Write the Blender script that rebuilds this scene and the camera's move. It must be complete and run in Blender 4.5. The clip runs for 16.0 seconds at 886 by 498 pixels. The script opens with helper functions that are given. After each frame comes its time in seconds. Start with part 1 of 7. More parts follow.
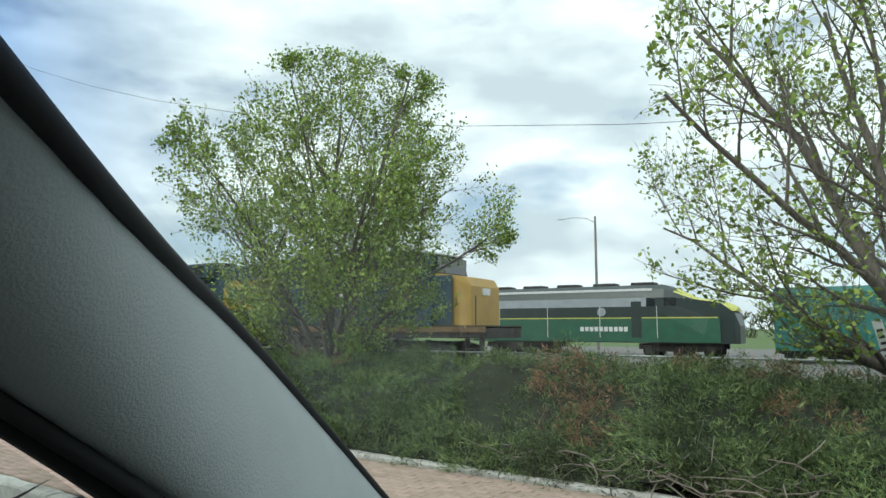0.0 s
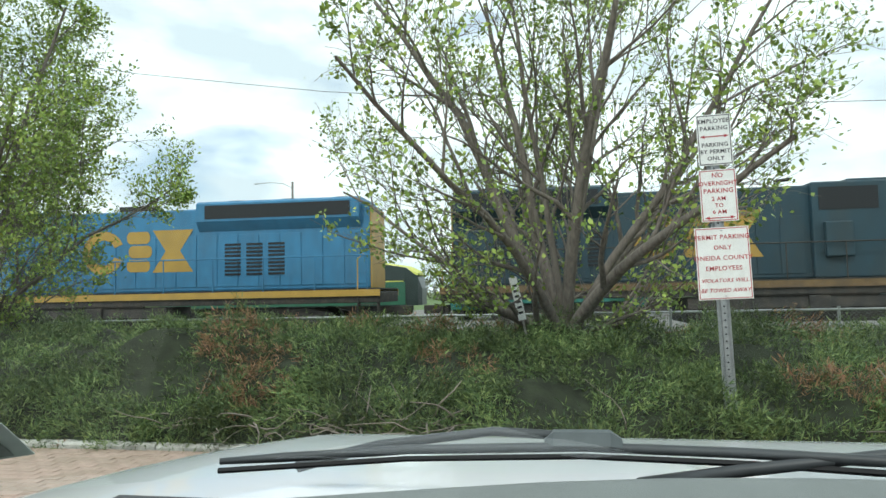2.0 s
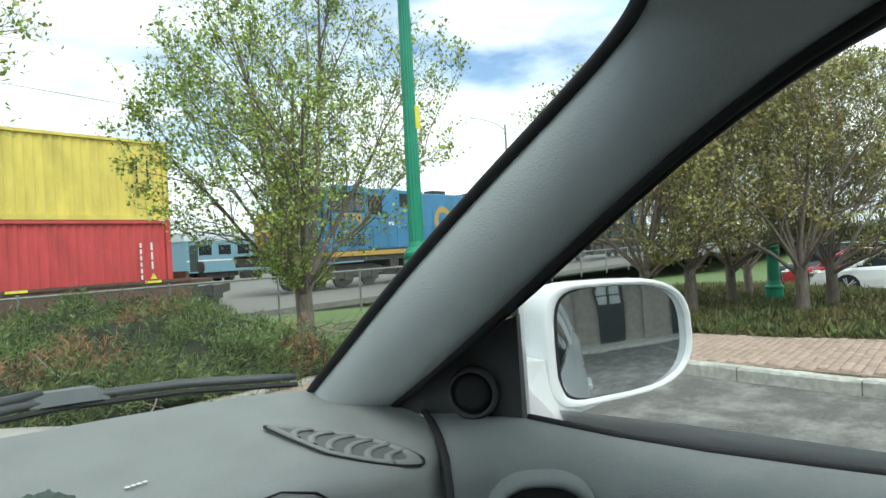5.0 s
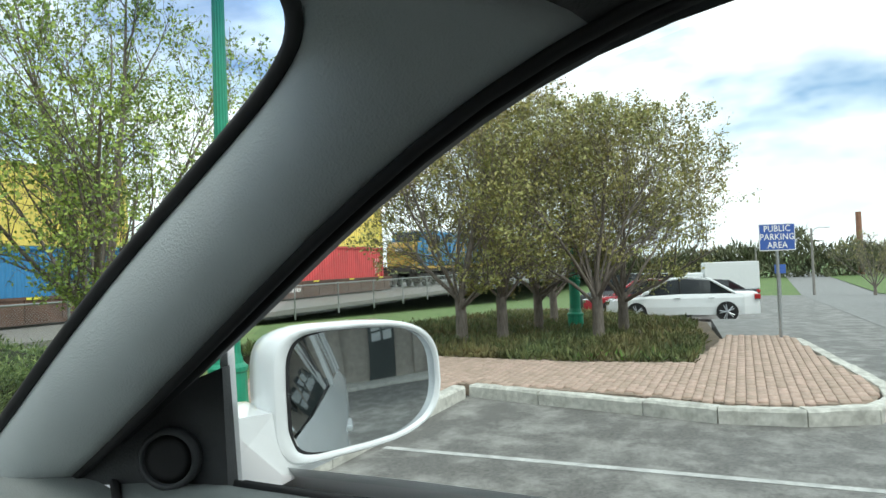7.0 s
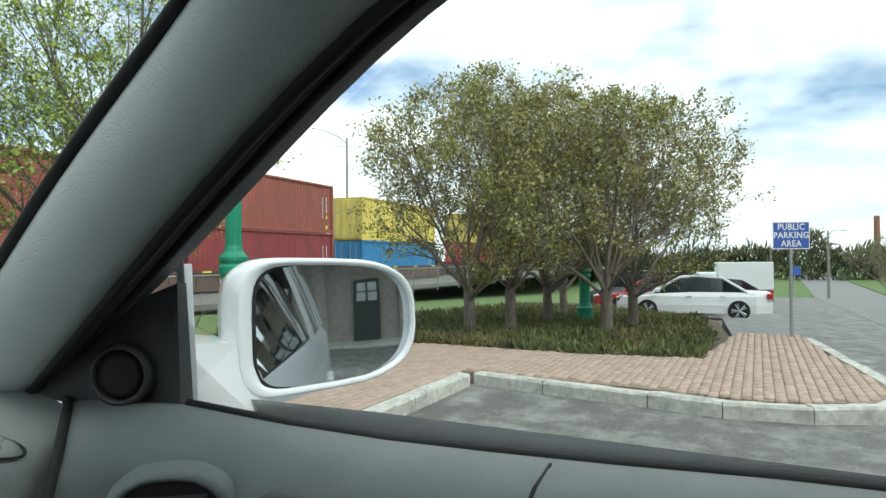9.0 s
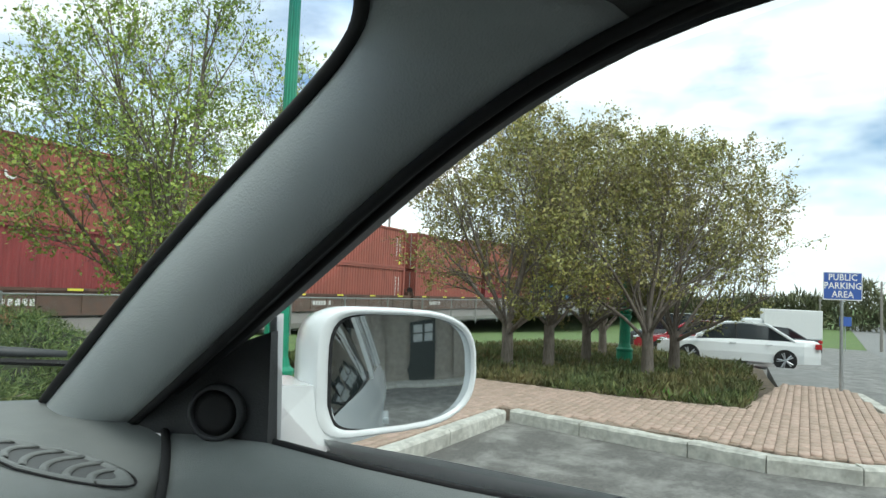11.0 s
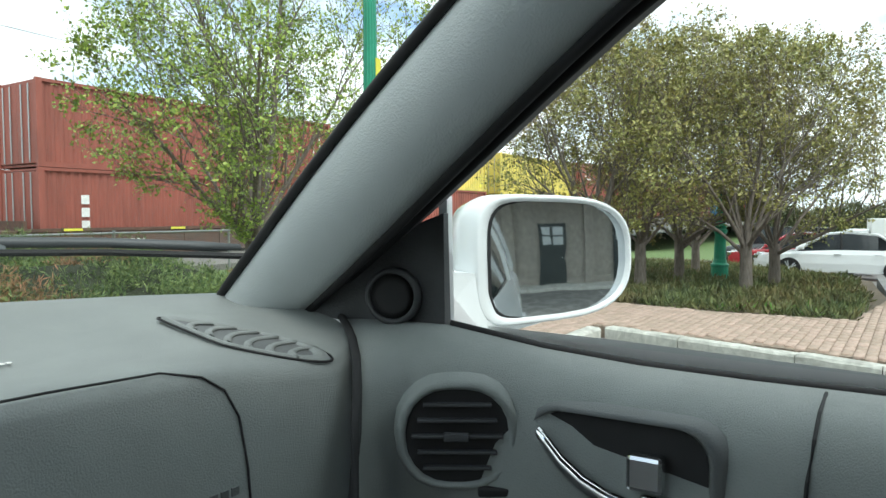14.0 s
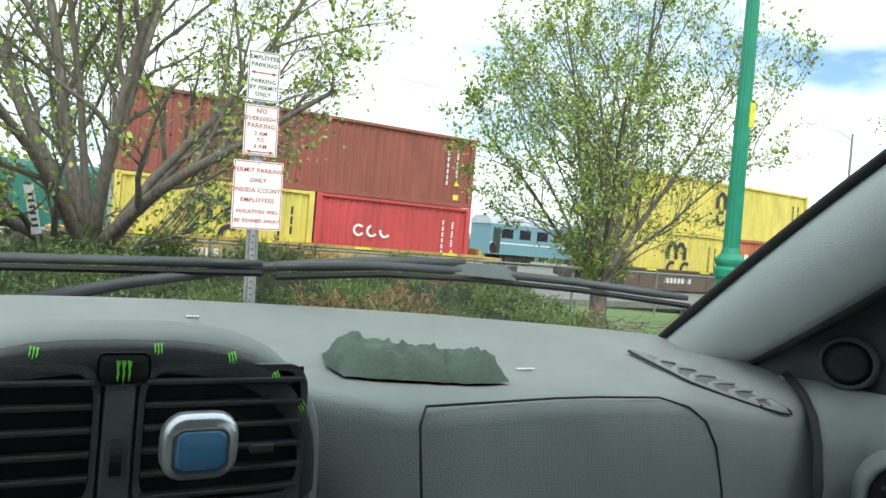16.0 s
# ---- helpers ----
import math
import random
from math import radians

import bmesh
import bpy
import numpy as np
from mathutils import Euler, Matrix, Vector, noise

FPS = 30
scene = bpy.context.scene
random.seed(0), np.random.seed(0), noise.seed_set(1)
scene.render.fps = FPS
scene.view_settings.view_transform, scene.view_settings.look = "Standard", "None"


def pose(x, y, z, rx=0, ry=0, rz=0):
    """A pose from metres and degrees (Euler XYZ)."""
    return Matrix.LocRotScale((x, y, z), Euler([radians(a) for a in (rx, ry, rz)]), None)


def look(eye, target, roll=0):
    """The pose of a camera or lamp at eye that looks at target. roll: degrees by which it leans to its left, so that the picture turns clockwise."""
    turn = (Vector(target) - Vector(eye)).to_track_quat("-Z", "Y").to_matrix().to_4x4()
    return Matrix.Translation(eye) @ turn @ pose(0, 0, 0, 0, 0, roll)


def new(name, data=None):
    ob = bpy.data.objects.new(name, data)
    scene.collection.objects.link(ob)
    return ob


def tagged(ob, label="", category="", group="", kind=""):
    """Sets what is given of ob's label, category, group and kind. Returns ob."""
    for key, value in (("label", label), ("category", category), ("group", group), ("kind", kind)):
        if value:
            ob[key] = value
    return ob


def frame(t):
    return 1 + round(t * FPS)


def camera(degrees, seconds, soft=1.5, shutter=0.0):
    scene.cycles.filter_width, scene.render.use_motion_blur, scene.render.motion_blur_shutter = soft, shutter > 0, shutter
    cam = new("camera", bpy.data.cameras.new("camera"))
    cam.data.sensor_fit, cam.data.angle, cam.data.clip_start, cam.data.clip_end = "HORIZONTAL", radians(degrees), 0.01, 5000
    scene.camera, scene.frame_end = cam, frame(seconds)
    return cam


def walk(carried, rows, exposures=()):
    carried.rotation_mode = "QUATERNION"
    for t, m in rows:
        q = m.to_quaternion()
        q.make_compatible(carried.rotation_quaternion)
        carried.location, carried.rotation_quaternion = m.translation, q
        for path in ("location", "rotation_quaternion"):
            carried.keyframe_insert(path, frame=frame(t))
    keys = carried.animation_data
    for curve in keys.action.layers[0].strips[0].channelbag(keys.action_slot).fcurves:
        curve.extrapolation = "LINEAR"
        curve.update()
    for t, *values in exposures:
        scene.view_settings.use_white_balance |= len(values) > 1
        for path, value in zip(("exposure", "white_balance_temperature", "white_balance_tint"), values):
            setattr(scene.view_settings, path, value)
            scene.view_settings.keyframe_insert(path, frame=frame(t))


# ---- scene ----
cam = camera(66.6, 16.0)
PATH = [
    (0, (0.209, 0.073, 1.629), (-0.939, 1.694, 1.862), 0.1),
    (0.5, (0.226, 0.097, 1.609), (-0.817, 1.793, 1.789), 0.5),
    (1, (0.392, 0.184, 1.579), (-0.478, 1.978, 1.733), 0.4),
    (1.5, (0.38, 0.197, 1.579), (-0.24, 2.093, 1.726), 0.4),
    (2, (0.456, 0.259, 1.553), (0.102, 2.224, 1.68), -1.2),
    (2.5, (0.487, 0.284, 1.545), (0.395, 2.28, 1.631), -2.4),
    (3, (0.543, 0.305, 1.519), (0.69, 2.299, 1.566), -3.6),
    (3.5, (0.573, 0.332, 1.507), (0.961, 2.294, 1.53), -3.4),
    (4, (0.626, 0.289, 1.531), (1.397, 2.134, 1.553), -3.6),
    (4.5, (0.658, 0.212, 1.55), (1.929, 1.756, 1.55), -3.5),
    (4.6, (0.657, 0.197, 1.551), (2.019, 1.661, 1.562), -2.7),
    (5, (0.703, 0.132, 1.546), (2.263, 1.382, 1.547), -3.2),
    (5.2, (0.738, 0.138, 1.539), (2.324, 1.356, 1.539), -3.7),
    (7.3, (0.819, 0.042, 1.559), (2.659, 0.823, 1.621), -1.7),
    (7.5, (0.808, 0.025, 1.539), (2.645, 0.814, 1.611), -1.3),
    (8, (0.82, 0.026, 1.511), (2.639, 0.857, 1.543), 0.1),
    (10.3, (0.882, 0.066, 1.476), (2.692, 0.915, 1.516), -0.7),
    (10.5, (0.855, 0.067, 1.486), (2.662, 0.923, 1.532), 1.2),
    (11, (0.793, 0.051, 1.52), (2.55, 0.999, 1.641), 2.4),
    (11.5, (0.757, 0.061, 1.523), (2.47, 1.072, 1.733), 3.6),
    (12, (0.746, 0.054, 1.522), (2.424, 1.126, 1.712), 3.4),
    (12.5, (0.76, 0.097, 1.496), (2.462, 1.147, 1.547), 2.4),
    (13, (0.774, 0.118, 1.483), (2.446, 1.215, 1.467), -5.1),
    (13.5, (0.79, 0.113, 1.48), (2.473, 1.193, 1.441), -0.1),
    (14, (0.767, 0.142, 1.469), (2.4, 1.29, 1.366), -0.1),
    (14.5, (0.665, 0.142, 1.514), (2.13, 1.498, 1.389), 1.3),
    (15, (0.631, 0.16, 1.461), (1.864, 1.728, 1.311), 7.9),
    (15.5, (0.581, 0.149, 1.485), (1.577, 1.877, 1.335), 8.8),
    (16, (0.586, 0.137, 1.479), (1.483, 1.924, 1.455), 4.8),
]
walk(cam, [(t, look(eye, target, roll)) for t, eye, target, roll in PATH], [(0, -0.05, 6250, 4), (0.6, -0.1, 6250, 4), (1.5, 0.1, 6300, 4), (4, 0.4, 6350, 5), (5, 0.5, 6400, 6), (8, 0.42, 6400, 6), (10.5, 0.3, 6400, 6), (11.5, 0.45, 6400, 6), (13.5, 0.68, 6400, 6), (16, 0.72, 6400, 6)])

# ---------------------------------------------------------------- light
SUN_EL, SUN_AZ = 50, 200
world = bpy.data.worlds.new("world")
scene.world = world
world.use_nodes = True
wn, wl = world.node_tree.nodes, world.node_tree.links
wn.clear()
sky = wn.new("ShaderNodeTexSky")
sky.sky_type, sky.sun_disc = "NISHITA", False
sky.sun_elevation, sky.sun_rotation = radians(SUN_EL), radians(SUN_AZ)
sky_gain = wn.new("ShaderNodeMix")
sky_gain.data_type, sky_gain.blend_type = "RGBA", "MULTIPLY"
sky_gain.inputs["Factor"].default_value = 1.0
sky_gain.inputs["B"].default_value = (0.13, 0.135, 0.14, 1)
coord = wn.new("ShaderNodeTexCoord")
stretch = wn.new("ShaderNodeMapping")
stretch.inputs["Scale"].default_value = (1.0, 1.0, 2.6)
cloud_noise = wn.new("ShaderNodeTexNoise")
cloud_noise.inputs["Scale"].default_value, cloud_noise.inputs["Detail"].default_value = 2.6, 7
cloud_noise.inputs["Roughness"].default_value = 0.52
cloud_ramp = wn.new("ShaderNodeValToRGB")
cloud_ramp.color_ramp.elements[0].position, cloud_ramp.color_ramp.elements[1].position = 0.30, 0.46
shade_noise = wn.new("ShaderNodeTexNoise")
shade_noise.inputs["Scale"].default_value, shade_noise.inputs["Detail"].default_value = 4.3, 6
shade_ramp = wn.new("ShaderNodeValToRGB")
shade_ramp.color_ramp.elements[0].position, shade_ramp.color_ramp.elements[0].color = 0.36, (0.74, 0.83, 0.90, 1)
shade_ramp.color_ramp.elements[1].position, shade_ramp.color_ramp.elements[1].color = 0.58, (1.2, 1.26, 1.28, 1)
cover = wn.new("ShaderNodeMix")
cover.data_type = "RGBA"
back = wn.new("ShaderNodeBackground")
back.inputs["Strength"].default_value = 1.0
wout = wn.new("ShaderNodeOutputWorld")
wl.new(sky.outputs[0], sky_gain.inputs["A"])
wl.new(coord.outputs["Generated"], stretch.inputs[0])
wl.new(stretch.outputs[0], cloud_noise.inputs[0])
wl.new(stretch.outputs[0], shade_noise.inputs[0])
wl.new(cloud_noise.outputs[0], cloud_ramp.inputs[0])
wl.new(shade_noise.outputs[0], shade_ramp.inputs[0])
wl.new(cloud_ramp.outputs[0], cover.inputs["Factor"])
wl.new(sky_gain.outputs["Result"], cover.inputs["A"])
wl.new(shade_ramp.outputs[0], cover.inputs["B"])
wl.new(cover.outputs["Result"], back.inputs[0])
wl.new(back.outputs[0], wout.inputs[0])

sun = new("sun", bpy.data.lights.new("sun", "SUN"))
sun.data.energy, sun.data.angle, sun.data.color = 1.3, radians(12), (1.0, 0.97, 0.92)
sun.matrix_world = look((0, 0, 30), Vector((0, 0, 30)) - Vector((math.sin(radians(SUN_AZ)) * math.cos(radians(SUN_EL)), math.cos(radians(SUN_AZ)) * math.cos(radians(SUN_EL)), math.sin(radians(SUN_EL)))))


# ---------------------------------------------------------------- materials
def mat(name, color, rough=0.6, metal=0.0, vary=0.15, scale=8.0, bump=0.0, bump_scale=60.0, random_vary=0.0, island_vary=0.0, dirt=None, dirt_amount=0.0, dirt_scale=1.5, coat=0.0, emit=None, stretch_z=1.0):
    """Principled material with two scales of variation, optional dirt, bump and per-object variation."""
    m = bpy.data.materials.new(name)
    m.use_nodes = True
    n, l = m.node_tree.nodes, m.node_tree.links
    b = n["Principled BSDF"]
    b.inputs["Roughness"].default_value, b.inputs["Metallic"].default_value = rough, metal
    b.inputs["Coat Weight"].default_value = coat
    geo = n.new("ShaderNodeTexCoord")
    mp = n.new("ShaderNodeMapping")
    mp.inputs["Scale"].default_value = (1, 1, stretch_z)
    l.new(geo.outputs["Object"], mp.inputs[0])
    a = n.new("ShaderNodeTexNoise")
    a.inputs["Scale"].default_value, a.inputs["Detail"].default_value = scale, 6
    l.new(mp.outputs[0], a.inputs[0])
    r = n.new("ShaderNodeMapRange")
    r.inputs["From Min"].default_value, r.inputs["From Max"].default_value = 0.3, 0.7
    r.inputs["To Min"].default_value, r.inputs["To Max"].default_value = 1 - vary, 1 + vary
    l.new(a.outputs[0], r.inputs[0])
    hsv = n.new("ShaderNodeHueSaturation")
    hsv.inputs["Color"].default_value = (*color, 1)
    value = r.outputs[0]
    if random_vary or island_vary:
        src = n.new("ShaderNodeObjectInfo").outputs["Random"] if random_vary else n.new("ShaderNodeNewGeometry").outputs["Random Per Island"]
        q = n.new("ShaderNodeMapRange")
        k = random_vary or island_vary
        q.inputs["To Min"].default_value, q.inputs["To Max"].default_value = 1 - k, 1 + k
        l.new(src, q.inputs[0])
        mul = n.new("ShaderNodeMath")
        mul.operation = "MULTIPLY"
        l.new(value, mul.inputs[0]), l.new(q.outputs[0], mul.inputs[1])
        value = mul.outputs[0]
        h = n.new("ShaderNodeMapRange")
        h.inputs["To Min"].default_value, h.inputs["To Max"].default_value = 0.5 + k * 0.06, 0.5 - k * 0.06
        l.new(src, h.inputs[0]), l.new(h.outputs[0], hsv.inputs["Hue"])
    l.new(value, hsv.inputs["Value"])
    out = hsv.outputs[0]
    if dirt:
        d = n.new("ShaderNodeTexNoise")
        d.inputs["Scale"].default_value, d.inputs["Detail"].default_value, d.inputs["Roughness"].default_value = dirt_scale, 8, 0.7
        l.new(mp.outputs[0], d.inputs[0])
        dr = n.new("ShaderNodeMapRange")
        dr.inputs["From Min"].default_value, dr.inputs["From Max"].default_value = 0.45, 0.75
        dr.inputs["To Max"].default_value = dirt_amount
        l.new(d.outputs[0], dr.inputs[0])
        mx = n.new("ShaderNodeMix")
        mx.data_type = "RGBA"
        mx.inputs["B"].default_value = (*dirt, 1)
        l.new(dr.outputs[0], mx.inputs["Factor"]), l.new(out, mx.inputs["A"])
        out = mx.outputs["Result"]
    l.new(out, b.inputs["Base Color"])
    if bump:
        bn = n.new("ShaderNodeTexNoise")
        bn.inputs["Scale"].default_value, bn.inputs["Detail"].default_value = bump_scale, 4
        l.new(mp.outputs[0], bn.inputs[0])
        bp = n.new("ShaderNodeBump")
        bp.inputs["Strength"].default_value, bp.inputs["Distance"].default_value = bump, 0.01
        l.new(bn.outputs[0], bp.inputs["Height"]), l.new(bp.outputs[0], b.inputs["Normal"])
    if emit:
        b.inputs["Emission Color"].default_value, b.inputs["Emission Strength"].default_value = (*color, 1), emit
    return m


def glass_mat(name, tint=(0.93, 0.97, 0.95), gloss=0.06, rough=0.02):
    """A thin pane: clear, tinted, with a faint gloss that grows at grazing angles."""
    m = bpy.data.materials.new(name)
    m.use_nodes = True
    n, l = m.node_tree.nodes, m.node_tree.links
    n.clear()
    tr, gl, mx, out = n.new("ShaderNodeBsdfTransparent"), n.new("ShaderNodeBsdfGlossy"), n.new("ShaderNodeMixShader"), n.new("ShaderNodeOutputMaterial")
    tr.inputs[0].default_value, gl.inputs["Roughness"].default_value = (*tint, 1), rough
    fr = n.new("ShaderNodeFresnel")
    fr.inputs["IOR"].default_value = 1.0 + gloss * 6
    l.new(fr.outputs[0], mx.inputs[0]), l.new(tr.outputs[0], mx.inputs[1]), l.new(gl.outputs[0], mx.inputs[2]), l.new(mx.outputs[0], out.inputs[0])
    return m


def mirror_mat(name):
    m = bpy.data.materials.new(name)
    m.use_nodes = True
    b = m.node_tree.nodes["Principled BSDF"]
    b.inputs["Base Color"].default_value, b.inputs["Metallic"].default_value, b.inputs["Roughness"].default_value = (0.62, 0.66, 0.68, 1), 1.0, 0.03
    return m


M = {}
M["asphalt"] = mat("asphalt", (0.125, 0.12, 0.112), 0.6, vary=0.35, scale=30, bump=0.5, bump_scale=180, dirt=(0.46, 0.45, 0.42), dirt_amount=0.75, dirt_scale=2.2)
M["road"] = mat("road", (0.22, 0.22, 0.215), 0.85, vary=0.2, scale=4, bump=0.3, bump_scale=120)
M["grass"] = mat("grass", (0.10, 0.17, 0.045), 0.9, vary=0.35, scale=5, bump=0.6, bump_scale=40, dirt=(0.22, 0.2, 0.1), dirt_amount=0.5)
M["ballast"] = mat("ballast", (0.20, 0.19, 0.175), 0.95, vary=0.4, scale=12, bump=0.8, bump_scale=25)
M["soil"] = mat("soil", (0.10, 0.075, 0.05), 0.95, vary=0.4, scale=9, bump=0.8, bump_scale=40, dirt=(0.2, 0.16, 0.11), dirt_amount=0.6)
M["kerb"] = mat("kerb", (0.58, 0.57, 0.52), 0.85, vary=0.22, scale=14, bump=0.5, bump_scale=70, dirt=(0.2, 0.19, 0.16), dirt_amount=0.8, dirt_scale=3)
M["paver"] = mat("paver", (0.44, 0.325, 0.26), 0.85, vary=0.15, scale=20, bump=0.4, bump_scale=120, random_vary=0.12)
M["paver_field"] = mat("paver_field", (0.44, 0.325, 0.26), 0.85, vary=0.15, scale=20, bump=0.4, bump_scale=120, island_vary=0.12)
M["sand"] = mat("sand", (0.28, 0.215, 0.165), 0.95, vary=0.3, scale=20)
M["white_line"] = mat("white_line", (0.50, 0.50, 0.485), 0.8, vary=0.2, scale=40, dirt=(0.22, 0.22, 0.21), dirt_amount=1.0, dirt_scale=5)
M["bark"] = mat("bark", (0.20, 0.17, 0.145), 0.9, vary=0.35, scale=25, bump=0.9, bump_scale=45, stretch_z=0.25)
M["leaf"] = mat("leaf", (0.29, 0.40, 0.08), 0.55, vary=0.2, scale=3, island_vary=0.35)
M["leaf_bronze"] = mat("leaf_bronze", (0.32, 0.33, 0.10), 0.55, vary=0.2, scale=1.2, island_vary=0.4, dirt=(0.24, 0.13, 0.06), dirt_amount=0.8, dirt_scale=0.6)
M["juniper"] = mat("juniper", (0.125, 0.185, 0.062), 0.7, vary=0.55, scale=1.6, island_vary=0.55)
# near-black colour standing for the shade deep between the plumes
M["juniper_shade"] = mat("juniper_shade", (0.025, 0.032, 0.015), 0.95, vary=0.4, scale=6, bump=0.6, bump_scale=30)
M["dead_needle"] = mat("dead_needle", (0.30, 0.18, 0.095), 0.85, vary=0.3, scale=4, island_vary=0.4)
M["dead_twig"] = mat("dead_twig", (0.27, 0.23, 0.195), 0.9, vary=0.3, scale=10)
M["groundcover"] = mat("groundcover", (0.10, 0.13, 0.045), 0.8, vary=0.4, scale=1.5, island_vary=0.45, dirt=(0.25, 0.16, 0.07), dirt_amount=0.8, dirt_scale=0.8)
M["weed"] = mat("weed", (0.15, 0.32, 0.05), 0.7, vary=0.3, scale=3, island_vary=0.3)
M["galv"] = mat("galv", (0.42, 0.44, 0.45), 0.45, 0.7, vary=0.15, scale=30)
M["sign_white"] = mat("sign_white", (0.88, 0.88, 0.86), 0.5, vary=0.05, scale=10, dirt=(0.5, 0.48, 0.42), dirt_amount=0.35, dirt_scale=6)
M["sign_red"] = mat("sign_red", (0.45, 0.04, 0.05), 0.5, vary=0.1)
M["sign_black"] = mat("sign_black", (0.03, 0.03, 0.035), 0.6, vary=0.1)
M["sign_blue"] = mat("sign_blue", (0.05, 0.12, 0.42), 0.5, vary=0.08)
M["lamp_green"] = mat("lamp_green", (0.015, 0.25, 0.145), 0.4, vary=0.12, scale=6, bump=0.1)
M["yellow_tag"] = mat("yellow_tag", (0.75, 0.7, 0.08), 0.6)
M["fence"] = mat("fence", (0.30, 0.31, 0.31), 0.5, 0.6, vary=0.2, scale=20)
M["white_paint"] = mat("white_paint", (0.80, 0.82, 0.83), 0.25, vary=0.03, scale=3, coat=0.6)
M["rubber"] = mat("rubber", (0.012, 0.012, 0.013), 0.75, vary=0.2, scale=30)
M["black_plastic"] = mat("black_plastic", (0.045, 0.047, 0.05), 0.55, vary=0.12, scale=40, bump=0.15, bump_scale=400)
M["dash"] = mat("dash", (0.195, 0.213, 0.207), 0.62, vary=0.07, scale=14, bump=0.25, bump_scale=700, dirt=(0.29, 0.31, 0.30), dirt_amount=0.3, dirt_scale=5)
M["dash_dark"] = mat("dash_dark", (0.11, 0.118, 0.118), 0.6, vary=0.08, scale=14, bump=0.2, bump_scale=600)
M["trim_grey"] = mat("trim_grey", (0.44, 0.475, 0.475), 0.7, vary=0.05, scale=10, bump=0.2, bump_scale=500)
M["headliner"] = mat("headliner", (0.06, 0.06, 0.06), 0.95, vary=0.08, scale=60, bump=0.3, bump_scale=500)
M["chrome"] = mat("chrome", (0.75, 0.76, 0.77), 0.12, 1.0, vary=0.03)
M["silver"] = mat("silver", (0.55, 0.57, 0.6), 0.3, 0.8, vary=0.05)
M["gel_blue"] = mat("gel_blue", (0.08, 0.24, 0.42), 0.12, vary=0.1, scale=20, coat=0.8)
M["sticker_green"] = mat("sticker_green", (0.22, 0.75, 0.08), 0.4, vary=0.05)
M["cloth"] = mat("cloth", (0.060, 0.088, 0.072), 0.75, vary=0.2, scale=18, bump=0.3, bump_scale=250)
M["tyre"] = mat("tyre", (0.02, 0.02, 0.02), 0.85, vary=0.2, scale=20)
M["glass_dark"] = mat("glass_dark", (0.02, 0.025, 0.03), 0.08, vary=0.1, coat=0.6)
M["car_red"] = mat("car_red", (0.40, 0.03, 0.04), 0.25, vary=0.03, coat=0.6)
M["car_dark"] = mat("car_dark", (0.05, 0.055, 0.06), 0.25, vary=0.03, coat=0.6)
M["lamp_red"] = mat("lamp_red", (0.45, 0.02, 0.02), 0.2, vary=0.1)
M["loco_blue"] = mat("loco_blue", (0.045, 0.20, 0.37), 0.5, vary=0.12, scale=3, dirt=(0.05, 0.08, 0.10), dirt_amount=0.5, dirt_scale=1.0, stretch_z=0.4)
M["loco_dark"] = mat("loco_dark_blue", (0.020, 0.052, 0.072), 0.5, vary=0.15, scale=3, dirt=(0.05, 0.055, 0.05), dirt_amount=0.6, dirt_scale=1.0, stretch_z=0.4)
M["loco_gold"] = mat("loco_gold", (0.47, 0.29, 0.06), 0.5, vary=0.12, scale=4, dirt=(0.2, 0.14, 0.06), dirt_amount=0.5, dirt_scale=2)
M["loco_sill"] = mat("loco_sill", (0.17, 0.105, 0.045), 0.7, vary=0.25, scale=4, dirt=(0.06, 0.05, 0.04), dirt_amount=0.7, dirt_scale=1.2)
M["under"] = mat("under_gear", (0.035, 0.033, 0.03), 0.8, vary=0.3, scale=6, dirt=(0.13, 0.10, 0.075), dirt_amount=0.6, dirt_scale=2)
M["steel_rail"] = mat("steel_rail", (0.30, 0.28, 0.26), 0.4, 0.8, vary=0.2)
M["roof_white"] = mat("roof_white", (0.72, 0.73, 0.72), 0.5, vary=0.08)
M["grille"] = mat("grille", (0.015, 0.017, 0.02), 0.7, vary=0.2, scale=30)
M["well_brown"] = mat("well_brown", (0.12, 0.065, 0.045), 0.75, vary=0.3, scale=5, dirt=(0.05, 0.04, 0.035), dirt_amount=0.7)
M["well_yellow"] = mat("well_yellow", (0.48, 0.32, 0.10), 0.65, vary=0.2, scale=5, dirt=(0.2, 0.12, 0.06), dirt_amount=0.6)
for nm, c in {"yellow": (0.72, 0.58, 0.13), "red": (0.55, 0.07, 0.07), "rust": (0.30, 0.085, 0.06), "orange": (0.52, 0.15, 0.07), "blue": (0.04, 0.22, 0.45), "maroon": (0.26, 0.045, 0.045), "teal": (0.03, 0.18, 0.16)}.items():
    M["box_" + nm] = mat("container_" + nm, c, 0.6, vary=0.12, scale=2.5, dirt=(c[0] * 0.5, c[1] * 0.5 + 0.01, c[2] * 0.5 + 0.01), dirt_amount=0.55, dirt_scale=1.4, stretch_z=0.3)
M["mark_white"] = mat("mark_white", (0.75, 0.75, 0.73), 0.6, vary=0.1, scale=10)
M["mark_black"] = mat("mark_black", (0.03, 0.03, 0.03), 0.6, vary=0.1)
M["unit_green"] = mat("coach_green", (0.035, 0.13, 0.075), 0.4, vary=0.1, scale=2, dirt=(0.05, 0.06, 0.05), dirt_amount=0.4)
M["unit_dark"] = mat("coach_dark", (0.03, 0.045, 0.04), 0.4, vary=0.15, scale=2)
M["unit_yellow"] = mat("coach_yellow", (0.62, 0.62, 0.12), 0.5, vary=0.08)
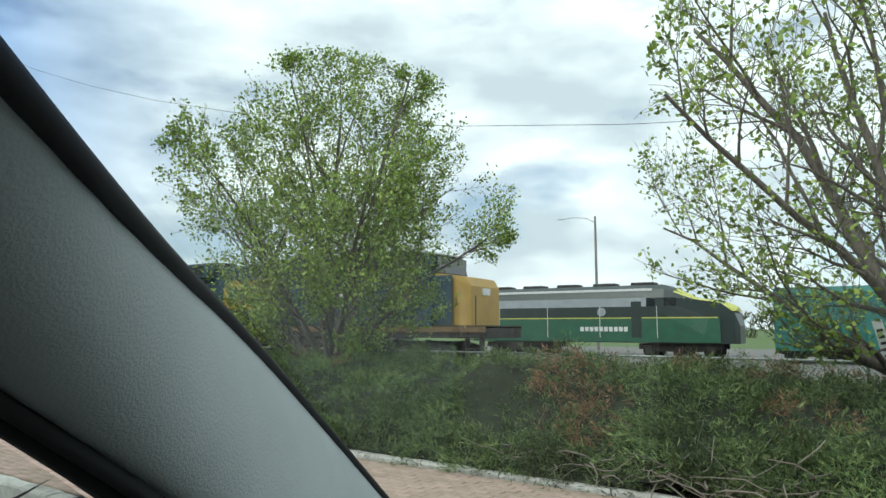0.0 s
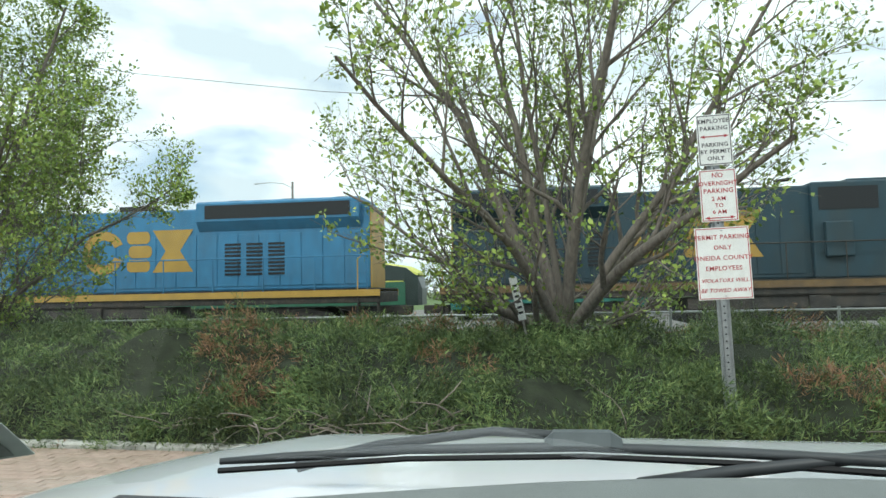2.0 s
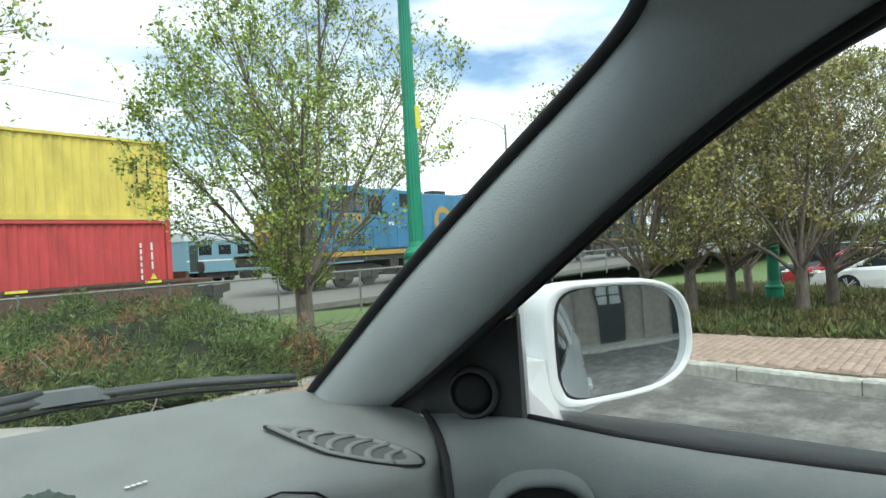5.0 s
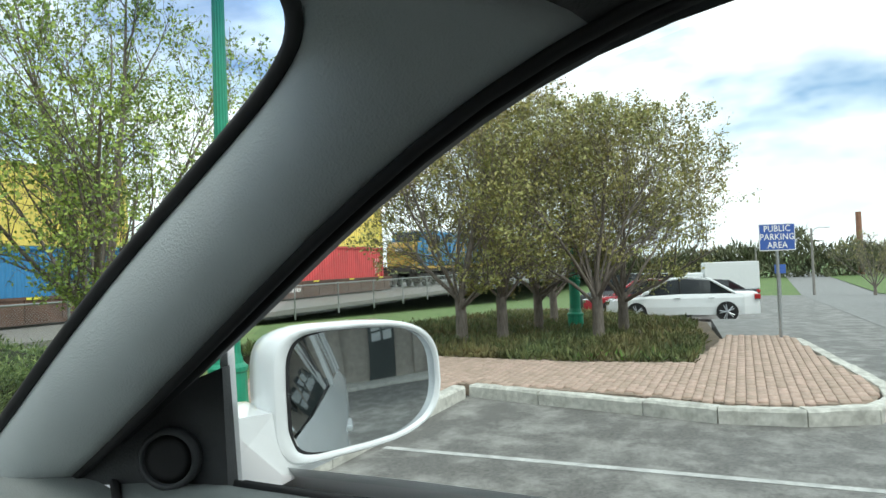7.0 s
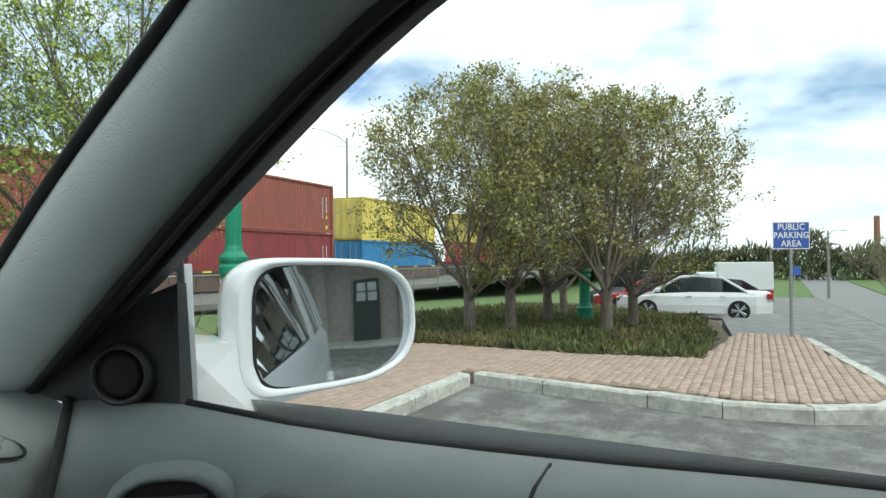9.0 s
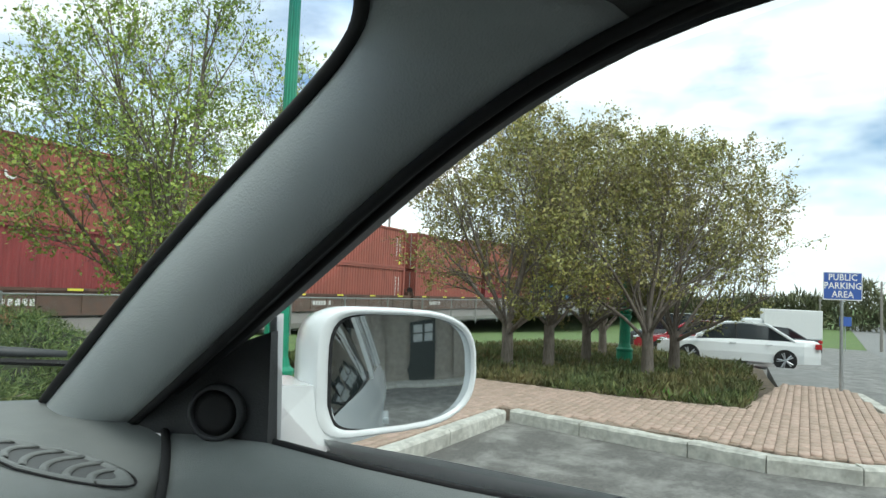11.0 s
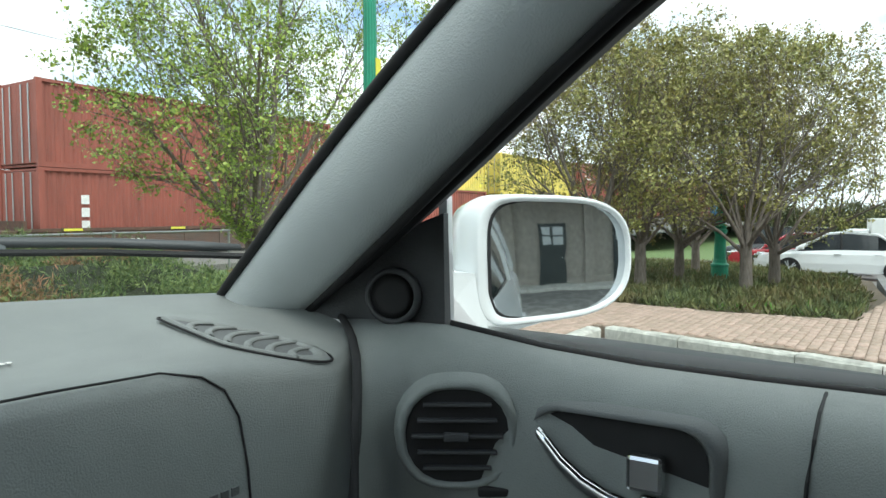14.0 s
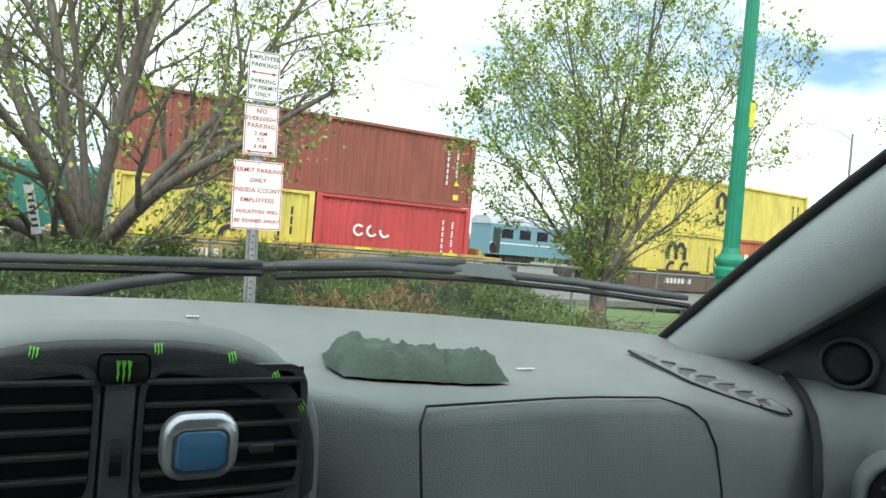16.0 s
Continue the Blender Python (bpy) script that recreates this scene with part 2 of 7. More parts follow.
M["coach_silver"] = mat("coach_silver", (0.50, 0.53, 0.55), 0.35, 0.6, vary=0.1, scale=3)
M["coach_blue"] = mat("coach_blue", (0.16, 0.30, 0.36), 0.5, vary=0.1)
M["shed_teal"] = mat("shed_teal", (0.03, 0.17, 0.14), 0.6, vary=0.12, scale=2, dirt=(0.03, 0.08, 0.07), dirt_amount=0.5)
M["stone"] = mat("stone", (0.36, 0.33, 0.29), 0.85, vary=0.15, scale=4, bump=0.4, bump_scale=40, dirt=(0.2, 0.18, 0.16), dirt_amount=0.5)
M["door_dark"] = mat("door_dark", (0.03, 0.04, 0.04), 0.5, vary=0.1)
M["far_tree"] = mat("far_tree", (0.13, 0.14, 0.075), 0.9, vary=0.3, scale=0.6, island_vary=0.4)
M["wire"] = mat("wire", (0.05, 0.05, 0.055), 0.6)
M["wood_pole"] = mat("wood_pole", (0.26, 0.24, 0.22), 0.9, vary=0.2, scale=10)
M["brick_red"] = mat("brick_red", (0.30, 0.15, 0.10), 0.9, vary=0.2, scale=3)
M["glass_side"] = glass_mat("side_glass", (0.90, 0.95, 0.93))
M["glass_band"] = glass_mat("tinted_glass", (0.10, 0.34, 0.72), gloss=0.025)
bt = M["glass_band"].node_tree
bc, bs, br = bt.nodes.new("ShaderNodeUVMap"), bt.nodes.new("ShaderNodeSeparateXYZ"), bt.nodes.new("ShaderNodeValToRGB")
br.color_ramp.elements[0].position, br.color_ramp.elements[0].color = 0.68, (0.93, 0.97, 0.95, 1)
br.color_ramp.elements[1].position, br.color_ramp.elements[1].color = 0.92, (0.05, 0.25, 0.62, 1)
bt.links.new(bc.outputs[0], bs.inputs[0]), bt.links.new(bs.outputs["Y"], br.inputs[0])
bt.links.new(br.outputs[0], [q for q in bt.nodes if q.type == "BSDF_TRANSPARENT"][0].inputs[0])
M["sticker_grey"] = mat("sticker_grey", (0.50, 0.53, 0.48), 0.7, vary=0.1, scale=30)
M["sticker_dark"] = mat("sticker_dark", (0.14, 0.16, 0.10), 0.7, vary=0.25, scale=40, dirt=(0.25, 0.30, 0.12), dirt_amount=0.6, dirt_scale=25)
M["sticker_print"] = mat("sticker_print", (0.20, 0.21, 0.185), 0.7, vary=0.25, scale=50)
M["wiper_black"] = mat("wiper_black", (0.05, 0.054, 0.058), 0.5, vary=0.12, scale=40)
M["wiper_grey"] = mat("wiper_grey", (0.10, 0.115, 0.12), 0.5, vary=0.1, scale=40)
M["mirror"] = mirror_mat("mirror_glass")


# ---------------------------------------------------------------- mesh helpers
def finish(name, bm, material, parent=None, label="", smooth=False):
    me = bpy.data.meshes.new(name)
    bm.normal_update()
    bm.to_mesh(me)
    bm.free()
    for m in material if isinstance(material, (list, tuple)) else [material]:
        me.materials.append(m)
    if smooth:
        me.polygons.foreach_set("use_smooth", [True] * len(me.polygons))
    ob = new(name, me)
    if parent:
        ob.parent = parent
    if label:
        ob["label"] = label
    return ob


def part(name, bm, material, parent, label="", smooth=False):
    return finish(name, bm, material, parent, label, smooth)


def thing(name, m, label, category, group="", kind=""):
    ob = new(name)
    ob.matrix_world = m
    return tagged(ob, label, category, group, kind)


def box(bm, x0, x1, y0, y1, z0, z1, bevel=0.0, m=None):
    c = bmesh.ops.create_cube(bm, size=1.0)
    t = Matrix.Translation(((x0 + x1) / 2, (y0 + y1) / 2, (z0 + z1) / 2)) @ Matrix.Diagonal((x1 - x0, y1 - y0, z1 - z0, 1))
    bmesh.ops.transform(bm, matrix=(m @ t) if m else t, verts=c["verts"])
    if bevel:
        es = {e for v in c["verts"] for e in v.link_edges}
        bmesh.ops.bevel(bm, geom=list(es), offset=bevel, segments=2, affect="EDGES", profile=0.5)
    return bm


def bx(x0, x1, y0, y1, z0, z1, bevel=0.0, m=None):
    return box(bmesh.new(), x0, x1, y0, y1, z0, z1, bevel, m)


def cyl(bm, a, b, r0, r1=None, seg=12, caps=True):
    a, b = Vector(a), Vector(b)
    d = b - a
    m = Matrix.Translation((a + b) / 2) @ d.to_track_quat("Z", "Y").to_matrix().to_4x4()
    bmesh.ops.create_cone(bm, cap_ends=caps, segments=seg, radius1=r0, radius2=r0 if r1 is None else r1, depth=d.length, matrix=m)
    return bm


def loft(bm, rings, closed=True, caps=True):
    """Skin a list of rings, each a list of points of the same length."""
    vs = [[bm.verts.new(p) for p in ring] for ring in rings]
    k = len(rings[0])
    for a, b in zip(vs, vs[1:]):
        for i in range(k if closed else k - 1):
            j = (i + 1) % k
            bm.faces.new((a[i], a[j], b[j], b[i]))
    if caps and closed:
        bm.faces.new(vs[0][::-1])
        bm.faces.new(vs[-1])
    bmesh.ops.recalc_face_normals(bm, faces=bm.faces[:])
    return bm


def spin(bm, profile, seg=16, m=None):
    """Turn a profile of (radius, height) round the z axis."""
    rings = [[(r * math.cos(2 * math.pi * i / seg), r * math.sin(2 * math.pi * i / seg), z) for i in range(seg)] for r, z in profile]
    if m:
        rings = [[m @ Vector(p) for p in ring] for ring in rings]
    return loft(bm, rings)


def tube(bm, pts, r, seg=8):
    """A tube along points."""
    pts = [Vector(p) for p in pts]
    rings = []
    for i, p in enumerate(pts):
        d = (pts[min(i + 1, len(pts) - 1)] - pts[max(i - 1, 0)]).normalized()
        u = d.cross(Vector((0, 0, 1)) if abs(d.z) < 0.9 else Vector((1, 0, 0))).normalized()
        w = u.cross(d)
        rr = r[i] if isinstance(r, (list, tuple)) else r
        rings.append([p + rr * (math.cos(a) * u + math.sin(a) * w) for a in (2 * math.pi * k / seg for k in range(seg))])
    return loft(bm, rings)


def sheet(bm, rows, thick=0.0, normal=(0, 0, 1)):
    """An open grid of points, given row by row, thickened against its normal."""
    vs = [[bm.verts.new(p) for p in row] for row in rows]
    for a, b in zip(vs, vs[1:]):
        for i in range(len(a) - 1):
            bm.faces.new((a[i], a[i + 1], b[i + 1], b[i]))
    if thick:
        bmesh.ops.recalc_face_normals(bm, faces=bm.faces[:])
        r = bmesh.ops.solidify(bm, geom=bm.faces[:], thickness=thick)
    return bm


def text_mesh(body, size, depth=0.003, align="CENTER", shear=0.0, spacing=1.0, bold=0.0):
    """Lettering in the built-in font, as a mesh in the xz plane facing -y, centred on its line."""
    cu = bpy.data.curves.new("lettering", "FONT")
    cu.body, cu.size, cu.extrude, cu.align_x, cu.align_y, cu.shear, cu.space_character, cu.offset = body, size, depth, align, "CENTER", shear, spacing, bold
    cu.resolution_u = 2
    ob = bpy.data.objects.new("lettering", cu)
    scene.collection.objects.link(ob)
    dg = bpy.context.evaluated_depsgraph_get()
    me = bpy.data.meshes.new_from_object(ob.evaluated_get(dg))
    bpy.data.objects.remove(ob)
    me.transform(Matrix.Rotation(radians(90), 4, "X"))
    return me


def lettering(name, body, size, material, parent, m, label="", **kw):
    me = text_mesh(body, size, **kw)
    me.materials.clear()
    me.materials.append(material)
    ob = new(name, me)
    ob.parent = parent
    ob.matrix_local = m
    if label:
        ob["label"] = label
    return ob


# ---------------------------------------------------------------- ground and structure
def ground_z(x, y):
    """The lot lies level and falls gently to the east."""
    return -0.036 * max(0.0, min(x, 70.0) - 9.0)


def slab(name, pts, z0, z1, material, label, category="ground", follow=False):
    """A flat piece of ground with an outline and a thickness."""
    bm = bmesh.new()
    low = [bm.verts.new((x, y, z0 + (ground_z(x, y) if follow else 0))) for x, y in pts]
    top = [bm.verts.new((x, y, z1 + (ground_z(x, y) if follow else 0))) for x, y in pts]
    bm.faces.new(top)
    bm.faces.new(low[::-1])
    for i in range(len(pts)):
        j = (i + 1) % len(pts)
        bm.faces.new((low[i], low[j], top[j], top[i]))
    bmesh.ops.recalc_face_normals(bm, faces=bm.faces[:])
    return tagged(finish(name, bm, material), label, category, kind="structure")


TRACK = radians(2.5)
ALONG, ACROSS = Vector((math.cos(TRACK), math.sin(TRACK), 0)), Vector((-math.sin(TRACK), math.cos(TRACK), 0))
NEAR_FACE = 21.78


def on_track(s, d, z=0.0):
    """A place s along and d across the railway line."""
    p = ALONG * s + ACROSS * d
    return Vector((p.x, p.y, z))


# one sheet to the horizon, finely cut where the lot falls
bm = bmesh.new()
xs = [-1500, -300, -60, -20, 0, 9, 14, 20, 28, 40, 70, 90, 300, 1500]
ys = [-1500, -300, -60, -14, 0, 12, 20, 60, 300, 1500]
sheet(bm, [[(x, y, ground_z(x, y) - 0.02) for x in xs] for y in ys])
tagged(finish("ground", bm, M["grass"]), "spring grass with bare brown patches", "ground", kind="structure")
tagged(finish("parking_lot", sheet(bmesh.new(), [[(x, y, ground_z(x, y)) for x in (-40, 9, 14, 20, 28, 40, 70)] for y in (-11.5, -4, 3.2)], 0.05), M["asphalt"]), "worn grey asphalt parking lot with pale salt stains", "parking lot", kind="structure")
tagged(finish("far_lot", sheet(bmesh.new(), [[(x, y, ground_z(x, y) - 0.001) for x in (18, 20, 28, 40, 70)] for y in (3.21, 6.0)], 0.05), M["asphalt"]), "grey asphalt at the end of the lot", "parking lot", kind="structure")
slab("track_bed", [tuple(on_track(s, d).xy) for s, d in ((-400, 16.5), (400, 16.5), (400, 60), (-400, 60))], -0.2, -0.005, M["ballast"], "grey crushed stone ballast under the tracks", "track bed")
slab("brick_walk_base", [(-30, 3.3), (8.4, 3.3), (8.15, 1.3), (7.9, 0.0), (8.2, -1.0), (9.2, -1.2), (11.2, -0.85), (14, -0.6), (14, 0.4), (10.6, 0.75), (10.4, 2.3), (10.7, 4.9), (9.5, 6.3), (-30, 6.05)], -0.1, 0.135, M["sand"], "sandy bed under the brick pavers", "pavement")
bed = []
for x, y0 in ((10.45, 0.78), (12.0, 0.62), (14.0, 0.45), (17.0, 0.75), (20.0, 1.0), (25.0, 3.4), (30.0, 6.2)):
    bed.append([(x - 0.5 * (x < 11 and k == 2), y0 + (9.5 - y0) * k / 4, 0.15 + 0.8 * ground_z(x, 0)) for k in range(5)])
tagged(finish("planting_bed", sheet(bmesh.new(), bed, 0.3), M["soil"]), "brown mulched planting bed under the trees", "planting bed", kind="structure")
slab("hedge_bank", [(-30, 6.1), (7.2, 6.1), (7.8, 7.5), (7.5, 11.5), (-30, 11.5)], -0.1, 0.14, M["soil"], "bare brown soil under the junipers", "planting bed")
slab("far_walk", [(14.02, -0.62), (20, -0.5), (20, 0.9), (14.02, 0.38)], -0.6, -0.08, M["road"], "pale concrete walk beside the planting bed", "pavement")
tagged(finish("road", sheet(bmesh.new(), [[(x, y - 0.03 * (x - 14), ground_z(x, y) + 0.006) for x in (14, 20, 28, 40, 70, 160)] for y in (-11.0, -3.0)], 0.004), M["road"]), "grey asphalt road past the lot", "road", kind="structure")
tagged(finish("verge", sheet(bmesh.new(), [[(x, y - 0.03 * (x - 14), ground_z(x, y) + 0.05) for x in (44, 70, 160)] for y in (-14.0, -9.0)], 0.03), M["grass"]), "green grass verge along the road", "grass", kind="structure")


def kerb_run(pts, w=0.16, z0=-0.05, z1=0.15, length=1.25, seed=1):
    """Kerb stones end to end along a line, with open joints."""
    rnd = random.Random(seed)
    base = thing("kerb", Matrix(), "worn concrete kerb with chipped pale edges", "kerb", kind="structure")
    for a, b in zip(pts, pts[1:]):
        a, b = Vector((*a, 0)), Vector((*b, 0))
        d = b - a
        n = max(1, round(d.length / length))
        u = d.normalized()
        v = Vector((-u.y, u.x, 0))
        for i in range(n):
            p, q = a + d * (i / n) + u * 0.006, a + d * ((i + 1) / n) - u * 0.006
            bm = bmesh.new()
            h = z1 + rnd.uniform(-0.006, 0.006)
            sec = [(0, z0), (0, h - 0.025), (0.02, h), (w - 0.01, h), (w, h - 0.01), (w, z0)]
            rings = []
            for k in range(7):
                c = p + (q - p) * (k / 6)
                rings.append([(c + v * (s + rnd.uniform(-0.005, 0.005))) + Vector((0, 0, z + rnd.uniform(-0.005, 0.004))) for s, z in sec])
            loft(bm, rings)
            part("kerb_stone", bm, M["kerb"], base)
    return base


kerb_run([(-30, 3.1), (-20, 3.1), (-10, 3.1), (0, 3.1), (5.35, 3.1), (8.2, 3.12)], seed=2)
kerb_run([(7.62, 0.35), (7.8, 1.05), (8.05, 2.2), (8.3, 3.12)][::-1], seed=3)
kerb_run([(7.62, 0.35), (7.68, -0.4), (7.95, -1.0), (8.5, -1.28), (9.1, -1.32), (10.6, -1.15), (13.6, -0.78)], length=0.9, seed=4)
kerb_run([(-30, 6.02), (-15, 6.02), (-1.0, 6.03), (6.8, 6.05)], w=0.1, z1=0.2, length=1.2, seed=5)

# stall lines
for i, (x0, y0, x1, y1) in enumerate([(6.0, 3.0, 5.95, -2.2), (3.2, 3.0, 3.15, -2.2), (-1.6, 3.0, -1.65, -2.2), (8.6, -6.0, 8.5, -10.0), (5.6, -6.0, 5.5, -10.0)]):
    bm = bmesh.new()
    box(bm, -0.04, 0.04, 0, y0 - y1, 0.0, 0.005)
    ob = tagged(finish("parking_line", bm, M["white_line"]), "worn white painted parking line on asphalt", "line", "parking lines", "structure")
    ob.matrix_world = pose(x1, y1, 0.001, 0, 0, -math.degrees(math.atan2(x0 - x1, y0 - y1)))


# ---------------------------------------------------------------- plants
def grow(rng, height, spread, trunk_h, trunk_r, limbs, leaves, leaf_size, low=18, kids=(7, 6, 5)):
    """A low-forking tree, level by level: tapered wood as one mesh, leaves as another."""
    wood_v, wood_f, count, tips = [], [], 0, []

    def unit(a):
        return a / (np.linalg.norm(a, axis=-1, keepdims=True) + 1e-9)

    def tubes(path, radii, seg):
        nonlocal count
        n, k, _ = path.shape
        d = unit(np.gradient(path, axis=1))
        u = unit(np.cross(d, np.array([0.31, 0.9, 0.12])))
        w = np.cross(u, d)
        ang = 2 * np.pi * np.arange(seg) / seg
        v = path[:, :, None, :] + radii[:, :, None, None] * (np.cos(ang)[None, None, :, None] * u[:, :, None, :] + np.sin(ang)[None, None, :, None] * w[:, :, None, :])
        idx = count + np.arange(n * k * seg).reshape(n, k, seg)
        nx = np.roll(idx, -1, axis=2)
        wood_v.append(v.reshape(-1, 3))
        wood_f.append(np.stack([idx[:, :-1], nx[:, :-1], nx[:, 1:], idx[:, 1:]], -1).reshape(-1, 4))
        count += n * k * seg

    tr = np.array([[[0, 0, -0.3], [0, 0, 0.05], [0.01, 0, trunk_h * 0.5], [0, 0.01, trunk_h]]])
    tubes(tr, trunk_r * np.array([[1.7, 1.15, 1.0, 0.95]]), 10)
    low_z = trunk_h + 0.12 * height * (low < 25)
    mid = np.array([0, 0, (height + low_z) / 2 - 0.04 * height])
    size = np.array([spread, spread, height - mid[2]])
    wob = rng.uniform(0, 6.28, 6)

    def reach(p, d):
        """How far from p along d the rounded, slightly lobed crown reaches."""
        a = (p - mid) / size
        b = d / size
        bb, ab = (b * b).sum(-1), (a * b).sum(-1)
        disc = np.maximum(0.0, ab * ab - bb * ((a * a).sum(-1) - 1))
        far = np.maximum(0.05, (-ab + np.sqrt(disc)) / bb)
        az = np.arctan2(d[..., 1], d[..., 0])
        return far * (0.96 + 0.05 * np.sin(3 * az + wob[0]) + 0.05 * np.sin(5 * az + wob[1] + 4 * d[..., 2]))

    i = np.arange(limbs)
    az = 2 * np.pi * (i * 0.618 + rng.uniform(-0.05, 0.05, limbs))
    el = np.radians(low + (84 - low) * ((i + 0.5) / limbs) ** 0.95)
    dirs = unit(np.stack([np.cos(az) * np.cos(el), np.sin(az) * np.cos(el), np.sin(el)], 1))
    start = np.array([0, 0, trunk_h]) * rng.uniform(0.72, 1.0, (limbs, 1))
    length = reach(start, dirs) * rng.uniform(0.82, 0.97, limbs)
    rad = trunk_r * rng.uniform(0.22, 0.48, limbs)
    cap = (9.0, 2.1, 0.95, 0.42)
    for level in range(4):
        n = (8, 6, 4, 3)[level]
        N = len(start)
        path, d = [start], unit(dirs + np.array([0, 0, 0.30 if level == 0 else 0.0]))
        for q in range(n):
            back = (dirs - d) * (0.22 if level == 0 else 0.0)
            d = unit(d + back + rng.normal(0, 0.07 + 0.045 * level, (N, 3)) + np.array([0, 0, 0.03 * (level > 0)]))
            path.append(path[-1] + d * (length / n)[:, None])
        path = np.stack(path, 1)
        f = np.linspace(0, 1, n + 1)[None]
        radii = np.maximum(0.0030, rad[:, None] * (1 - 0.75 * f))
        tubes(path, radii, (7, 5, 3, 3)[level])
        if level >= 2:
            tips.append(path[:, 2 - (level == 3):].reshape(-1, 3))
        if level == 3:
            break
        k = kids[level]
        fr = 0.24 + 0.76 * (np.arange(k)[None] + rng.uniform(0.1, 0.9, (N, k))) / k
        j = np.minimum(n - 1, (fr * n).astype(int))
        rows = np.arange(N)[:, None]
        p0 = path[rows, j] + (path[rows, j + 1] - path[rows, j]) * (fr * n - j)[..., None]
        pd = unit(path[rows, j + 1] - path[rows, j])
        side = rng.normal(0, 1, (N, k, 3))
        side = unit(side - (side * pd).sum(-1, keepdims=True) * pd)
        dirs = unit(pd * 0.85 + side * rng.uniform(0.40, 0.85, (N, k, 1)) + np.array([0, 0, 0.12])).reshape(-1, 3)
        start = p0.reshape(-1, 3)
        length = np.minimum(reach(start, dirs) * rng.uniform(0.55, 1.0, len(start)), cap[level + 1] * rng.uniform(0.6, 1.1, len(start)))
        rad = (radii[rows, j] * 0.55).reshape(-1)
    tips_p = np.concatenate(tips)
    c = tips_p[rng.integers(0, len(tips_p), leaves)] + rng.normal(0, leaf_size * 0.8, (leaves, 3))
    axis = unit(rng.normal(0, 1, (leaves, 3)) + np.array([0, 0, 0.5]))
    side = unit(np.cross(axis, rng.normal(0, 1, (leaves, 3))))
    up = np.cross(side, axis)
    s = (leaf_size * rng.uniform(0.6, 1.3, leaves))[:, None]
    v = np.stack([c, c + axis * s * 0.5 + side * s * 0.3 + up * s * 0.08, c + axis * s, c + axis * s * 0.5 - side * s * 0.3 + up * s * 0.08], 1).reshape(-1, 3)
    f = np.arange(leaves * 4).reshape(-1, 4)
    return np.concatenate(wood_v), np.concatenate(wood_f), v, f


def py_mesh(name, v, f, material, smooth=False):
    me = bpy.data.meshes.new(name)
    v, f = np.asarray(v, dtype=float), [list(q) for q in f] if not isinstance(f, np.ndarray) else f
    me.vertices.add(len(v))
    me.vertices.foreach_set("co", v.reshape(-1))
    sizes = np.array([len(q) for q in f]) if not isinstance(f, np.ndarray) else np.full(len(f), f.shape[1])
    flat = np.concatenate([np.asarray(q) for q in f]) if not isinstance(f, np.ndarray) else f.reshape(-1)
    me.loops.add(len(flat))
    me.loops.foreach_set("vertex_index", flat.astype(np.int32))
    me.polygons.add(len(sizes))
    me.polygons.foreach_set("loop_start", np.concatenate([[0], np.cumsum(sizes)[:-1]]).astype(np.int32))
    me.materials.append(material)
    if smooth:
        me.polygons.foreach_set("use_smooth", [True] * len(me.polygons))
    me.update(calc_edges=True)
    me.validate()
    return me


def tree(seed, x, y, z, label, height, spread, trunk_h, trunk_r, limbs, leaves, leaf_size=0.075, leaf="leaf", low=18, group="ornamental trees", kids=(7, 6, 5)):
    wv, wf, lv, lf = grow(np.random.default_rng(seed), height, spread, trunk_h, trunk_r, limbs, leaves, leaf_size, low, kids)
    t = thing("tree", pose(x, y, z), label, "tree", group)
    for nm, v, f, m, sm in (("trunk", wv, wf, M["bark"], True), ("crown", lv, lf, M[leaf], False)):
        ob = new(nm, py_mesh(nm, v, f, m, sm))
        ob.parent = t
    return t


tree(11, -8.95, 9.35, 0.15, "full-leaved spring tree behind the junipers", 6.6, 3.5, 0.75, 0.19, 16, 60000, 0.066, low=12, kids=(8, 7, 5))
tree(23, 0.45, 9.4, 0.15, "many-stemmed spring tree with sparse young leaves", 7.0, 3.8, 0.75, 0.23, 15, 17000, 0.074, low=14, kids=(8, 6, 5))
tree(37, 8.0, 9.0, 0.05, "round spring tree with fresh green leaves", 6.5, 3.0, 0.95, 0.15, 14, 30000, 0.066, low=14, kids=(8, 6, 5))
for seed, x, y, h, sp in ((41, 12.8, 5.05, 4.9, 2.3), (43, 13.6, 4.5, 5.5, 2.4), (47, 16.2, 4.5, 5.6, 2.5), (53, 14.1, 2.7, 4.9, 2.2), (59, 16.2, 2.55, 5.4, 2.8), (61, 19.5, 5.0, 5.6, 2.8)):
    tree(seed, x, y, 0.15 + 0.8 * ground_z(x, y), "small spring tree with bronze-green young leaves in the planting bed", h * 0.97, sp * 1.22, 0.9, 0.11, 10, 17000, 0.064, "leaf_bronze", 12, "trees in the planting bed", (7, 5, 5))


def hedge_height(x, y):
    """The juniper mass rises from the walk and rolls gently."""
    f = min(1.0, max(0.0, (y - 6.15) / 1.5))
    e = min(1.0, max(0.0, (7.4 - x) / 1.6)) * min(1.0, max(0.0, (11.6 - y) / 0.8))
    roll = noise.noise((x * 0.55, y * 0.7, 3.1)) * 0.18 + noise.noise((x * 1.5, y * 1.9, 7.7)) * 0.34
    west = min(1.0, max(0.0, (0.5 - x) / 4.0)) * f
    return 0.14 + e * (0.16 + 0.72 * math.sqrt(f) * (1 - 0.12 * f) + 0.13 * west + roll * (0.4 + 0.6 * f))


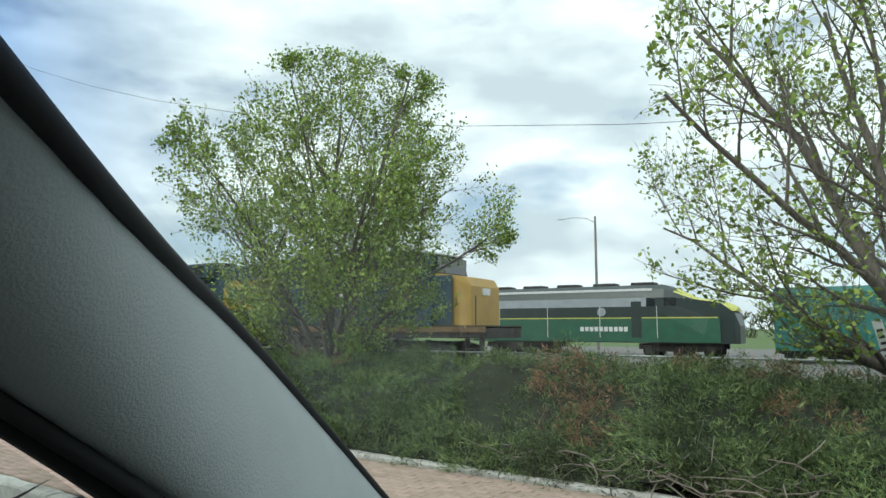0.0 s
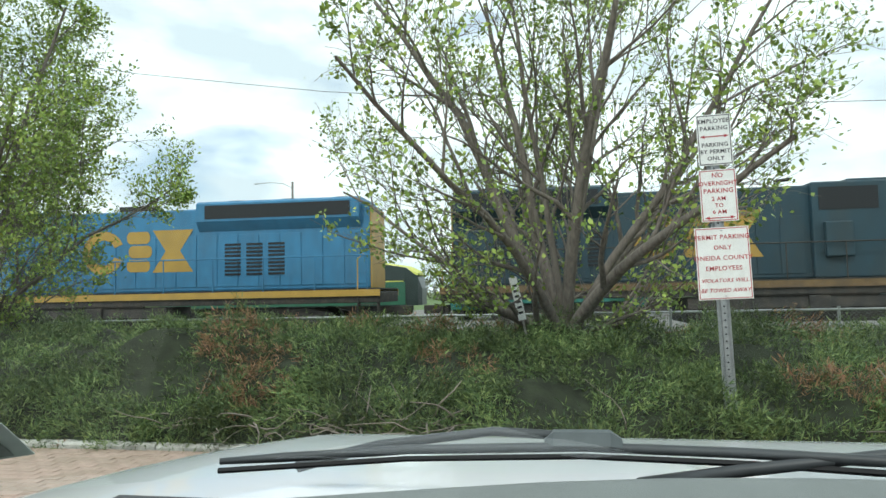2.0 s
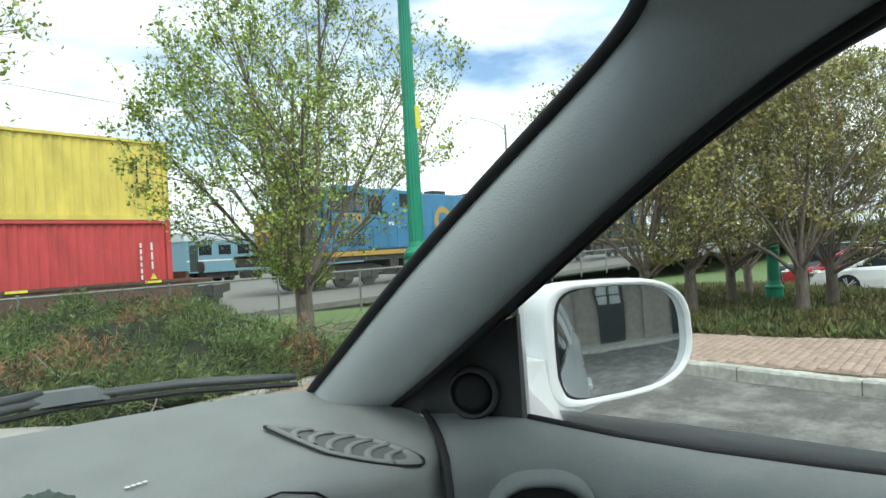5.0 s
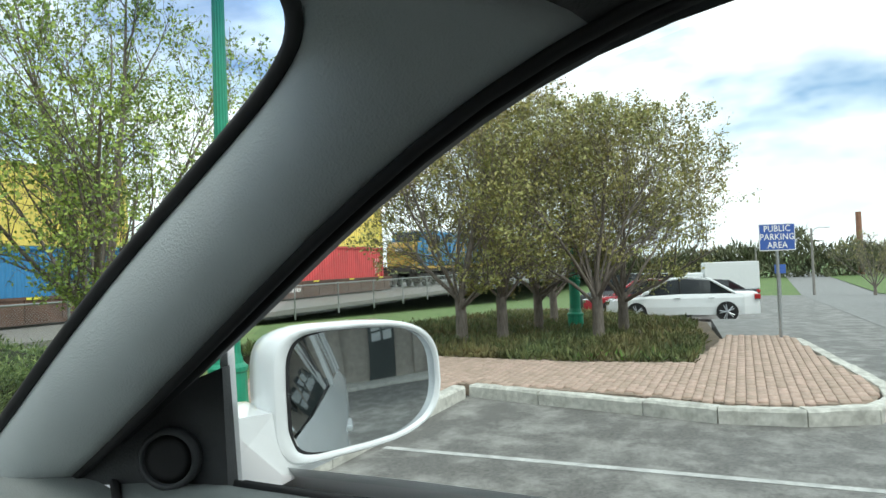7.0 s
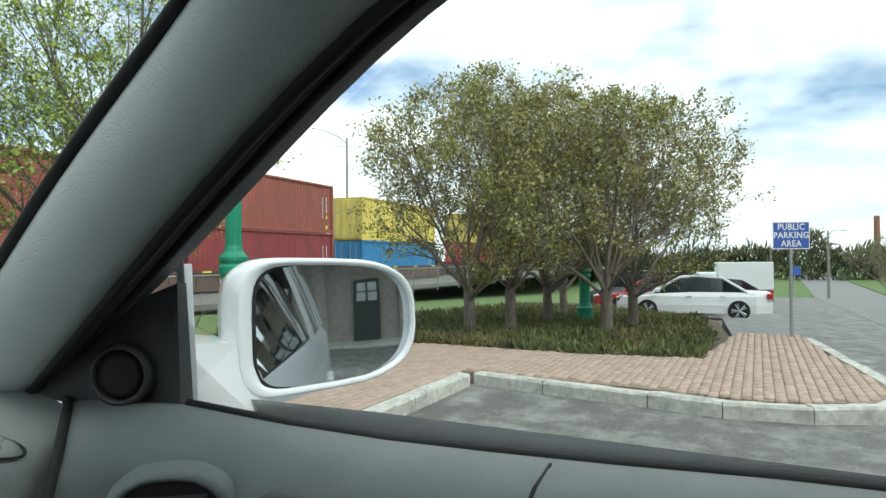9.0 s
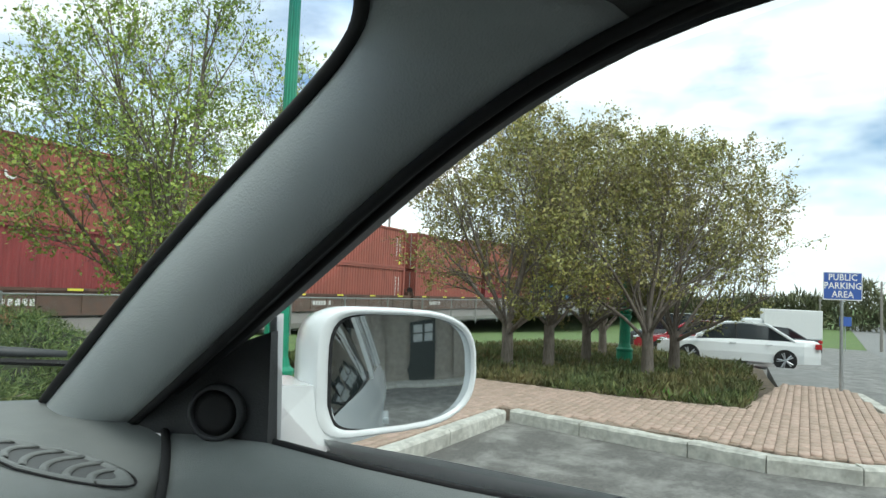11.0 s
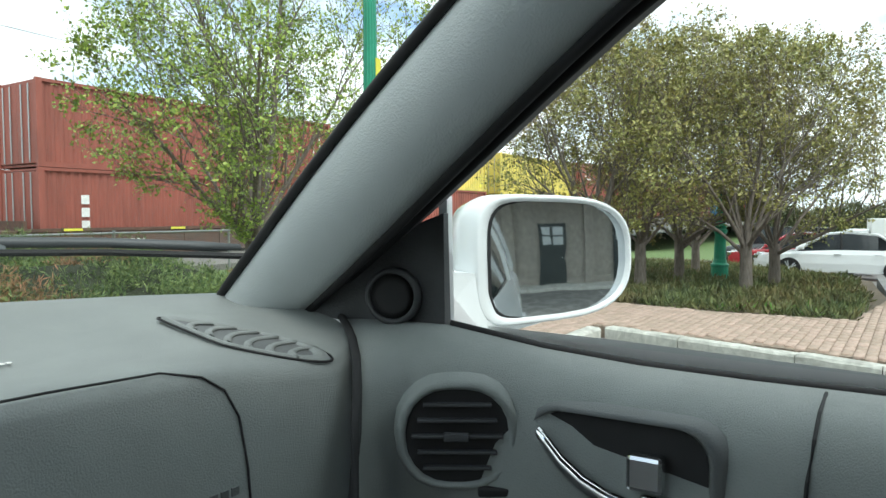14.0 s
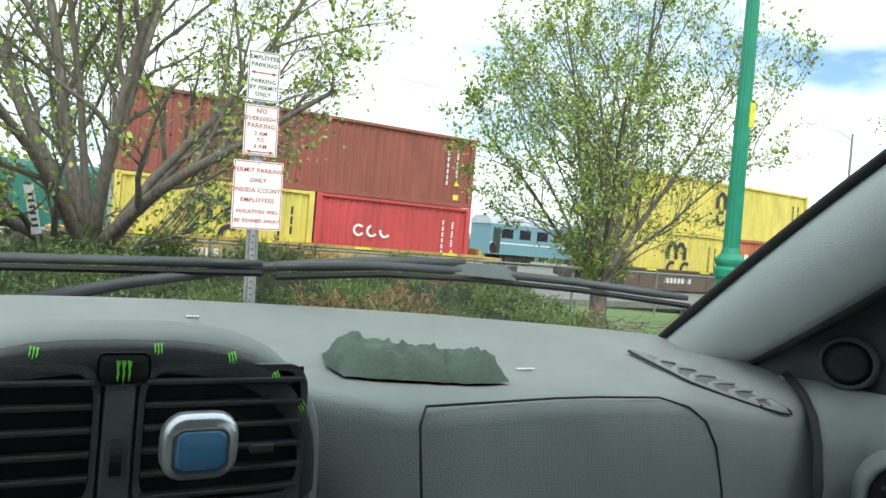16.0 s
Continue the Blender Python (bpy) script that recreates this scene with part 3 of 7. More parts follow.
def sprays(rng, pts, normals, size, blades, material, name, width=1.0):
    """Tufts of narrow pointed blades, joined into one mesh."""
    n = len(pts)
    base = np.repeat(pts, blades, 0) + rng.normal(0, size * 0.18, (n * blades, 3))
    d = np.repeat(normals, blades, 0) + rng.normal(0, 0.62, (n * blades, 3))
    d /= np.linalg.norm(d, axis=1, keepdims=True)
    side = np.cross(d, rng.normal(0, 1, d.shape))
    side /= np.linalg.norm(side, axis=1, keepdims=True)
    s = (size * rng.uniform(0.5, 1.25, n * blades))[:, None]
    v = np.stack([base - side * s * 0.07 * width, base + d * s * 0.45 - side * s * 0.09 * width, base + d * s, base + d * s * 0.45 + side * s * 0.09 * width], 1).reshape(-1, 3)
    f = np.arange(n * blades * 4).reshape(-1, 4)
    return py_mesh(name, v, f, material)


def juniper_hedge():
    h = thing("juniper_hedge", Matrix(), "sprawling green juniper hedge with brown dead patches", "hedge", kind="stuff")
    # dark sheet under the foliage, coloured as the shade inside the hedge
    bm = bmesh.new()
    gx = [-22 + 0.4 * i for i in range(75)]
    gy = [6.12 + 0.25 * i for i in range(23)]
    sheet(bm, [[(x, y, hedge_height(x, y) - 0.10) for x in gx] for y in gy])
    part("shade_core", bm, M["juniper_shade"], h, smooth=True)
    rng = np.random.default_rng(5)
    pts, nor, dead_p, dead_n = [], [], [], []
    while len(pts) < 15000:
        x, y = rng.uniform(-15, 7.4), 6.12 + 5.4 * rng.uniform(0, 1) ** 1.5
        z = hedge_height(x, y)
        if z < 0.2:
            continue
        clump = noise.noise((x * 1.7, y * 1.7, 1.3)) + 0.5 * noise.noise((x * 4.1, y * 4.1, 6.3))
        if clump < -0.20 and rng.uniform() < 0.5:
            continue
        lean = noise.noise((x * 0.9, y * 0.9, 4.4)) * 1.6
        tilt = np.array([lean + rng.normal(0, 0.35), -0.55 + rng.normal(0, 0.35), 0.75])
        p = (x, y, z - 0.20 + 0.30 * max(-0.5, clump) + rng.uniform(-0.07, 0.06))
        brown = noise.noise((x * 0.8 + 5, y * 0.8, 9.0)) + 0.55 * math.exp(-((x + 2.3) ** 2 / 1.2 + (y - 6.9) ** 2 / 0.5))
        if brown > 0.36 and rng.uniform() < 0.6:
            dead_p.append(p), dead_n.append(tilt)
        else:
            pts.append(p), nor.append(tilt)
    for nm, a, b, m in (("foliage", pts, nor, "juniper"), ("dead_foliage", dead_p, dead_n, "dead_needle")):
        # each plume: short blades set along a leaning stem, finer towards its tip
        a, b = np.array(a), np.array(b)
        b /= np.linalg.norm(b, axis=1, keepdims=True)
        k = 30
        f = np.tile(np.linspace(0.05, 1.0, k), len(a))[:, None]
        stem = (0.30 * rng.uniform(0.6, 1.25, len(a)))[:, None]
        spots = np.repeat(a, k, 0) + np.repeat(b * stem, k, 0) * f + np.array([0, 0, -0.05]) * f * f
        out = rng.normal(0, 1, spots.shape)
        spots += out * 0.045 * (1.1 - f)
        ob = new(nm, sprays(rng, spots, np.repeat(b, k, 0) * 0.9 + out * 0.5, 0.078, 1, M[m], nm, 0.75))
        ob.parent = h
    return h


juniper_hedge()


def dead_twigs(seed, x, y, z, n, spread, label):
    rng = random.Random(seed)
    bm = bmesh.new()
    for _ in range(n):
        p = Vector((rng.gauss(0, spread), rng.gauss(0, spread * 0.25), rng.uniform(0, 0.12)))
        d = Vector((rng.gauss(0, 1), rng.gauss(-0.5, 0.5), rng.gauss(0.15, 0.25))).normalized()
        pts = [p]
        for _ in range(5):
            d = (d + Vector((rng.gauss(0, 0.3), rng.gauss(0, 0.3), rng.gauss(-0.02, 0.2)))).normalized()
            pts.append(pts[-1] + d * rng.uniform(0.06, 0.16))
        r = rng.uniform(0.004, 0.013)
        tube(bm, pts, [r, r * 0.9, r * 0.75, r * 0.6, r * 0.45, r * 0.3], 4)
    ob = tagged(finish("dead_branches", bm, M["dead_twig"], smooth=True), label, "branches", kind="stuff")
    ob.matrix_world = pose(x, y, z)


dead_twigs(3, -1.3, 6.28, 0.28, 80, 0.7, "tangle of bare grey dead juniper branches")
dead_twigs(4, -3.0, 6.32, 0.3, 20, 0.5, "bare grey juniper branches low in the hedge")
dead_twigs(6, 3.6, 6.4, 0.3, 14, 0.5, "bare pale twigs at the foot of the hedge")
dead_twigs(7, 6.6, 6.5, 0.2, 60, 0.7, "heap of bare pale twigs at the hedge's end")
dead_twigs(8, 8.6, 8.6, 0.3, 40, 0.6, "bare pale bush before the fence")


def ground_cover():
    rng = np.random.default_rng(9)
    g = thing("ground_cover", Matrix(), "low green and brown ground cover in the planting bed", "plants", kind="stuff")
    pts, nor, w, wn2 = [], [], [], []
    while len(pts) < 7500:
        x = 10.3 + 16 * rng.uniform(0, 1) ** 1.7
        y = rng.uniform(0.5, 9)
        if y < 0.75 + max(0, x - 14) * 0.1 + max(0, x - 20) * 0.45 or (x < 10.6 and y < 5):
            continue
        p = (x, y, 0.12 + 0.1 * max(0, noise.noise((x, y, 2.0))) + rng.uniform(0, 0.06) + 0.8 * ground_z(x, y))
        (w if rng.uniform() < 0.12 and 10.5 < x < 12 and 1 < y < 2.5 else pts).append(p)
    up = np.array([0, 0, 1.0])
    for nm, a, m, s in (("foliage", pts, "groundcover", 0.16), ("weeds", w, "weed", 0.14)):
        if a:
            ob = new(nm, sprays(rng, np.array(a), np.repeat(up[None], len(a), 0), s, 6, M[m], nm))
            ob.parent = g


ground_cover()


def far_woods(name, x0, y0, x1, y1, h, n, seed, label):
    """A far belt of bare spring woods: many clumps of twigs with an uneven top."""
    rng = np.random.default_rng(seed)
    f = rng.uniform(0, 1, n)
    top = np.array([h * (0.55 + 0.45 * noise.noise((k * 14.0, seed * 1.7, 0))) for k in f])
    pts = np.stack([x0 + (x1 - x0) * f, y0 + (y1 - y0) * f, ground_z(x0, 0) - 0.5 + top * rng.uniform(0, 1, n) ** 0.7], 1) + rng.normal(0, 0.5, (n, 3)) * np.array([2, 2, 0.4])
    ob = new(name, sprays(rng, pts, np.repeat(np.array([[0, 0, 1.0]]), n, 0), 1.6, 6, M["far_tree"], name))
    tagged(ob, label, "trees", kind="stuff")


far_woods("far_woods", 112, -75, 130, 25, 9, 3200, 3, "distant bare spring woods beyond the road")
far_woods("far_woods", 150, 20, 60, 120, 8, 1600, 4, "distant woods beyond the railway")
far_woods("far_woods", -160, 130, 60, 130, 6, 1800, 5, "low distant tree line beyond the yard")


# ---------------------------------------------------------------- signs, lamps, fence, wires
def plate(bm_w, bm_h, material, parent, name="panel"):
    bm = bx(-bm_w / 2, bm_w / 2, -0.002, 0.002, -bm_h / 2, bm_h / 2)
    return part(name, bm, material, parent)


def frame_bars(w, h, inset, t, material, parent, name="border"):
    bm = bmesh.new()
    a, b = w / 2 - inset, h / 2 - inset
    box(bm, -a, a, -0.0045, -0.0025, b - t, b)
    box(bm, -a, a, -0.0045, -0.0025, -b, -b + t)
    box(bm, -a, -a + t, -0.0045, -0.0025, -b + t, b - t)
    box(bm, a - t, a, -0.0045, -0.0025, -b + t, b - t)
    return part(name, bm, material, parent)


def sign_cluster():
    lean = pose(1.83, 6.41, 0.0, 0, -1.5, 0)
    post = thing("sign_post", lean, "galvanised steel channel sign post in the hedge", "sign post")
    bm = bmesh.new()
    box(bm, -0.03, 0.03, 0.012, 0.022, 0, 3.05)
    for sx in (-1, 1):
        box(bm, sx * 0.03 - 0.005, sx * 0.03 + 0.005, 0.012, 0.04, 0, 3.05)
        box(bm, sx * 0.042 - 0.012, sx * 0.042 + 0.012, 0.038, 0.044, 0, 3.05)
    part("channel", bm, M["galv"], post)
    bm = bmesh.new()
    for k in range(46):
        cyl(bm, (0, 0.009, 0.3 + k * 0.06), (0, 0.0125, 0.3 + k * 0.06), 0.008, seg=8)
    tagged(part("holes", bm, M["rubber"], post), kind="stuff")

    def sign(x, z, w, h, lines, ink, border, arrow_z, arrow_m, label):
        s = thing("parking_sign", lean @ pose(x, 0.004, z), label, "sign", "parking signs")
        plate(w, h, M["sign_white"], s)
        frame_bars(w, h, 0.008, 0.006, border, s)
        for body, size, zz, m, sh in lines:
            lettering("lettering", body, size, m, s, pose(0, -0.003, zz), depth=0.001, shear=sh, spacing=1.08, bold=0.0006)
        if arrow_z is not None:
            bm = bmesh.new()
            box(bm, -w * 0.3, w * 0.3, -0.0045, -0.0025, arrow_z - 0.004, arrow_z + 0.004)
            for sx in (-1, 1):
                v = [bm.verts.new((sx * w * 0.42, -0.0035, arrow_z)), bm.verts.new((sx * w * 0.28, -0.0035, arrow_z + 0.015)), bm.verts.new((sx * w * 0.28, -0.0035, arrow_z - 0.015))]
                bm.faces.new(v)
            part("arrow", bm, arrow_m, s)
        for sz in (-1, 1):
            part("bolt", cyl(bmesh.new(), (0, -0.007, sz * (h / 2 - 0.03)), (0, -0.002, sz * (h / 2 - 0.03)), 0.007, seg=8), M["galv"], s)
        return s

    k, r = M["sign_black"], M["sign_red"]
    sign(0.02, 2.83, 0.285, 0.45, [("EMPLOYEE", 0.052, 0.165, k, 0), ("PARKING", 0.052, 0.10, k, 0), ("PARKING", 0.050, -0.045, k, 0), ("BY PERMIT", 0.050, -0.105, k, 0), ("ONLY", 0.050, -0.165, k, 0)], r, k, 0.03, r, "weathered white employee parking sign with a red arrow")
    sign(0.02, 2.34, 0.305, 0.455, [("NO", 0.058, 0.175, r, 0), ("OVERNIGHT", 0.054, 0.105, r, 0), ("PARKING", 0.056, 0.04, r, 0), ("2 AM", 0.050, -0.03, r, 0), ("TO", 0.048, -0.088, r, 0), ("6 AM", 0.050, -0.145, r, 0)], r, r, -0.195, r, "white no overnight parking sign with red letters")
    sign(0.02, 1.75, 0.445, 0.625, [("PERMIT PARKING", 0.055, 0.225, r, 0), ("ONLY", 0.052, 0.135, r, 0), ("ONEIDA COUNTY", 0.055, 0.045, r, 0), ("EMPLOYEES", 0.055, -0.045, r, 0), ("VIOLATORS WILL", 0.046, -0.15, r, 0.25), ("BE TOWED AWAY", 0.046, -0.235, r, 0.25)], r, r, None, r, "large white permit parking sign with red letters")
    bm = bx(-0.05, 0.05, -0.002, 0.002, -0.28, 0.28)
    tag = tagged(finish("small_sign", bm, M["sign_white"]), "narrow weathered white sign leaning at the tree", "sign")
    tag.matrix_world = pose(-0.15, 8.9, 1.45, 0, -12, 0)
    bars = bmesh.new()
    for i in range(6):
        box(bars, -0.03, 0.03, -0.004, -0.0025, -0.2 + i * 0.07, -0.17 + i * 0.07)
    part("bars", bars, M["sign_black"], tag)
    stake = part("stake", bx(-0.015, 0.015, 0.003, 0.02, -1.25, 0.2), M["wood_pole"], tag)


sign_cluster()


def public_sign():
    s = thing("public_parking_sign", pose(13.62, -0.48, ground_z(13.6, 0), 0, 0, -72) @ Matrix.Diagonal((0.87, 1, 1, 1)), "blue and white public parking sign on a steel post", "sign")
    part("post", cyl(bmesh.new(), (0, 0.03, -0.2), (0, 0.03, 2.25), 0.03, seg=10), M["galv"], s)
    bm = bx(-0.34, 0.34, -0.003, 0.003, 1.79, 2.25)
    part("panel", bm, M["sign_white"], s)
    part("blue_field", bx(-0.325, 0.325, -0.006, -0.003, 1.805, 2.235), M["sign_blue"], s)
    for body, z in (("PUBLIC", 2.16), ("PARKING", 2.02), ("AREA", 1.88)):
        lettering("lettering", body, 0.15, M["sign_white"], s, pose(0, -0.008, z), depth=0.001, spacing=1.05, bold=0.002)
    return s


public_sign()


def green_lamp(x, y, z, height, label):
    t = thing("street_lamp", pose(x, y, z), label, "street lamp", "green lamp posts")
    prof = [(0.22, 0), (0.22, 0.05), (0.20, 0.07), (0.19, 0.42), (0.205, 0.44), (0.205, 0.48), (0.16, 0.52), (0.135, 0.62), (0.125, 1.2), (0.15, 1.23), (0.155, 1.30), (0.13, 1.33), (0.15, 1.37), (0.15, 1.40), (0.10, 1.46), (0.085, 1.52)]
    part("base", spin(bmesh.new(), prof, 18), M["lamp_green"], t, smooth=False)
    bm = bmesh.new()
    rings = []
    for zz, r in ((1.5, 0.078), (height, 0.055)):
        rings.append([((r + (0.006 if k % 2 else 0)) * math.cos(math.pi * k / 14), (r + (0.006 if k % 2 else 0)) * math.sin(math.pi * k / 14), zz) for k in range(28)])
    part("shaft", loft(bm, rings), M["lamp_green"], t)
    part("globe", spin(bmesh.new(), [(0.06, height), (0.10, height + 0.05), (0.19, height + 0.2), (0.2, height + 0.35), (0.13, height + 0.5), (0.03, height + 0.56)], 16), M["sign_white"], t, "white lamp globe", smooth=True)
    return t


lamp = green_lamp(6.3, 4.98, 0.13, 4.85, "dark green fluted street lamp beside the brick walk")
part("tag", bx(0.0, 0.075, -0.085, -0.075, 2.75, 3.0), M["yellow_tag"], lamp, "yellow tag strapped to the shaft")
green_lamp(17.6, 3.95, 0.1 + ground_z(17.6, 0), 4.2, "dark green street lamp in the planting bed")


def fence():
    """Chain-link along the railway: posts, a top rail, and woven wire."""
    f = thing("chain_link_fence", Matrix.Rotation(TRACK, 4, "Z") @ pose(0, 13.6, 0), "grey chain-link fence along the railway", "fence")
    H = 1.08
    part("top_rail", cyl(bmesh.new(), (-60, 0, H), (60, 0, H), 0.024, seg=8), M["fence"], f)
    post = None
    for i in range(41):
        bm = bmesh.new()
        if post is None:
            cyl(bm, (0, 0, -0.1), (0, 0, H + 0.06), 0.03, seg=8)
            post = part("post", bm, M["fence"], f)
            post.location = (-60, 0, 0)
        else:
            bm.free()
            o = post.copy()
            scene.collection.objects.link(o)
            o.location = (-60 + 3.0 * i, 0, 0)
    v, fc = [], []
    step = 0.075
    n = int(120 / step)
    for sgn in (1, -1):
        for i in range(n):
            x = -60 + i * step
            a, b = Vector((x, 0, 0.02)), Vector((x + sgn * H, 0, H))
            if not -60 <= b.x <= 60:
                continue
            k = len(v)
            v += [a + Vector((-0.0028, 0, 0)), a + Vector((0.0028, 0, 0)), b + Vector((0.0028, 0, 0)), b + Vector((-0.0028, 0, 0)), a + Vector((0, 0.004, 0)), b + Vector((0, 0.004, 0))]
            fc += [(k, k + 1, k + 2, k + 3), (k + 1, k + 4, k + 5, k + 2), (k + 4, k, k + 3, k + 5)]
    mesh = new("mesh", py_mesh("mesh", v, fc, M["fence"]))
    mesh.parent = f
    tagged(mesh, kind="stuff")


fence()


def cobra_lamp(x, y, z, h, arm, turn, label):
    t = thing("street_lamp", pose(x, y, z, 0, 0, turn), label, "street lamp", "steel lamp posts")
    part("pole", cyl(bmesh.new(), (0, 0, -0.3), (0, 0, h), 0.13, 0.08, 10), M["wood_pole"], t)
    part("arm", tube(bmesh.new(), [(0, 0, h - 0.5), (-arm * 0.3, 0, h - 0.08), (-arm * 0.7, 0, h + 0.05), (-arm, 0, h)], 0.035, 6), M["galv"], t)
    bm = bmesh.new()
    loft(bm, [[(-arm - 0.6 * k, 0.11 * c * s, h - 0.02 + 0.06 * d * s) for c, d in ((1, 0), (0.7, 0.7), (0, 1), (-0.7, 0.7), (-1, 0), (0, -0.6))] for k, s in ((0, 0.5), (0.3, 1), (0.8, 1), (1, 0.4))])
    part("lamp_head", bm, M["galv"], t)
    return t


cobra_lamp(-20.1, 49.2, 0, 10.3, 2.6, 0, "tall grey street lamp beyond the tracks")
cobra_lamp(50.3, 32.2, 0, 12.1, 4.6, 0, "tall grey street lamp beyond the railway")
cobra_lamp(68.6, -5.6, ground_z(68, 0), 5.9, 1.0, 60, "tall grey lamp beside the road")
cobra_lamp(83.2, -1.3, ground_z(83, 0), 4.6, 1.0, 60, "tall grey lamp beside the road")
pole = thing("utility_pole", pose(-20.9, 25.6, 0), "weathered wooden utility pole by the track", "pole")
part("shaft", cyl(bmesh.new(), (0, 0, -0.3), (0, 0, 6.6), 0.17, 0.12, 10), M["wood_pole"], pole)
wire = tagged(finish("overhead_wire", tube(bmesh.new(), [on_track(-90 + 10 * i, 33, 9.75 + 0.0021 * (-90 + 10 * i - 22) ** 2) for i in range(19)], 0.016, 5), M["wire"]), "thin dark overhead wire along the railway", "wire")


# ---------------------------------------------------------------- the passing train
SPEED = 15.28
MOVING = []


def train_pose(s, z=-0.12):
    return Matrix.Translation(on_track(s, NEAR_FACE + 1.52, z)) @ Matrix.Rotation(TRACK, 4, "Z")


def wheelset(parent, x, r=0.46, name="wheel"):
    w = part(name, cyl(bmesh.new(), (x, -0.82, r), (x, -0.68, r), r, seg=20), M["under"], parent, smooth=False)
    part("wheel", cyl(bmesh.new(), (x, 0.68, r), (x, 0.82, r), r, seg=20), M["under"], parent)
    return w


def bogie(parent, x0, axles, pitch, r=0.5, frame_h=0.9):
    bm = bmesh.new()
    L = pitch * (axles - 1) / 2 + 0.6
    for sy in (-1, 1):
        y = sy * 1.05
        loft(bm, [[(x0 + x, y + dy, z) for x, z in ((-L, 0.55), (-L, 0.85), (-L * 0.7, frame_h), (L * 0.7, frame_h), (L, 0.85), (L, 0.55), (L * 0.5, 0.42), (-L * 0.5, 0.42))] for dy in (-0.12, 0.12)])
        for i in range(axles):
            x = x0 + (i - (axles - 1) / 2) * pitch
            box(bm, x - 0.22, x + 0.22, y - 0.2, y + 0.2, 0.3, 0.78, 0.03)
    bg = part("bogie", bm, M["under"], parent)
    for i in range(axles):
        wheelset(bg, x0 + (i - (axles - 1) / 2) * pitch, r)
    return bg


def rounded(cx, cz, w, h, r, n=5):
    """Outline of a rounded rectangle as (a, b) pairs."""
    out = []
    for qx, qz, a0 in ((w / 2 - r, h / 2 - r, 0), (-w / 2 + r, h / 2 - r, 90), (-w / 2 + r, -h / 2 + r, 180), (w / 2 - r, -h / 2 + r, 270)):
        for i in range(n + 1):
            a = radians(a0 + 90 * i / n)
            out.append((cx + qx + r * math.cos(a), cz + qz + r * math.sin(a)))
    return out


def ring_c(bm, cx, cz, r, w, a0, a1, y, n=18, sx=1.0):
    """A flat arc band in the xz plane."""
    inner, outer = [], []
    for i in range(n + 1):
        a = radians(a0 + (a1 - a0) * i / n)
        inner.append(bm.verts.new((cx + (r - w) * sx * math.cos(a), y, cz + (r - w) * math.sin(a))))
        outer.append(bm.verts.new((cx + r * sx * math.cos(a), y, cz + r * math.sin(a))))
    for i in range(n):
        bm.faces.new((inner[i], inner[i + 1], outer[i + 1], outer[i]))


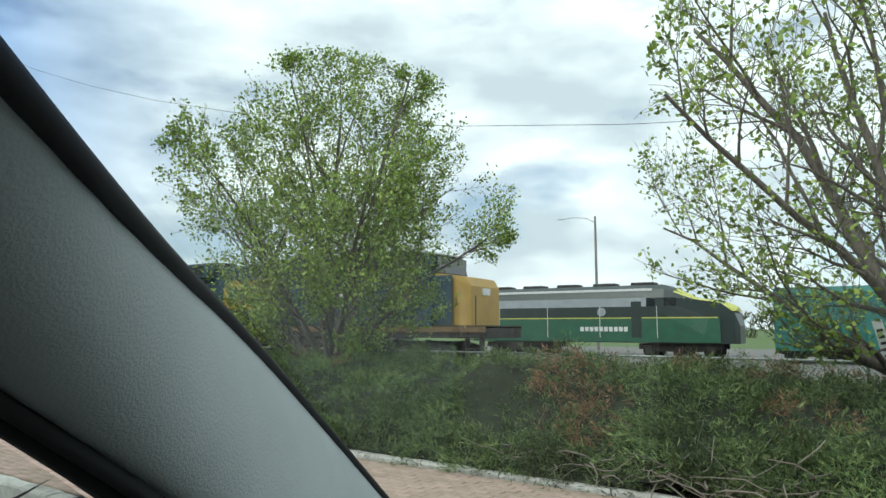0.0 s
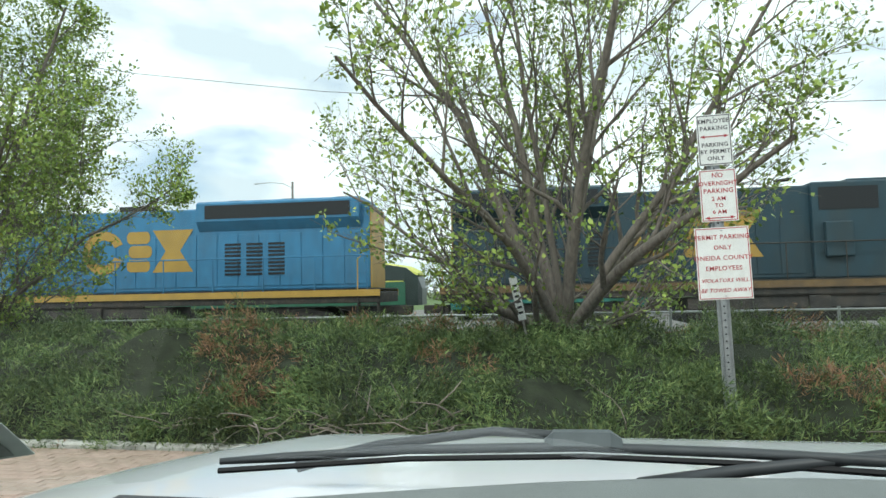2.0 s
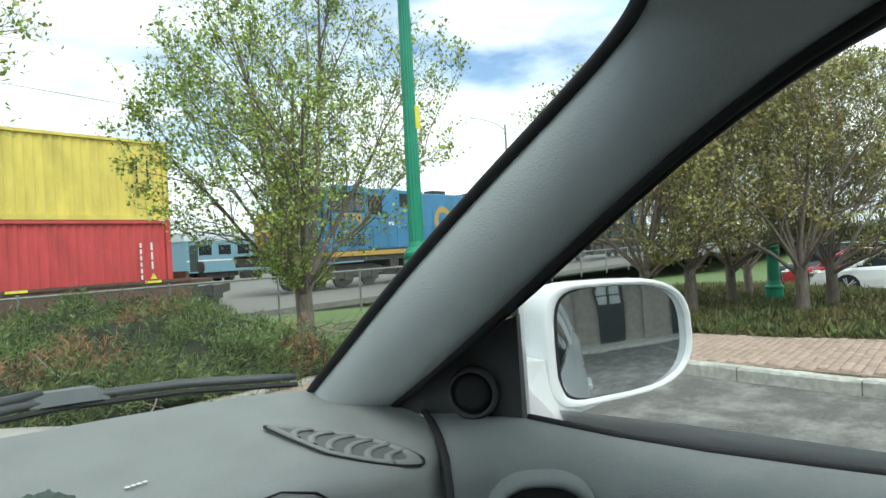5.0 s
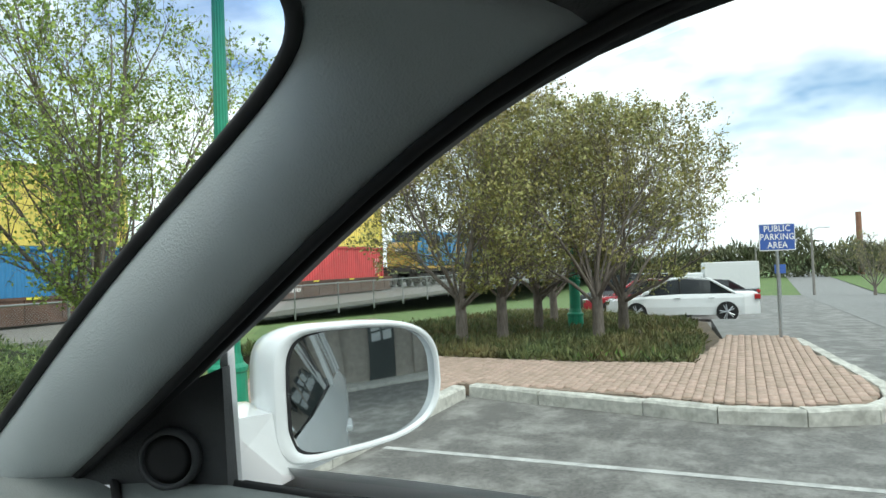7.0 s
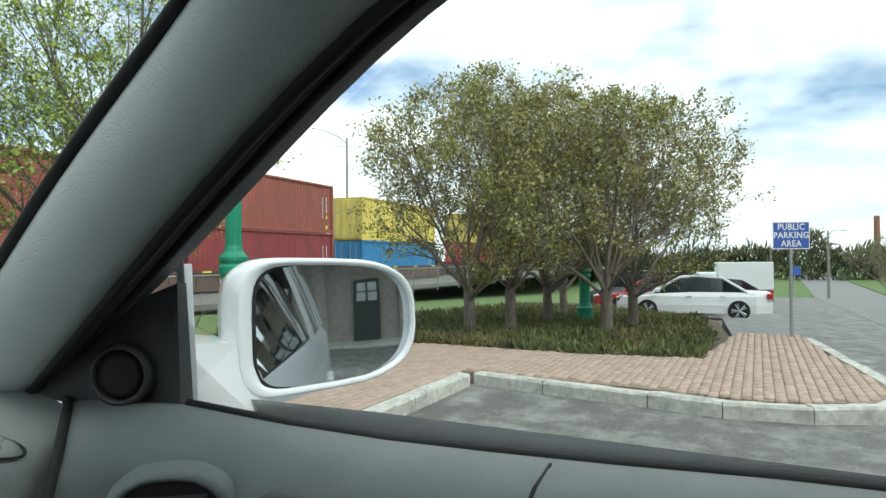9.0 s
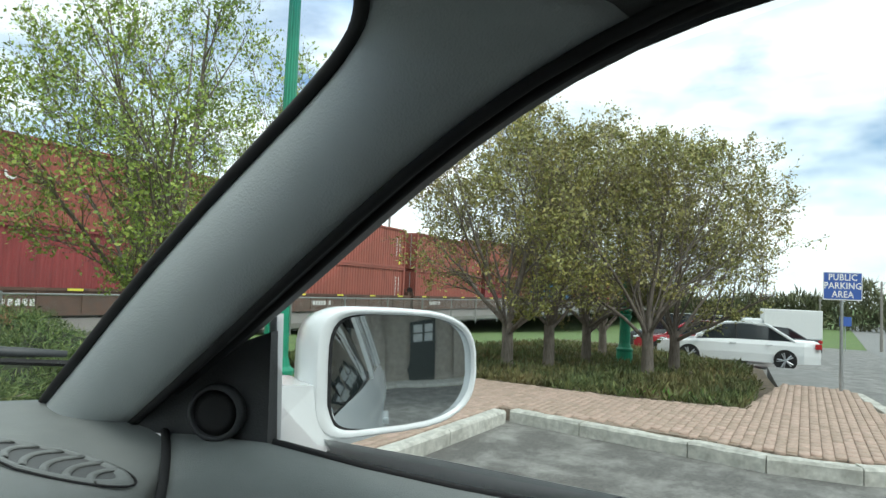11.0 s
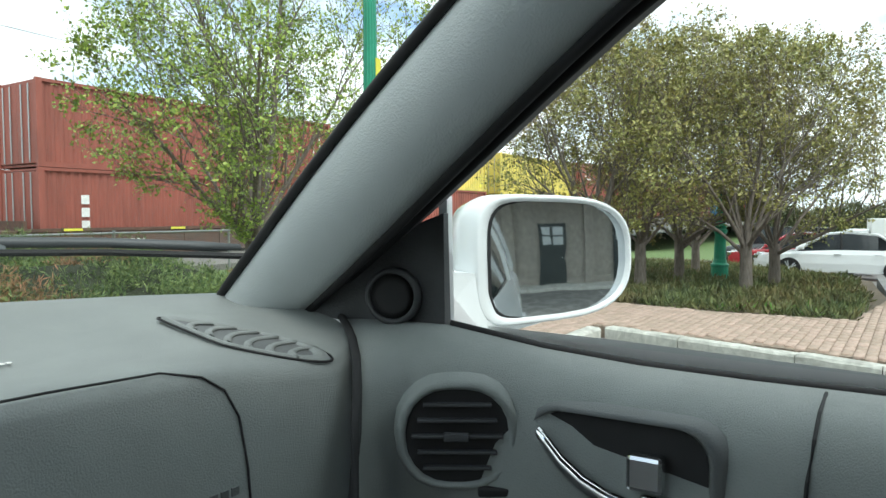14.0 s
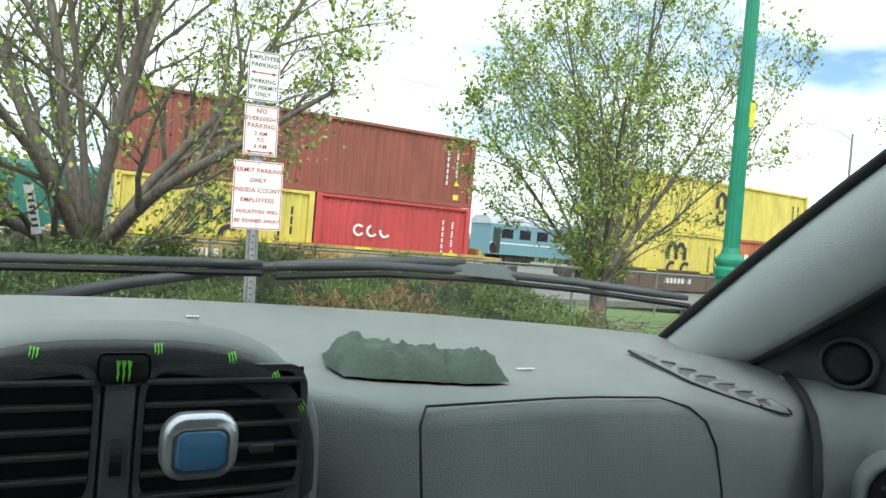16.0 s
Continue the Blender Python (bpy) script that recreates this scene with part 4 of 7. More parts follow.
def locomotive(s, sg, body, body2, label, number, roof_white, wide_radiator):
    """A modern road diesel. sg: +1 with the nose leading, -1 with the nose trailing."""
    t = thing("locomotive", train_pose(s) @ pose(0, 0, 0.14) @ Matrix.Diagonal((1.0 if sg > 0 else 1.05, 1, 1.07, 1)), label, "locomotive", "diesel locomotives")
    MOVING.append((t, s, 0.14))

    def X(u):
        return sg * (10.4 - u)

    def span(a, b):
        return min(X(a), X(b)), max(X(a), X(b))

    # underframe and walkway
    part("underframe", bx(-10.6, 10.6, -1.45, 1.45, 1.15, 1.5, 0.03), M["under"], t)
    part("sill", bx(-10.6, 10.6, -1.52, -1.452, 1.36, 1.56), M["loco_gold"] if sg < 0 else M["loco_sill"], t, "gold walkway edge")
    part("sill", bx(-10.6, 10.6, 1.452, 1.52, 1.36, 1.56), M["loco_gold"] if sg < 0 else M["loco_sill"], t, "gold walkway edge")
    part("walkway", bx(-10.6, 10.6, -1.5, 1.5, 1.562, 1.60), M["under"], t)
    # long hood
    h0, h1 = span(5.0, 20.6)
    part("long_hood", bx(h0, h1, -1.0, 1.0, 1.602, 4.30, 0.06), body, t)
    a, b = span(5.0, 9.5)
    part("equipment_cabinet", bx(a, b, -1.22, 1.22, 1.604, 4.36, 0.05), body2, t)
    rw = 1.5 if wide_radiator else 1.25
    a, b = span(15.6, 20.5) if wide_radiator else span(14.8, 20.3)
    bm = bmesh.new()
    loft(bm, [[(x, y, z) for y, z in ((-1.02, 3.55), (-rw, 3.85), (-rw, 4.42), (-rw + 0.15, 4.5), (rw - 0.15, 4.5), (rw, 4.42), (rw, 3.85), (1.02, 3.55))] for x in (a, b)])
    part("radiator_housing", bm, body2 if wide_radiator else body, t)
    for k in range(3):
        p, q = a + 0.3 + k * (b - a) / 3, a + (k + 1) * (b - a) / 3
        part("roof_fan", cyl(bmesh.new(), ((p + q) / 2, 0, 4.49), ((p + q) / 2, 0, 4.58), 0.62, seg=20), M["grille"], t)
    part("radiator_screen", bx(a + 0.3, b - 0.3, -rw - 0.012, -rw - 0.001, 3.92, 4.36), M["grille"], t)
    # hood doors, louvres and grilles
    n = 15
    for k in range(n):
        p, q = span(9.7 + k * 0.72, 9.7 + (k + 1) * 0.72 - 0.04)
        if q < h1 and p > h0:
            part("hood_door", bx(p, q, -1.025, -1.003, 1.75, 3.42, 0.008), body, t)
    for k in range(5 if wide_radiator else 3):
        p, q = span(15.7 + k * 0.75, 15.7 + k * 0.75 + 0.55)
        bm = bmesh.new()
        for j in range(9):
            box(bm, p, q, -1.045, -1.028, 2.1 + j * 0.12, 2.17 + j * 0.12)
        part("louvre", bm, M["grille"], t)
    p, q = span(5.3, 6.3)
    part("screen", bx(p, q, -1.236, -1.222, 3.2, 4.05), M["grille"], t)
    p, q = span(7.6, 9.3)
    part("screen", bx(p, q, -1.236, -1.222, 3.55, 4.2), M["grille"], t)
    p, q = span(6.6, 7.2)
    part("cabinet_door", bx(p, q, -1.236, -1.222, 1.7, 3.1, 0.006), body, t)
    part("notice", bx(p + 0.1, q - 0.1, -1.242, -1.237, 2.7, 2.85), M["mark_white"], t)
    p, q = span(8.4, 9.2)
    part("vent_box", bx(p, q, -1.4, -1.22, 2.2, 3.2, 0.04), body, t)
    # exhaust and roof gear
    p, q = span(11.5, 12.6)
    part("exhaust", bx(p, q, -0.35, 0.35, 4.3, 4.56, 0.03), M["under"], t)
    p, q = span(7.0, 8.2)
    part("roof_hatch", bx(p, q, -0.6, 0.6, 4.36, 4.5, 0.03), body2, t)
    part("horn", tube(bmesh.new(), [(X(10.2), -0.2, 4.3), (X(10.2), -0.2, 4.55), (X(9.7), -0.2, 4.6)], 0.06, 6), M["under"], t)
    # cab
    c = sg
    bm = bmesh.new()
    prof = [(5.02, 1.602), (5.02, 4.2), (4.9, 4.38), (3.0, 4.38), (2.55, 4.25), (2.25, 3.3), (2.2, 1.602)]
    loft(bm, [[(X(u), y, z) for u, z in prof] for y in (-1.5, 1.5)])
    cab = part("cab", bm, body, t)
    bm = bmesh.new()
    loft(bm, [[(X(u), y, z) for u, z in ((5.1, 4.32), (5.1, 4.42), (3.0, 4.46), (2.4, 4.32), (2.4, 4.26))] for y in (-1.3, 1.3)])
    part("cab_roof", bm, M["roof_white"] if roof_white else body2, cab)
    for u0, u1 in ((2.75, 3.35), (3.5, 4.1), (4.2, 4.75)):
        p, q = span(u0, u1)
        part("window", bx(p, q, -1.515, -1.502, 3.3, 4.0, 0.004), M["glass_dark"], cab)
        part("window_frame", bx(p - 0.04, q + 0.04, -1.508, -1.501, 3.24, 4.06), M["rubber"], cab)
    p, q = span(2.3, 4.9)
    part("awning", bx(p, q, -1.72, -1.5, 4.08, 4.12), body2, cab)
    for k in range(3):
        p, q = span(3.0 + 0.6 * k, 3.5 + 0.6 * k)
        bm = bmesh.new()
        for j in range(6):
            box(bm, p, q, -1.52, -1.503, 1.8 + j * 0.09, 1.85 + j * 0.09)
        part("louvre", bm, M["grille"], cab)
    # short hood in gold
    bm = bmesh.new()
    prof = [(2.25, 1.602), (2.25, 3.5), (1.7, 3.46), (0.85, 3.32), (0.62, 3.0), (0.6, 1.602)]
    loft(bm, [[(X(u), y * (1 if u > 1 else 0.86), z) for u, z in prof] for y in (-1.3, -1.2, 1.2, 1.3)])
    part("nose", bm, M["loco_gold"], t, "gold nose")
    p, q = span(1.35, 2.26)
    part("nose_side", bx(p, q, -1.33, -1.302, 1.62, 3.4), body, t)
    p, q = span(2.2, 2.24)
    part("windscreen", bx(p - 0.05, q + 0.05, -1.1, 1.1, 3.55, 4.15), M["glass_dark"], t)
    p, q = span(0.59, 0.62)
    part("headlight", bx(p - 0.03, q + 0.03, -0.3, 0.3, 2.7, 2.95, 0.01), M["mark_white"], t)
    # rear end panel
    p, q = span(20.6, 20.64)
    part("end_panel", bx(p, q, -1.0, 1.0, 1.62, 4.2), M["loco_gold"], t, "gold end panel")
    # letters and marks
    if number:
        lettering("number", number, 0.85, M["loco_gold"], t, pose(X(3.75), -1.522, 2.86), depth=0.002, bold=0.012)
        bm = bmesh.new()
        pts = [(-0.75, 2.42), (-0.1, 2.46), (-0.15, 2.36), (0.75, 2.44), (0.1, 2.26), (0.15, 2.34)]
        bm.faces.new([bm.verts.new((X(3.75) + px, -1.524, pz)) for px, pz in pts])
        part("stripe", bm, M["loco_gold"], t, "gold lightning stripe")
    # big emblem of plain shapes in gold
    e0 = X(11.9) if sg < 0 else X(13.6)
    bm = bmesh.new()
    ring_c(bm, e0 - 0.75, 2.95, 0.78, 0.33, 22, 338, -1.03, sx=1.15)
    for k in range(3):
        loft(bm, [[(e0 + 0.25 + 0.08 * (k == 1) + x, -1.030 - dy, 2.45 + 0.5 * k + z) for x, z in rounded(0.5, 0, 0.98, 0.44, 0.18, 4)] for dy in (0.0, 0.004)])
    for sz in (-1, 1):
        v = [(e0 + 2.2 - 0.85, 2.95 + sz * 0.75), (e0 + 2.2 + 0.85, 2.95 + sz * 0.75), (e0 + 2.2 + 0.3, 2.95), (e0 + 2.2 - 0.3, 2.95)]
        bm.faces.new([bm.verts.new((px, -1.031, pz)) for px, pz in v])
    bmesh.ops.transform(bm, matrix=Matrix.Translation((e0 + 0.7, 0, 2.95)) @ Matrix.Diagonal((0.85, 1, 0.92, 1)) @ Matrix.Translation((-e0 - 0.7, 0, -2.95)), verts=bm.verts[:])
    part("emblem", bm, M["loco_gold"], t, "large gold emblem")
    # handrails
    for k in range(13):
        x = -10.2 + k * 1.7
        part("rail_post", cyl(bmesh.new(), (x, -1.5, 1.56), (x, -1.5, 2.62), 0.02, seg=6), M["loco_blue"] if sg < 0 else M["under"], t)
    a, b = span(5.2, 20.8)
    part("handrail", cyl(bmesh.new(), (a, -1.5, 2.62), (b, -1.5, 2.62), 0.022, seg=6), M["loco_blue"] if sg < 0 else M["under"], t)
    # steps, tank, couplers, plough
    for u in (0.35, 20.6):
        st = bmesh.new()
        p, q = span(u - 0.3, u + 0.3)
        for k in range(4):
            box(st, p, q, -1.5, -1.15, 0.45 + k * 0.32, 0.48 + k * 0.32)
        box(st, p - 0.03, p, -1.5, -1.15, 0.4, 1.6)
        box(st, q, q + 0.03, -1.5, -1.15, 0.4, 1.6)
        part("steps", st, M["under"], t)
        part("grab_rail", tube(bmesh.new(), [(p, -1.52, 1.5), (p, -1.52, 2.5), (p + 0.15, -1.4, 2.65), (p + 0.15, -1.0, 2.65)], 0.02, 6), M["loco_gold"], t)
    bm = bmesh.new()
    loft(bm, [[(x, y, z) for y, z in ((-1.35, 1.1), (-1.4, 0.8), (-1.15, 0.38), (1.15, 0.38), (1.4, 0.8), (1.35, 1.1))] for x in (-2.9, 2.9)])
    part("fuel_tank", bm, M["under"], t)
    part("air_tank", cyl(bmesh.new(), (-2.6, -1.3, 1.25), (2.6, -1.3, 1.25), 0.16, seg=10), M["under"], t)
    for k in range(4):
        part("small_box", bx(-4.0 + 2.3 * k, -3.4 + 2.3 * k, -1.48, -1.1, 0.75, 1.12, 0.02), M["under"], t)
    for sx in (-1, 1):
        part("coupler", bx(sx * 10.9 - 0.45, sx * 10.9 + 0.45, -0.14, 0.14, 0.75, 1.02, 0.02), M["under"], t)
        bogie(t, sx * 6.6, 3, 1.75, 0.52, 1.0)
    return t


locomotive(-22.55, 1, M["loco_dark"], M["loco_dark"], "dark blue diesel locomotive with a gold nose and grimy sides", "362", True, True)
locomotive(-46.25, -1, M["loco_blue"], M["loco_blue"], "bright blue diesel locomotive with gold sill and white cab roof", "4779", True, False)


BOXES = {}


def container(s_front, z, length, h, colour, label, logo=None):
    """A corrugated steel shipping container: walls, corner posts, rails, doors, marks."""
    L, W = length, 2.44
    t = thing("shipping_container", train_pose(s_front - L / 2, -0.12) @ pose(0, 0, z), label, "container", "stacked containers")
    MOVING.append((t, s_front - L / 2, z))
    m = M["box_" + colour]
    key = (colour, round(L, 1), round(h, 2))
    if key not in BOXES:
        meshes = []

        def keep(name, bm, mm):
            o = part(name, bm, mm, None)
            me = o.data
            bpy.data.objects.remove(o)
            meshes.append((name, me))

        for sy in (-1, 1):
            bm = bmesh.new()
            y0 = sy * (W / 2 - 0.02)
            n = int((L - 0.4) / 0.28)
            line = []
            for i in range(n):
                x = -L / 2 + 0.2 + i * (L - 0.4) / n
                w = (L - 0.4) / n
                line += [(x, y0), (x + w * 0.28, y0), (x + w * 0.5, y0 - sy * 0.04), (x + w * 0.78, y0 - sy * 0.04)]
            line.append((L / 2 - 0.2, y0))
            sheet(bm, [[(x, y, zz) for x, y in line] for zz in (0.12, h - 0.1)])
            bmesh.ops.recalc_face_normals(bm, faces=bm.faces[:])
            keep("side_wall", bm, m)
            for nm, z0, z1 in (("bottom_rail", 0.0, 0.16), ("top_rail", h - 0.1, h)):
                keep(nm, bx(-L / 2, L / 2, sy * W / 2 - 0.05, sy * W / 2 + 0.05, z0, z1), m)
            for sx in (-1, 1):
                x = sx * (L / 2 - 0.09)
                keep("corner_post", bx(x - 0.095, x + 0.095, sy * W / 2 - 0.07, sy * W / 2 + 0.056, 0, h + 0.01, 0.01), m)
        keep("roof", bx(-L / 2 + 0.1, L / 2 - 0.1, -W / 2 + 0.04, W / 2 - 0.04, h - 0.09, h - 0.02), m)
        keep("floor", bx(-L / 2 + 0.1, L / 2 - 0.1, -W / 2 + 0.04, W / 2 - 0.04, 0.02, 0.1), m)
        keep("front_wall", bx(L / 2 - 0.1, L / 2 - 0.04, -W / 2 + 0.1, W / 2 - 0.1, 0.1, h - 0.1), m)
        for sy in (-1, 1):
            keep("door", bx(-L / 2 + 0.03, -L / 2 + 0.09, min(0.01 * sy, sy * (W / 2 - 0.1)), max(0.01 * sy, sy * (W / 2 - 0.1)), 0.12, h - 0.12, 0.01), m)
            for k in (0.35, 0.8):
                keep("lock_rod", cyl(bmesh.new(), (-L / 2 + 0.0, sy * k, 0.15), (-L / 2 + 0.0, sy * k, h - 0.15), 0.022, seg=6), M["galv"])
        bm = bmesh.new()
        y = -W / 2 - 0.003
        for k in range(3):
            box(bm, L / 2 - 0.75, L / 2 - 0.68, y - 0.003, y, h * 0.42 + k * 0.33, h * 0.42 + k * 0.33 + 0.26)
        for k in range(6):
            box(bm, L / 2 - 1.15, L / 2 - 1.08, y - 0.003, y, h * 0.3 + k * 0.22, h * 0.3 + k * 0.22 + 0.16)
        keep("marking", bm, M["mark_white"] if colour != "yellow" else M["mark_black"])
        bm = bmesh.new()
        box(bm, L / 2 - 0.8, L / 2 - 0.58, y - 0.004, y, 0.25, 0.45)
        v = [bm.verts.new(p) for p in ((L / 2 - 0.82, y - 0.004, h * 0.3), (L / 2 - 0.56, y - 0.004, h * 0.3), (L / 2 - 0.69, y - 0.004, h * 0.3 + 0.22))]
        bm.faces.new(v)
        keep("warning_label", bm, M["yellow_tag"])
        BOXES[key] = meshes
    for name, me in BOXES[key]:
        o = new(name, me)
        o.parent = t
    y = -W / 2 - 0.012
    if logo == "waves":
        bm = bmesh.new()
        cx, k = -0.2, h / 2.9
        for i in range(3):
            box(bm, cx - 0.75 + 0.55 * i, cx - 0.55 + 0.55 * i, y - 0.004, y, 1.5 * k, 2.15 * k)
        ring_c(bm, cx - 0.38, 2.1 * k, 0.28, 0.2, 0, 180, y)
        ring_c(bm, cx + 0.17, 2.1 * k, 0.28, 0.2, 0, 180, y)
        ring_c(bm, cx - 0.35, 1.0 * k, 0.36, 0.16, 60, 330, y)
        ring_c(bm, cx + 0.55, 1.0 * k, 0.36, 0.16, 50, 310, y)
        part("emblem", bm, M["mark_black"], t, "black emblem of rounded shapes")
    elif logo == "word":
        bm = bmesh.new()
        for i in range(3):
            ring_c(bm, -L / 2 + 1.6 + 0.5 * i, h * 0.55, 0.22, 0.09, 40 + 60 * i, 330, y)
        part("emblem", bm, M["mark_white"], t, "white rounded emblem")
    elif logo == "column":
        bm = bmesh.new()
        for i in range(3):
            box(bm, -L / 2 + 1.35, -L / 2 + 1.62, y - 0.004, y, h * 0.28 + 0.42 * i, h * 0.28 + 0.42 * i + 0.3)
        part("emblem", bm, M["mark_white"], t, "white upright lettering bars")
    return t


def well_car(s_front, length, colour, label):
    """A low well car: deep side sills, end platforms, two bogies."""
    L = length
    s = s_front - L / 2
    t = thing("well_car", train_pose(s), label, "railway wagon", "well cars")
    MOVING.append((t, s))
    m = M[colour]
    for sy in (-1, 1):
        bm = bmesh.new()
        y = sy * 1.42
        box(bm, -L / 2 - 0.3, L / 2 + 0.3, y - 0.06, y + 0.06, 0.28, 1.06)
        box(bm, -L / 2 - 0.3, L / 2 + 0.3, y - 0.11, y + 0.11, 1.06, 1.16)
        box(bm, -L / 2 - 0.3, L / 2 + 0.3, y - 0.10, y + 0.10, 0.22, 0.30)
        part("side_sill", bm, m, t)
        for k in range(9):
            x = -L / 2 + 0.6 + k * (L - 1.2) / 8
            part("rib", bx(x - 0.05, x + 0.05, y + sy * 0.062 - 0.03, y + sy * 0.062 + 0.05, 0.3, 1.06), m, t)
    for k in range(4):
        x = -L / 2 + 1.2 + k * (L - 2.4) / 3
        part("reflector", bx(x - 0.3, x + 0.3, -1.545, -1.532, 1.07, 1.15), M["yellow_tag"], t, "yellow reflector")
    part("well_floor", bx(-L / 2, L / 2, -1.3, 1.3, 0.2, 0.3), m, t)
    bm = bmesh.new()
    for k in range(8):
        box(bm, -L / 2 + 2.0 + k * 0.24, -L / 2 + 2.16 + k * 0.24, -1.488, -1.481, 0.55, 0.78)
    part("marking", bm, M["mark_white"], t)
    for sx in (-1, 1):
        part("end_platform", bx(sx * (L / 2 + 0.75) - 0.6, sx * (L / 2 + 0.75) + 0.6, -1.2, 1.2, 0.9, 1.1, 0.02), m, t)
        part("end_post", bx(sx * (L / 2 + 0.2) - 0.06, sx * (L / 2 + 0.2) + 0.06, -1.4, 1.4, 0.3, 1.4), m, t)
        bogie(t, sx * (L / 2 + 0.75), 2, 1.6, 0.42, 0.8)
        part("brake_wheel", cyl(bmesh.new(), (sx * (L / 2 + 1.0), -1.0, 1.5), (sx * (L / 2 + 1.06), -1.0, 1.5), 0.22, seg=14), M["under"], t)
    return t


C40, C20 = 12.19, 6.06
STACKS = [
    (-62.05, 14.6, "well_brown", "yellow", "waves", [("red", None)], 2.9, 2.75),
    (-85.2, C40, "well_brown", "yellow", "waves", [("blue", None)], 2.6, 2.9),
    (-101.0, C40, "well_brown", "rust", None, [("maroon", None)], 2.9, 2.9),
    (-114.2, 11.8, "well_brown", "rust", None, [("rust", None)], 2.6, 2.6),
    (-127.6, C40, "well_brown", "rust", None, [("rust", None)], 2.6, 2.6),
    (-142.65, 13.9, "well_brown", "rust", "word", [("maroon", "column")], 2.9, 2.9),
    (-158.6, 12.9, "well_brown", "yellow", None, [("orange", None)], 2.6, 2.9),
    (-173.5, 13.2, "well_brown", "yellow", "waves", [("rust", "column")], 2.75, 2.75),
    (-188.8, 13.4, "well_brown", "rust", None, [("rust", "column")], 2.75, 2.75),
    (-209.85, C40, "well_brown", "yellow", "waves", [("orange", "column"), ("yellow", "waves")], 2.55, 2.6),
    (-230.6, C40, "well_yellow", "rust", None, [("red", "word"), ("yellow", "waves")], 2.55, 2.6),
]
WORDS = {"yellow": "weathered yellow", "red": "bright red", "rust": "faded rust-red", "orange": "faded orange", "blue": "blue", "maroon": "dark maroon"}
for s, L, well, up, logo, lows, h0, h1 in STACKS:
    well_car(s + 0.3, L + 0.6, well, "dark brown well car with yellow reflectors" if well == "well_brown" else "golden-yellow well car with ribbed sills")
    x = s
    for col, lg in lows:
        l = L if len(lows) == 1 else L / 2 - 0.04
        container(x, 0.33, l, h0, col, WORDS[col] + " corrugated container sitting in a well car", lg)
        x -= L / 2 + 0.04
    container(s, 0.33 + h0 + 0.02, L, h1, up, WORDS[up] + " corrugated container stacked on another", logo)
well_car(-249.5, 13, "well_yellow", "empty golden-yellow well car with ribbed sills")


# ---------------------------------------------------------------- tracks and standing rolling stock
def track(d, z=-0.12):
    t = thing("railway_track", Matrix.Rotation(TRACK, 4, "Z") @ pose(0, d, z), "steel rails on dark sleepers in ballast", "railway track", kind="structure")
    for y in (-0.75, 0.75):
        bm = bmesh.new()
        loft(bm, [[(x, y + a, b) for a, b in ((-0.07, -0.15), (-0.07, -0.13), (-0.01, -0.11), (-0.01, -0.04), (-0.035, -0.03), (-0.035, 0), (0.035, 0), (0.035, -0.03), (0.01, -0.04), (0.01, -0.11), (0.07, -0.13), (0.07, -0.15))] for x in (-300, 300)])
        part("rail", bm, M["steel_rail"], t)
    bm = bmesh.new()
    for i in range(220):
        x = -70 + i * 0.6
        box(bm, x - 0.11, x + 0.11, -1.3, 1.3, -0.2, -0.15)
    tagged(part("sleepers", bm, M["under"], t), kind="stuff")


track(NEAR_FACE + 1.52)
track(35.4)
slab("ballast_shoulder", [tuple(on_track(s, d).xy) for s, d in ((-300, 19.3), (300, 19.3), (300, 27.3), (-300, 27.3))], -0.3, -0.004, M["ballast"], "heaped grey ballast of the main track", "track bed")


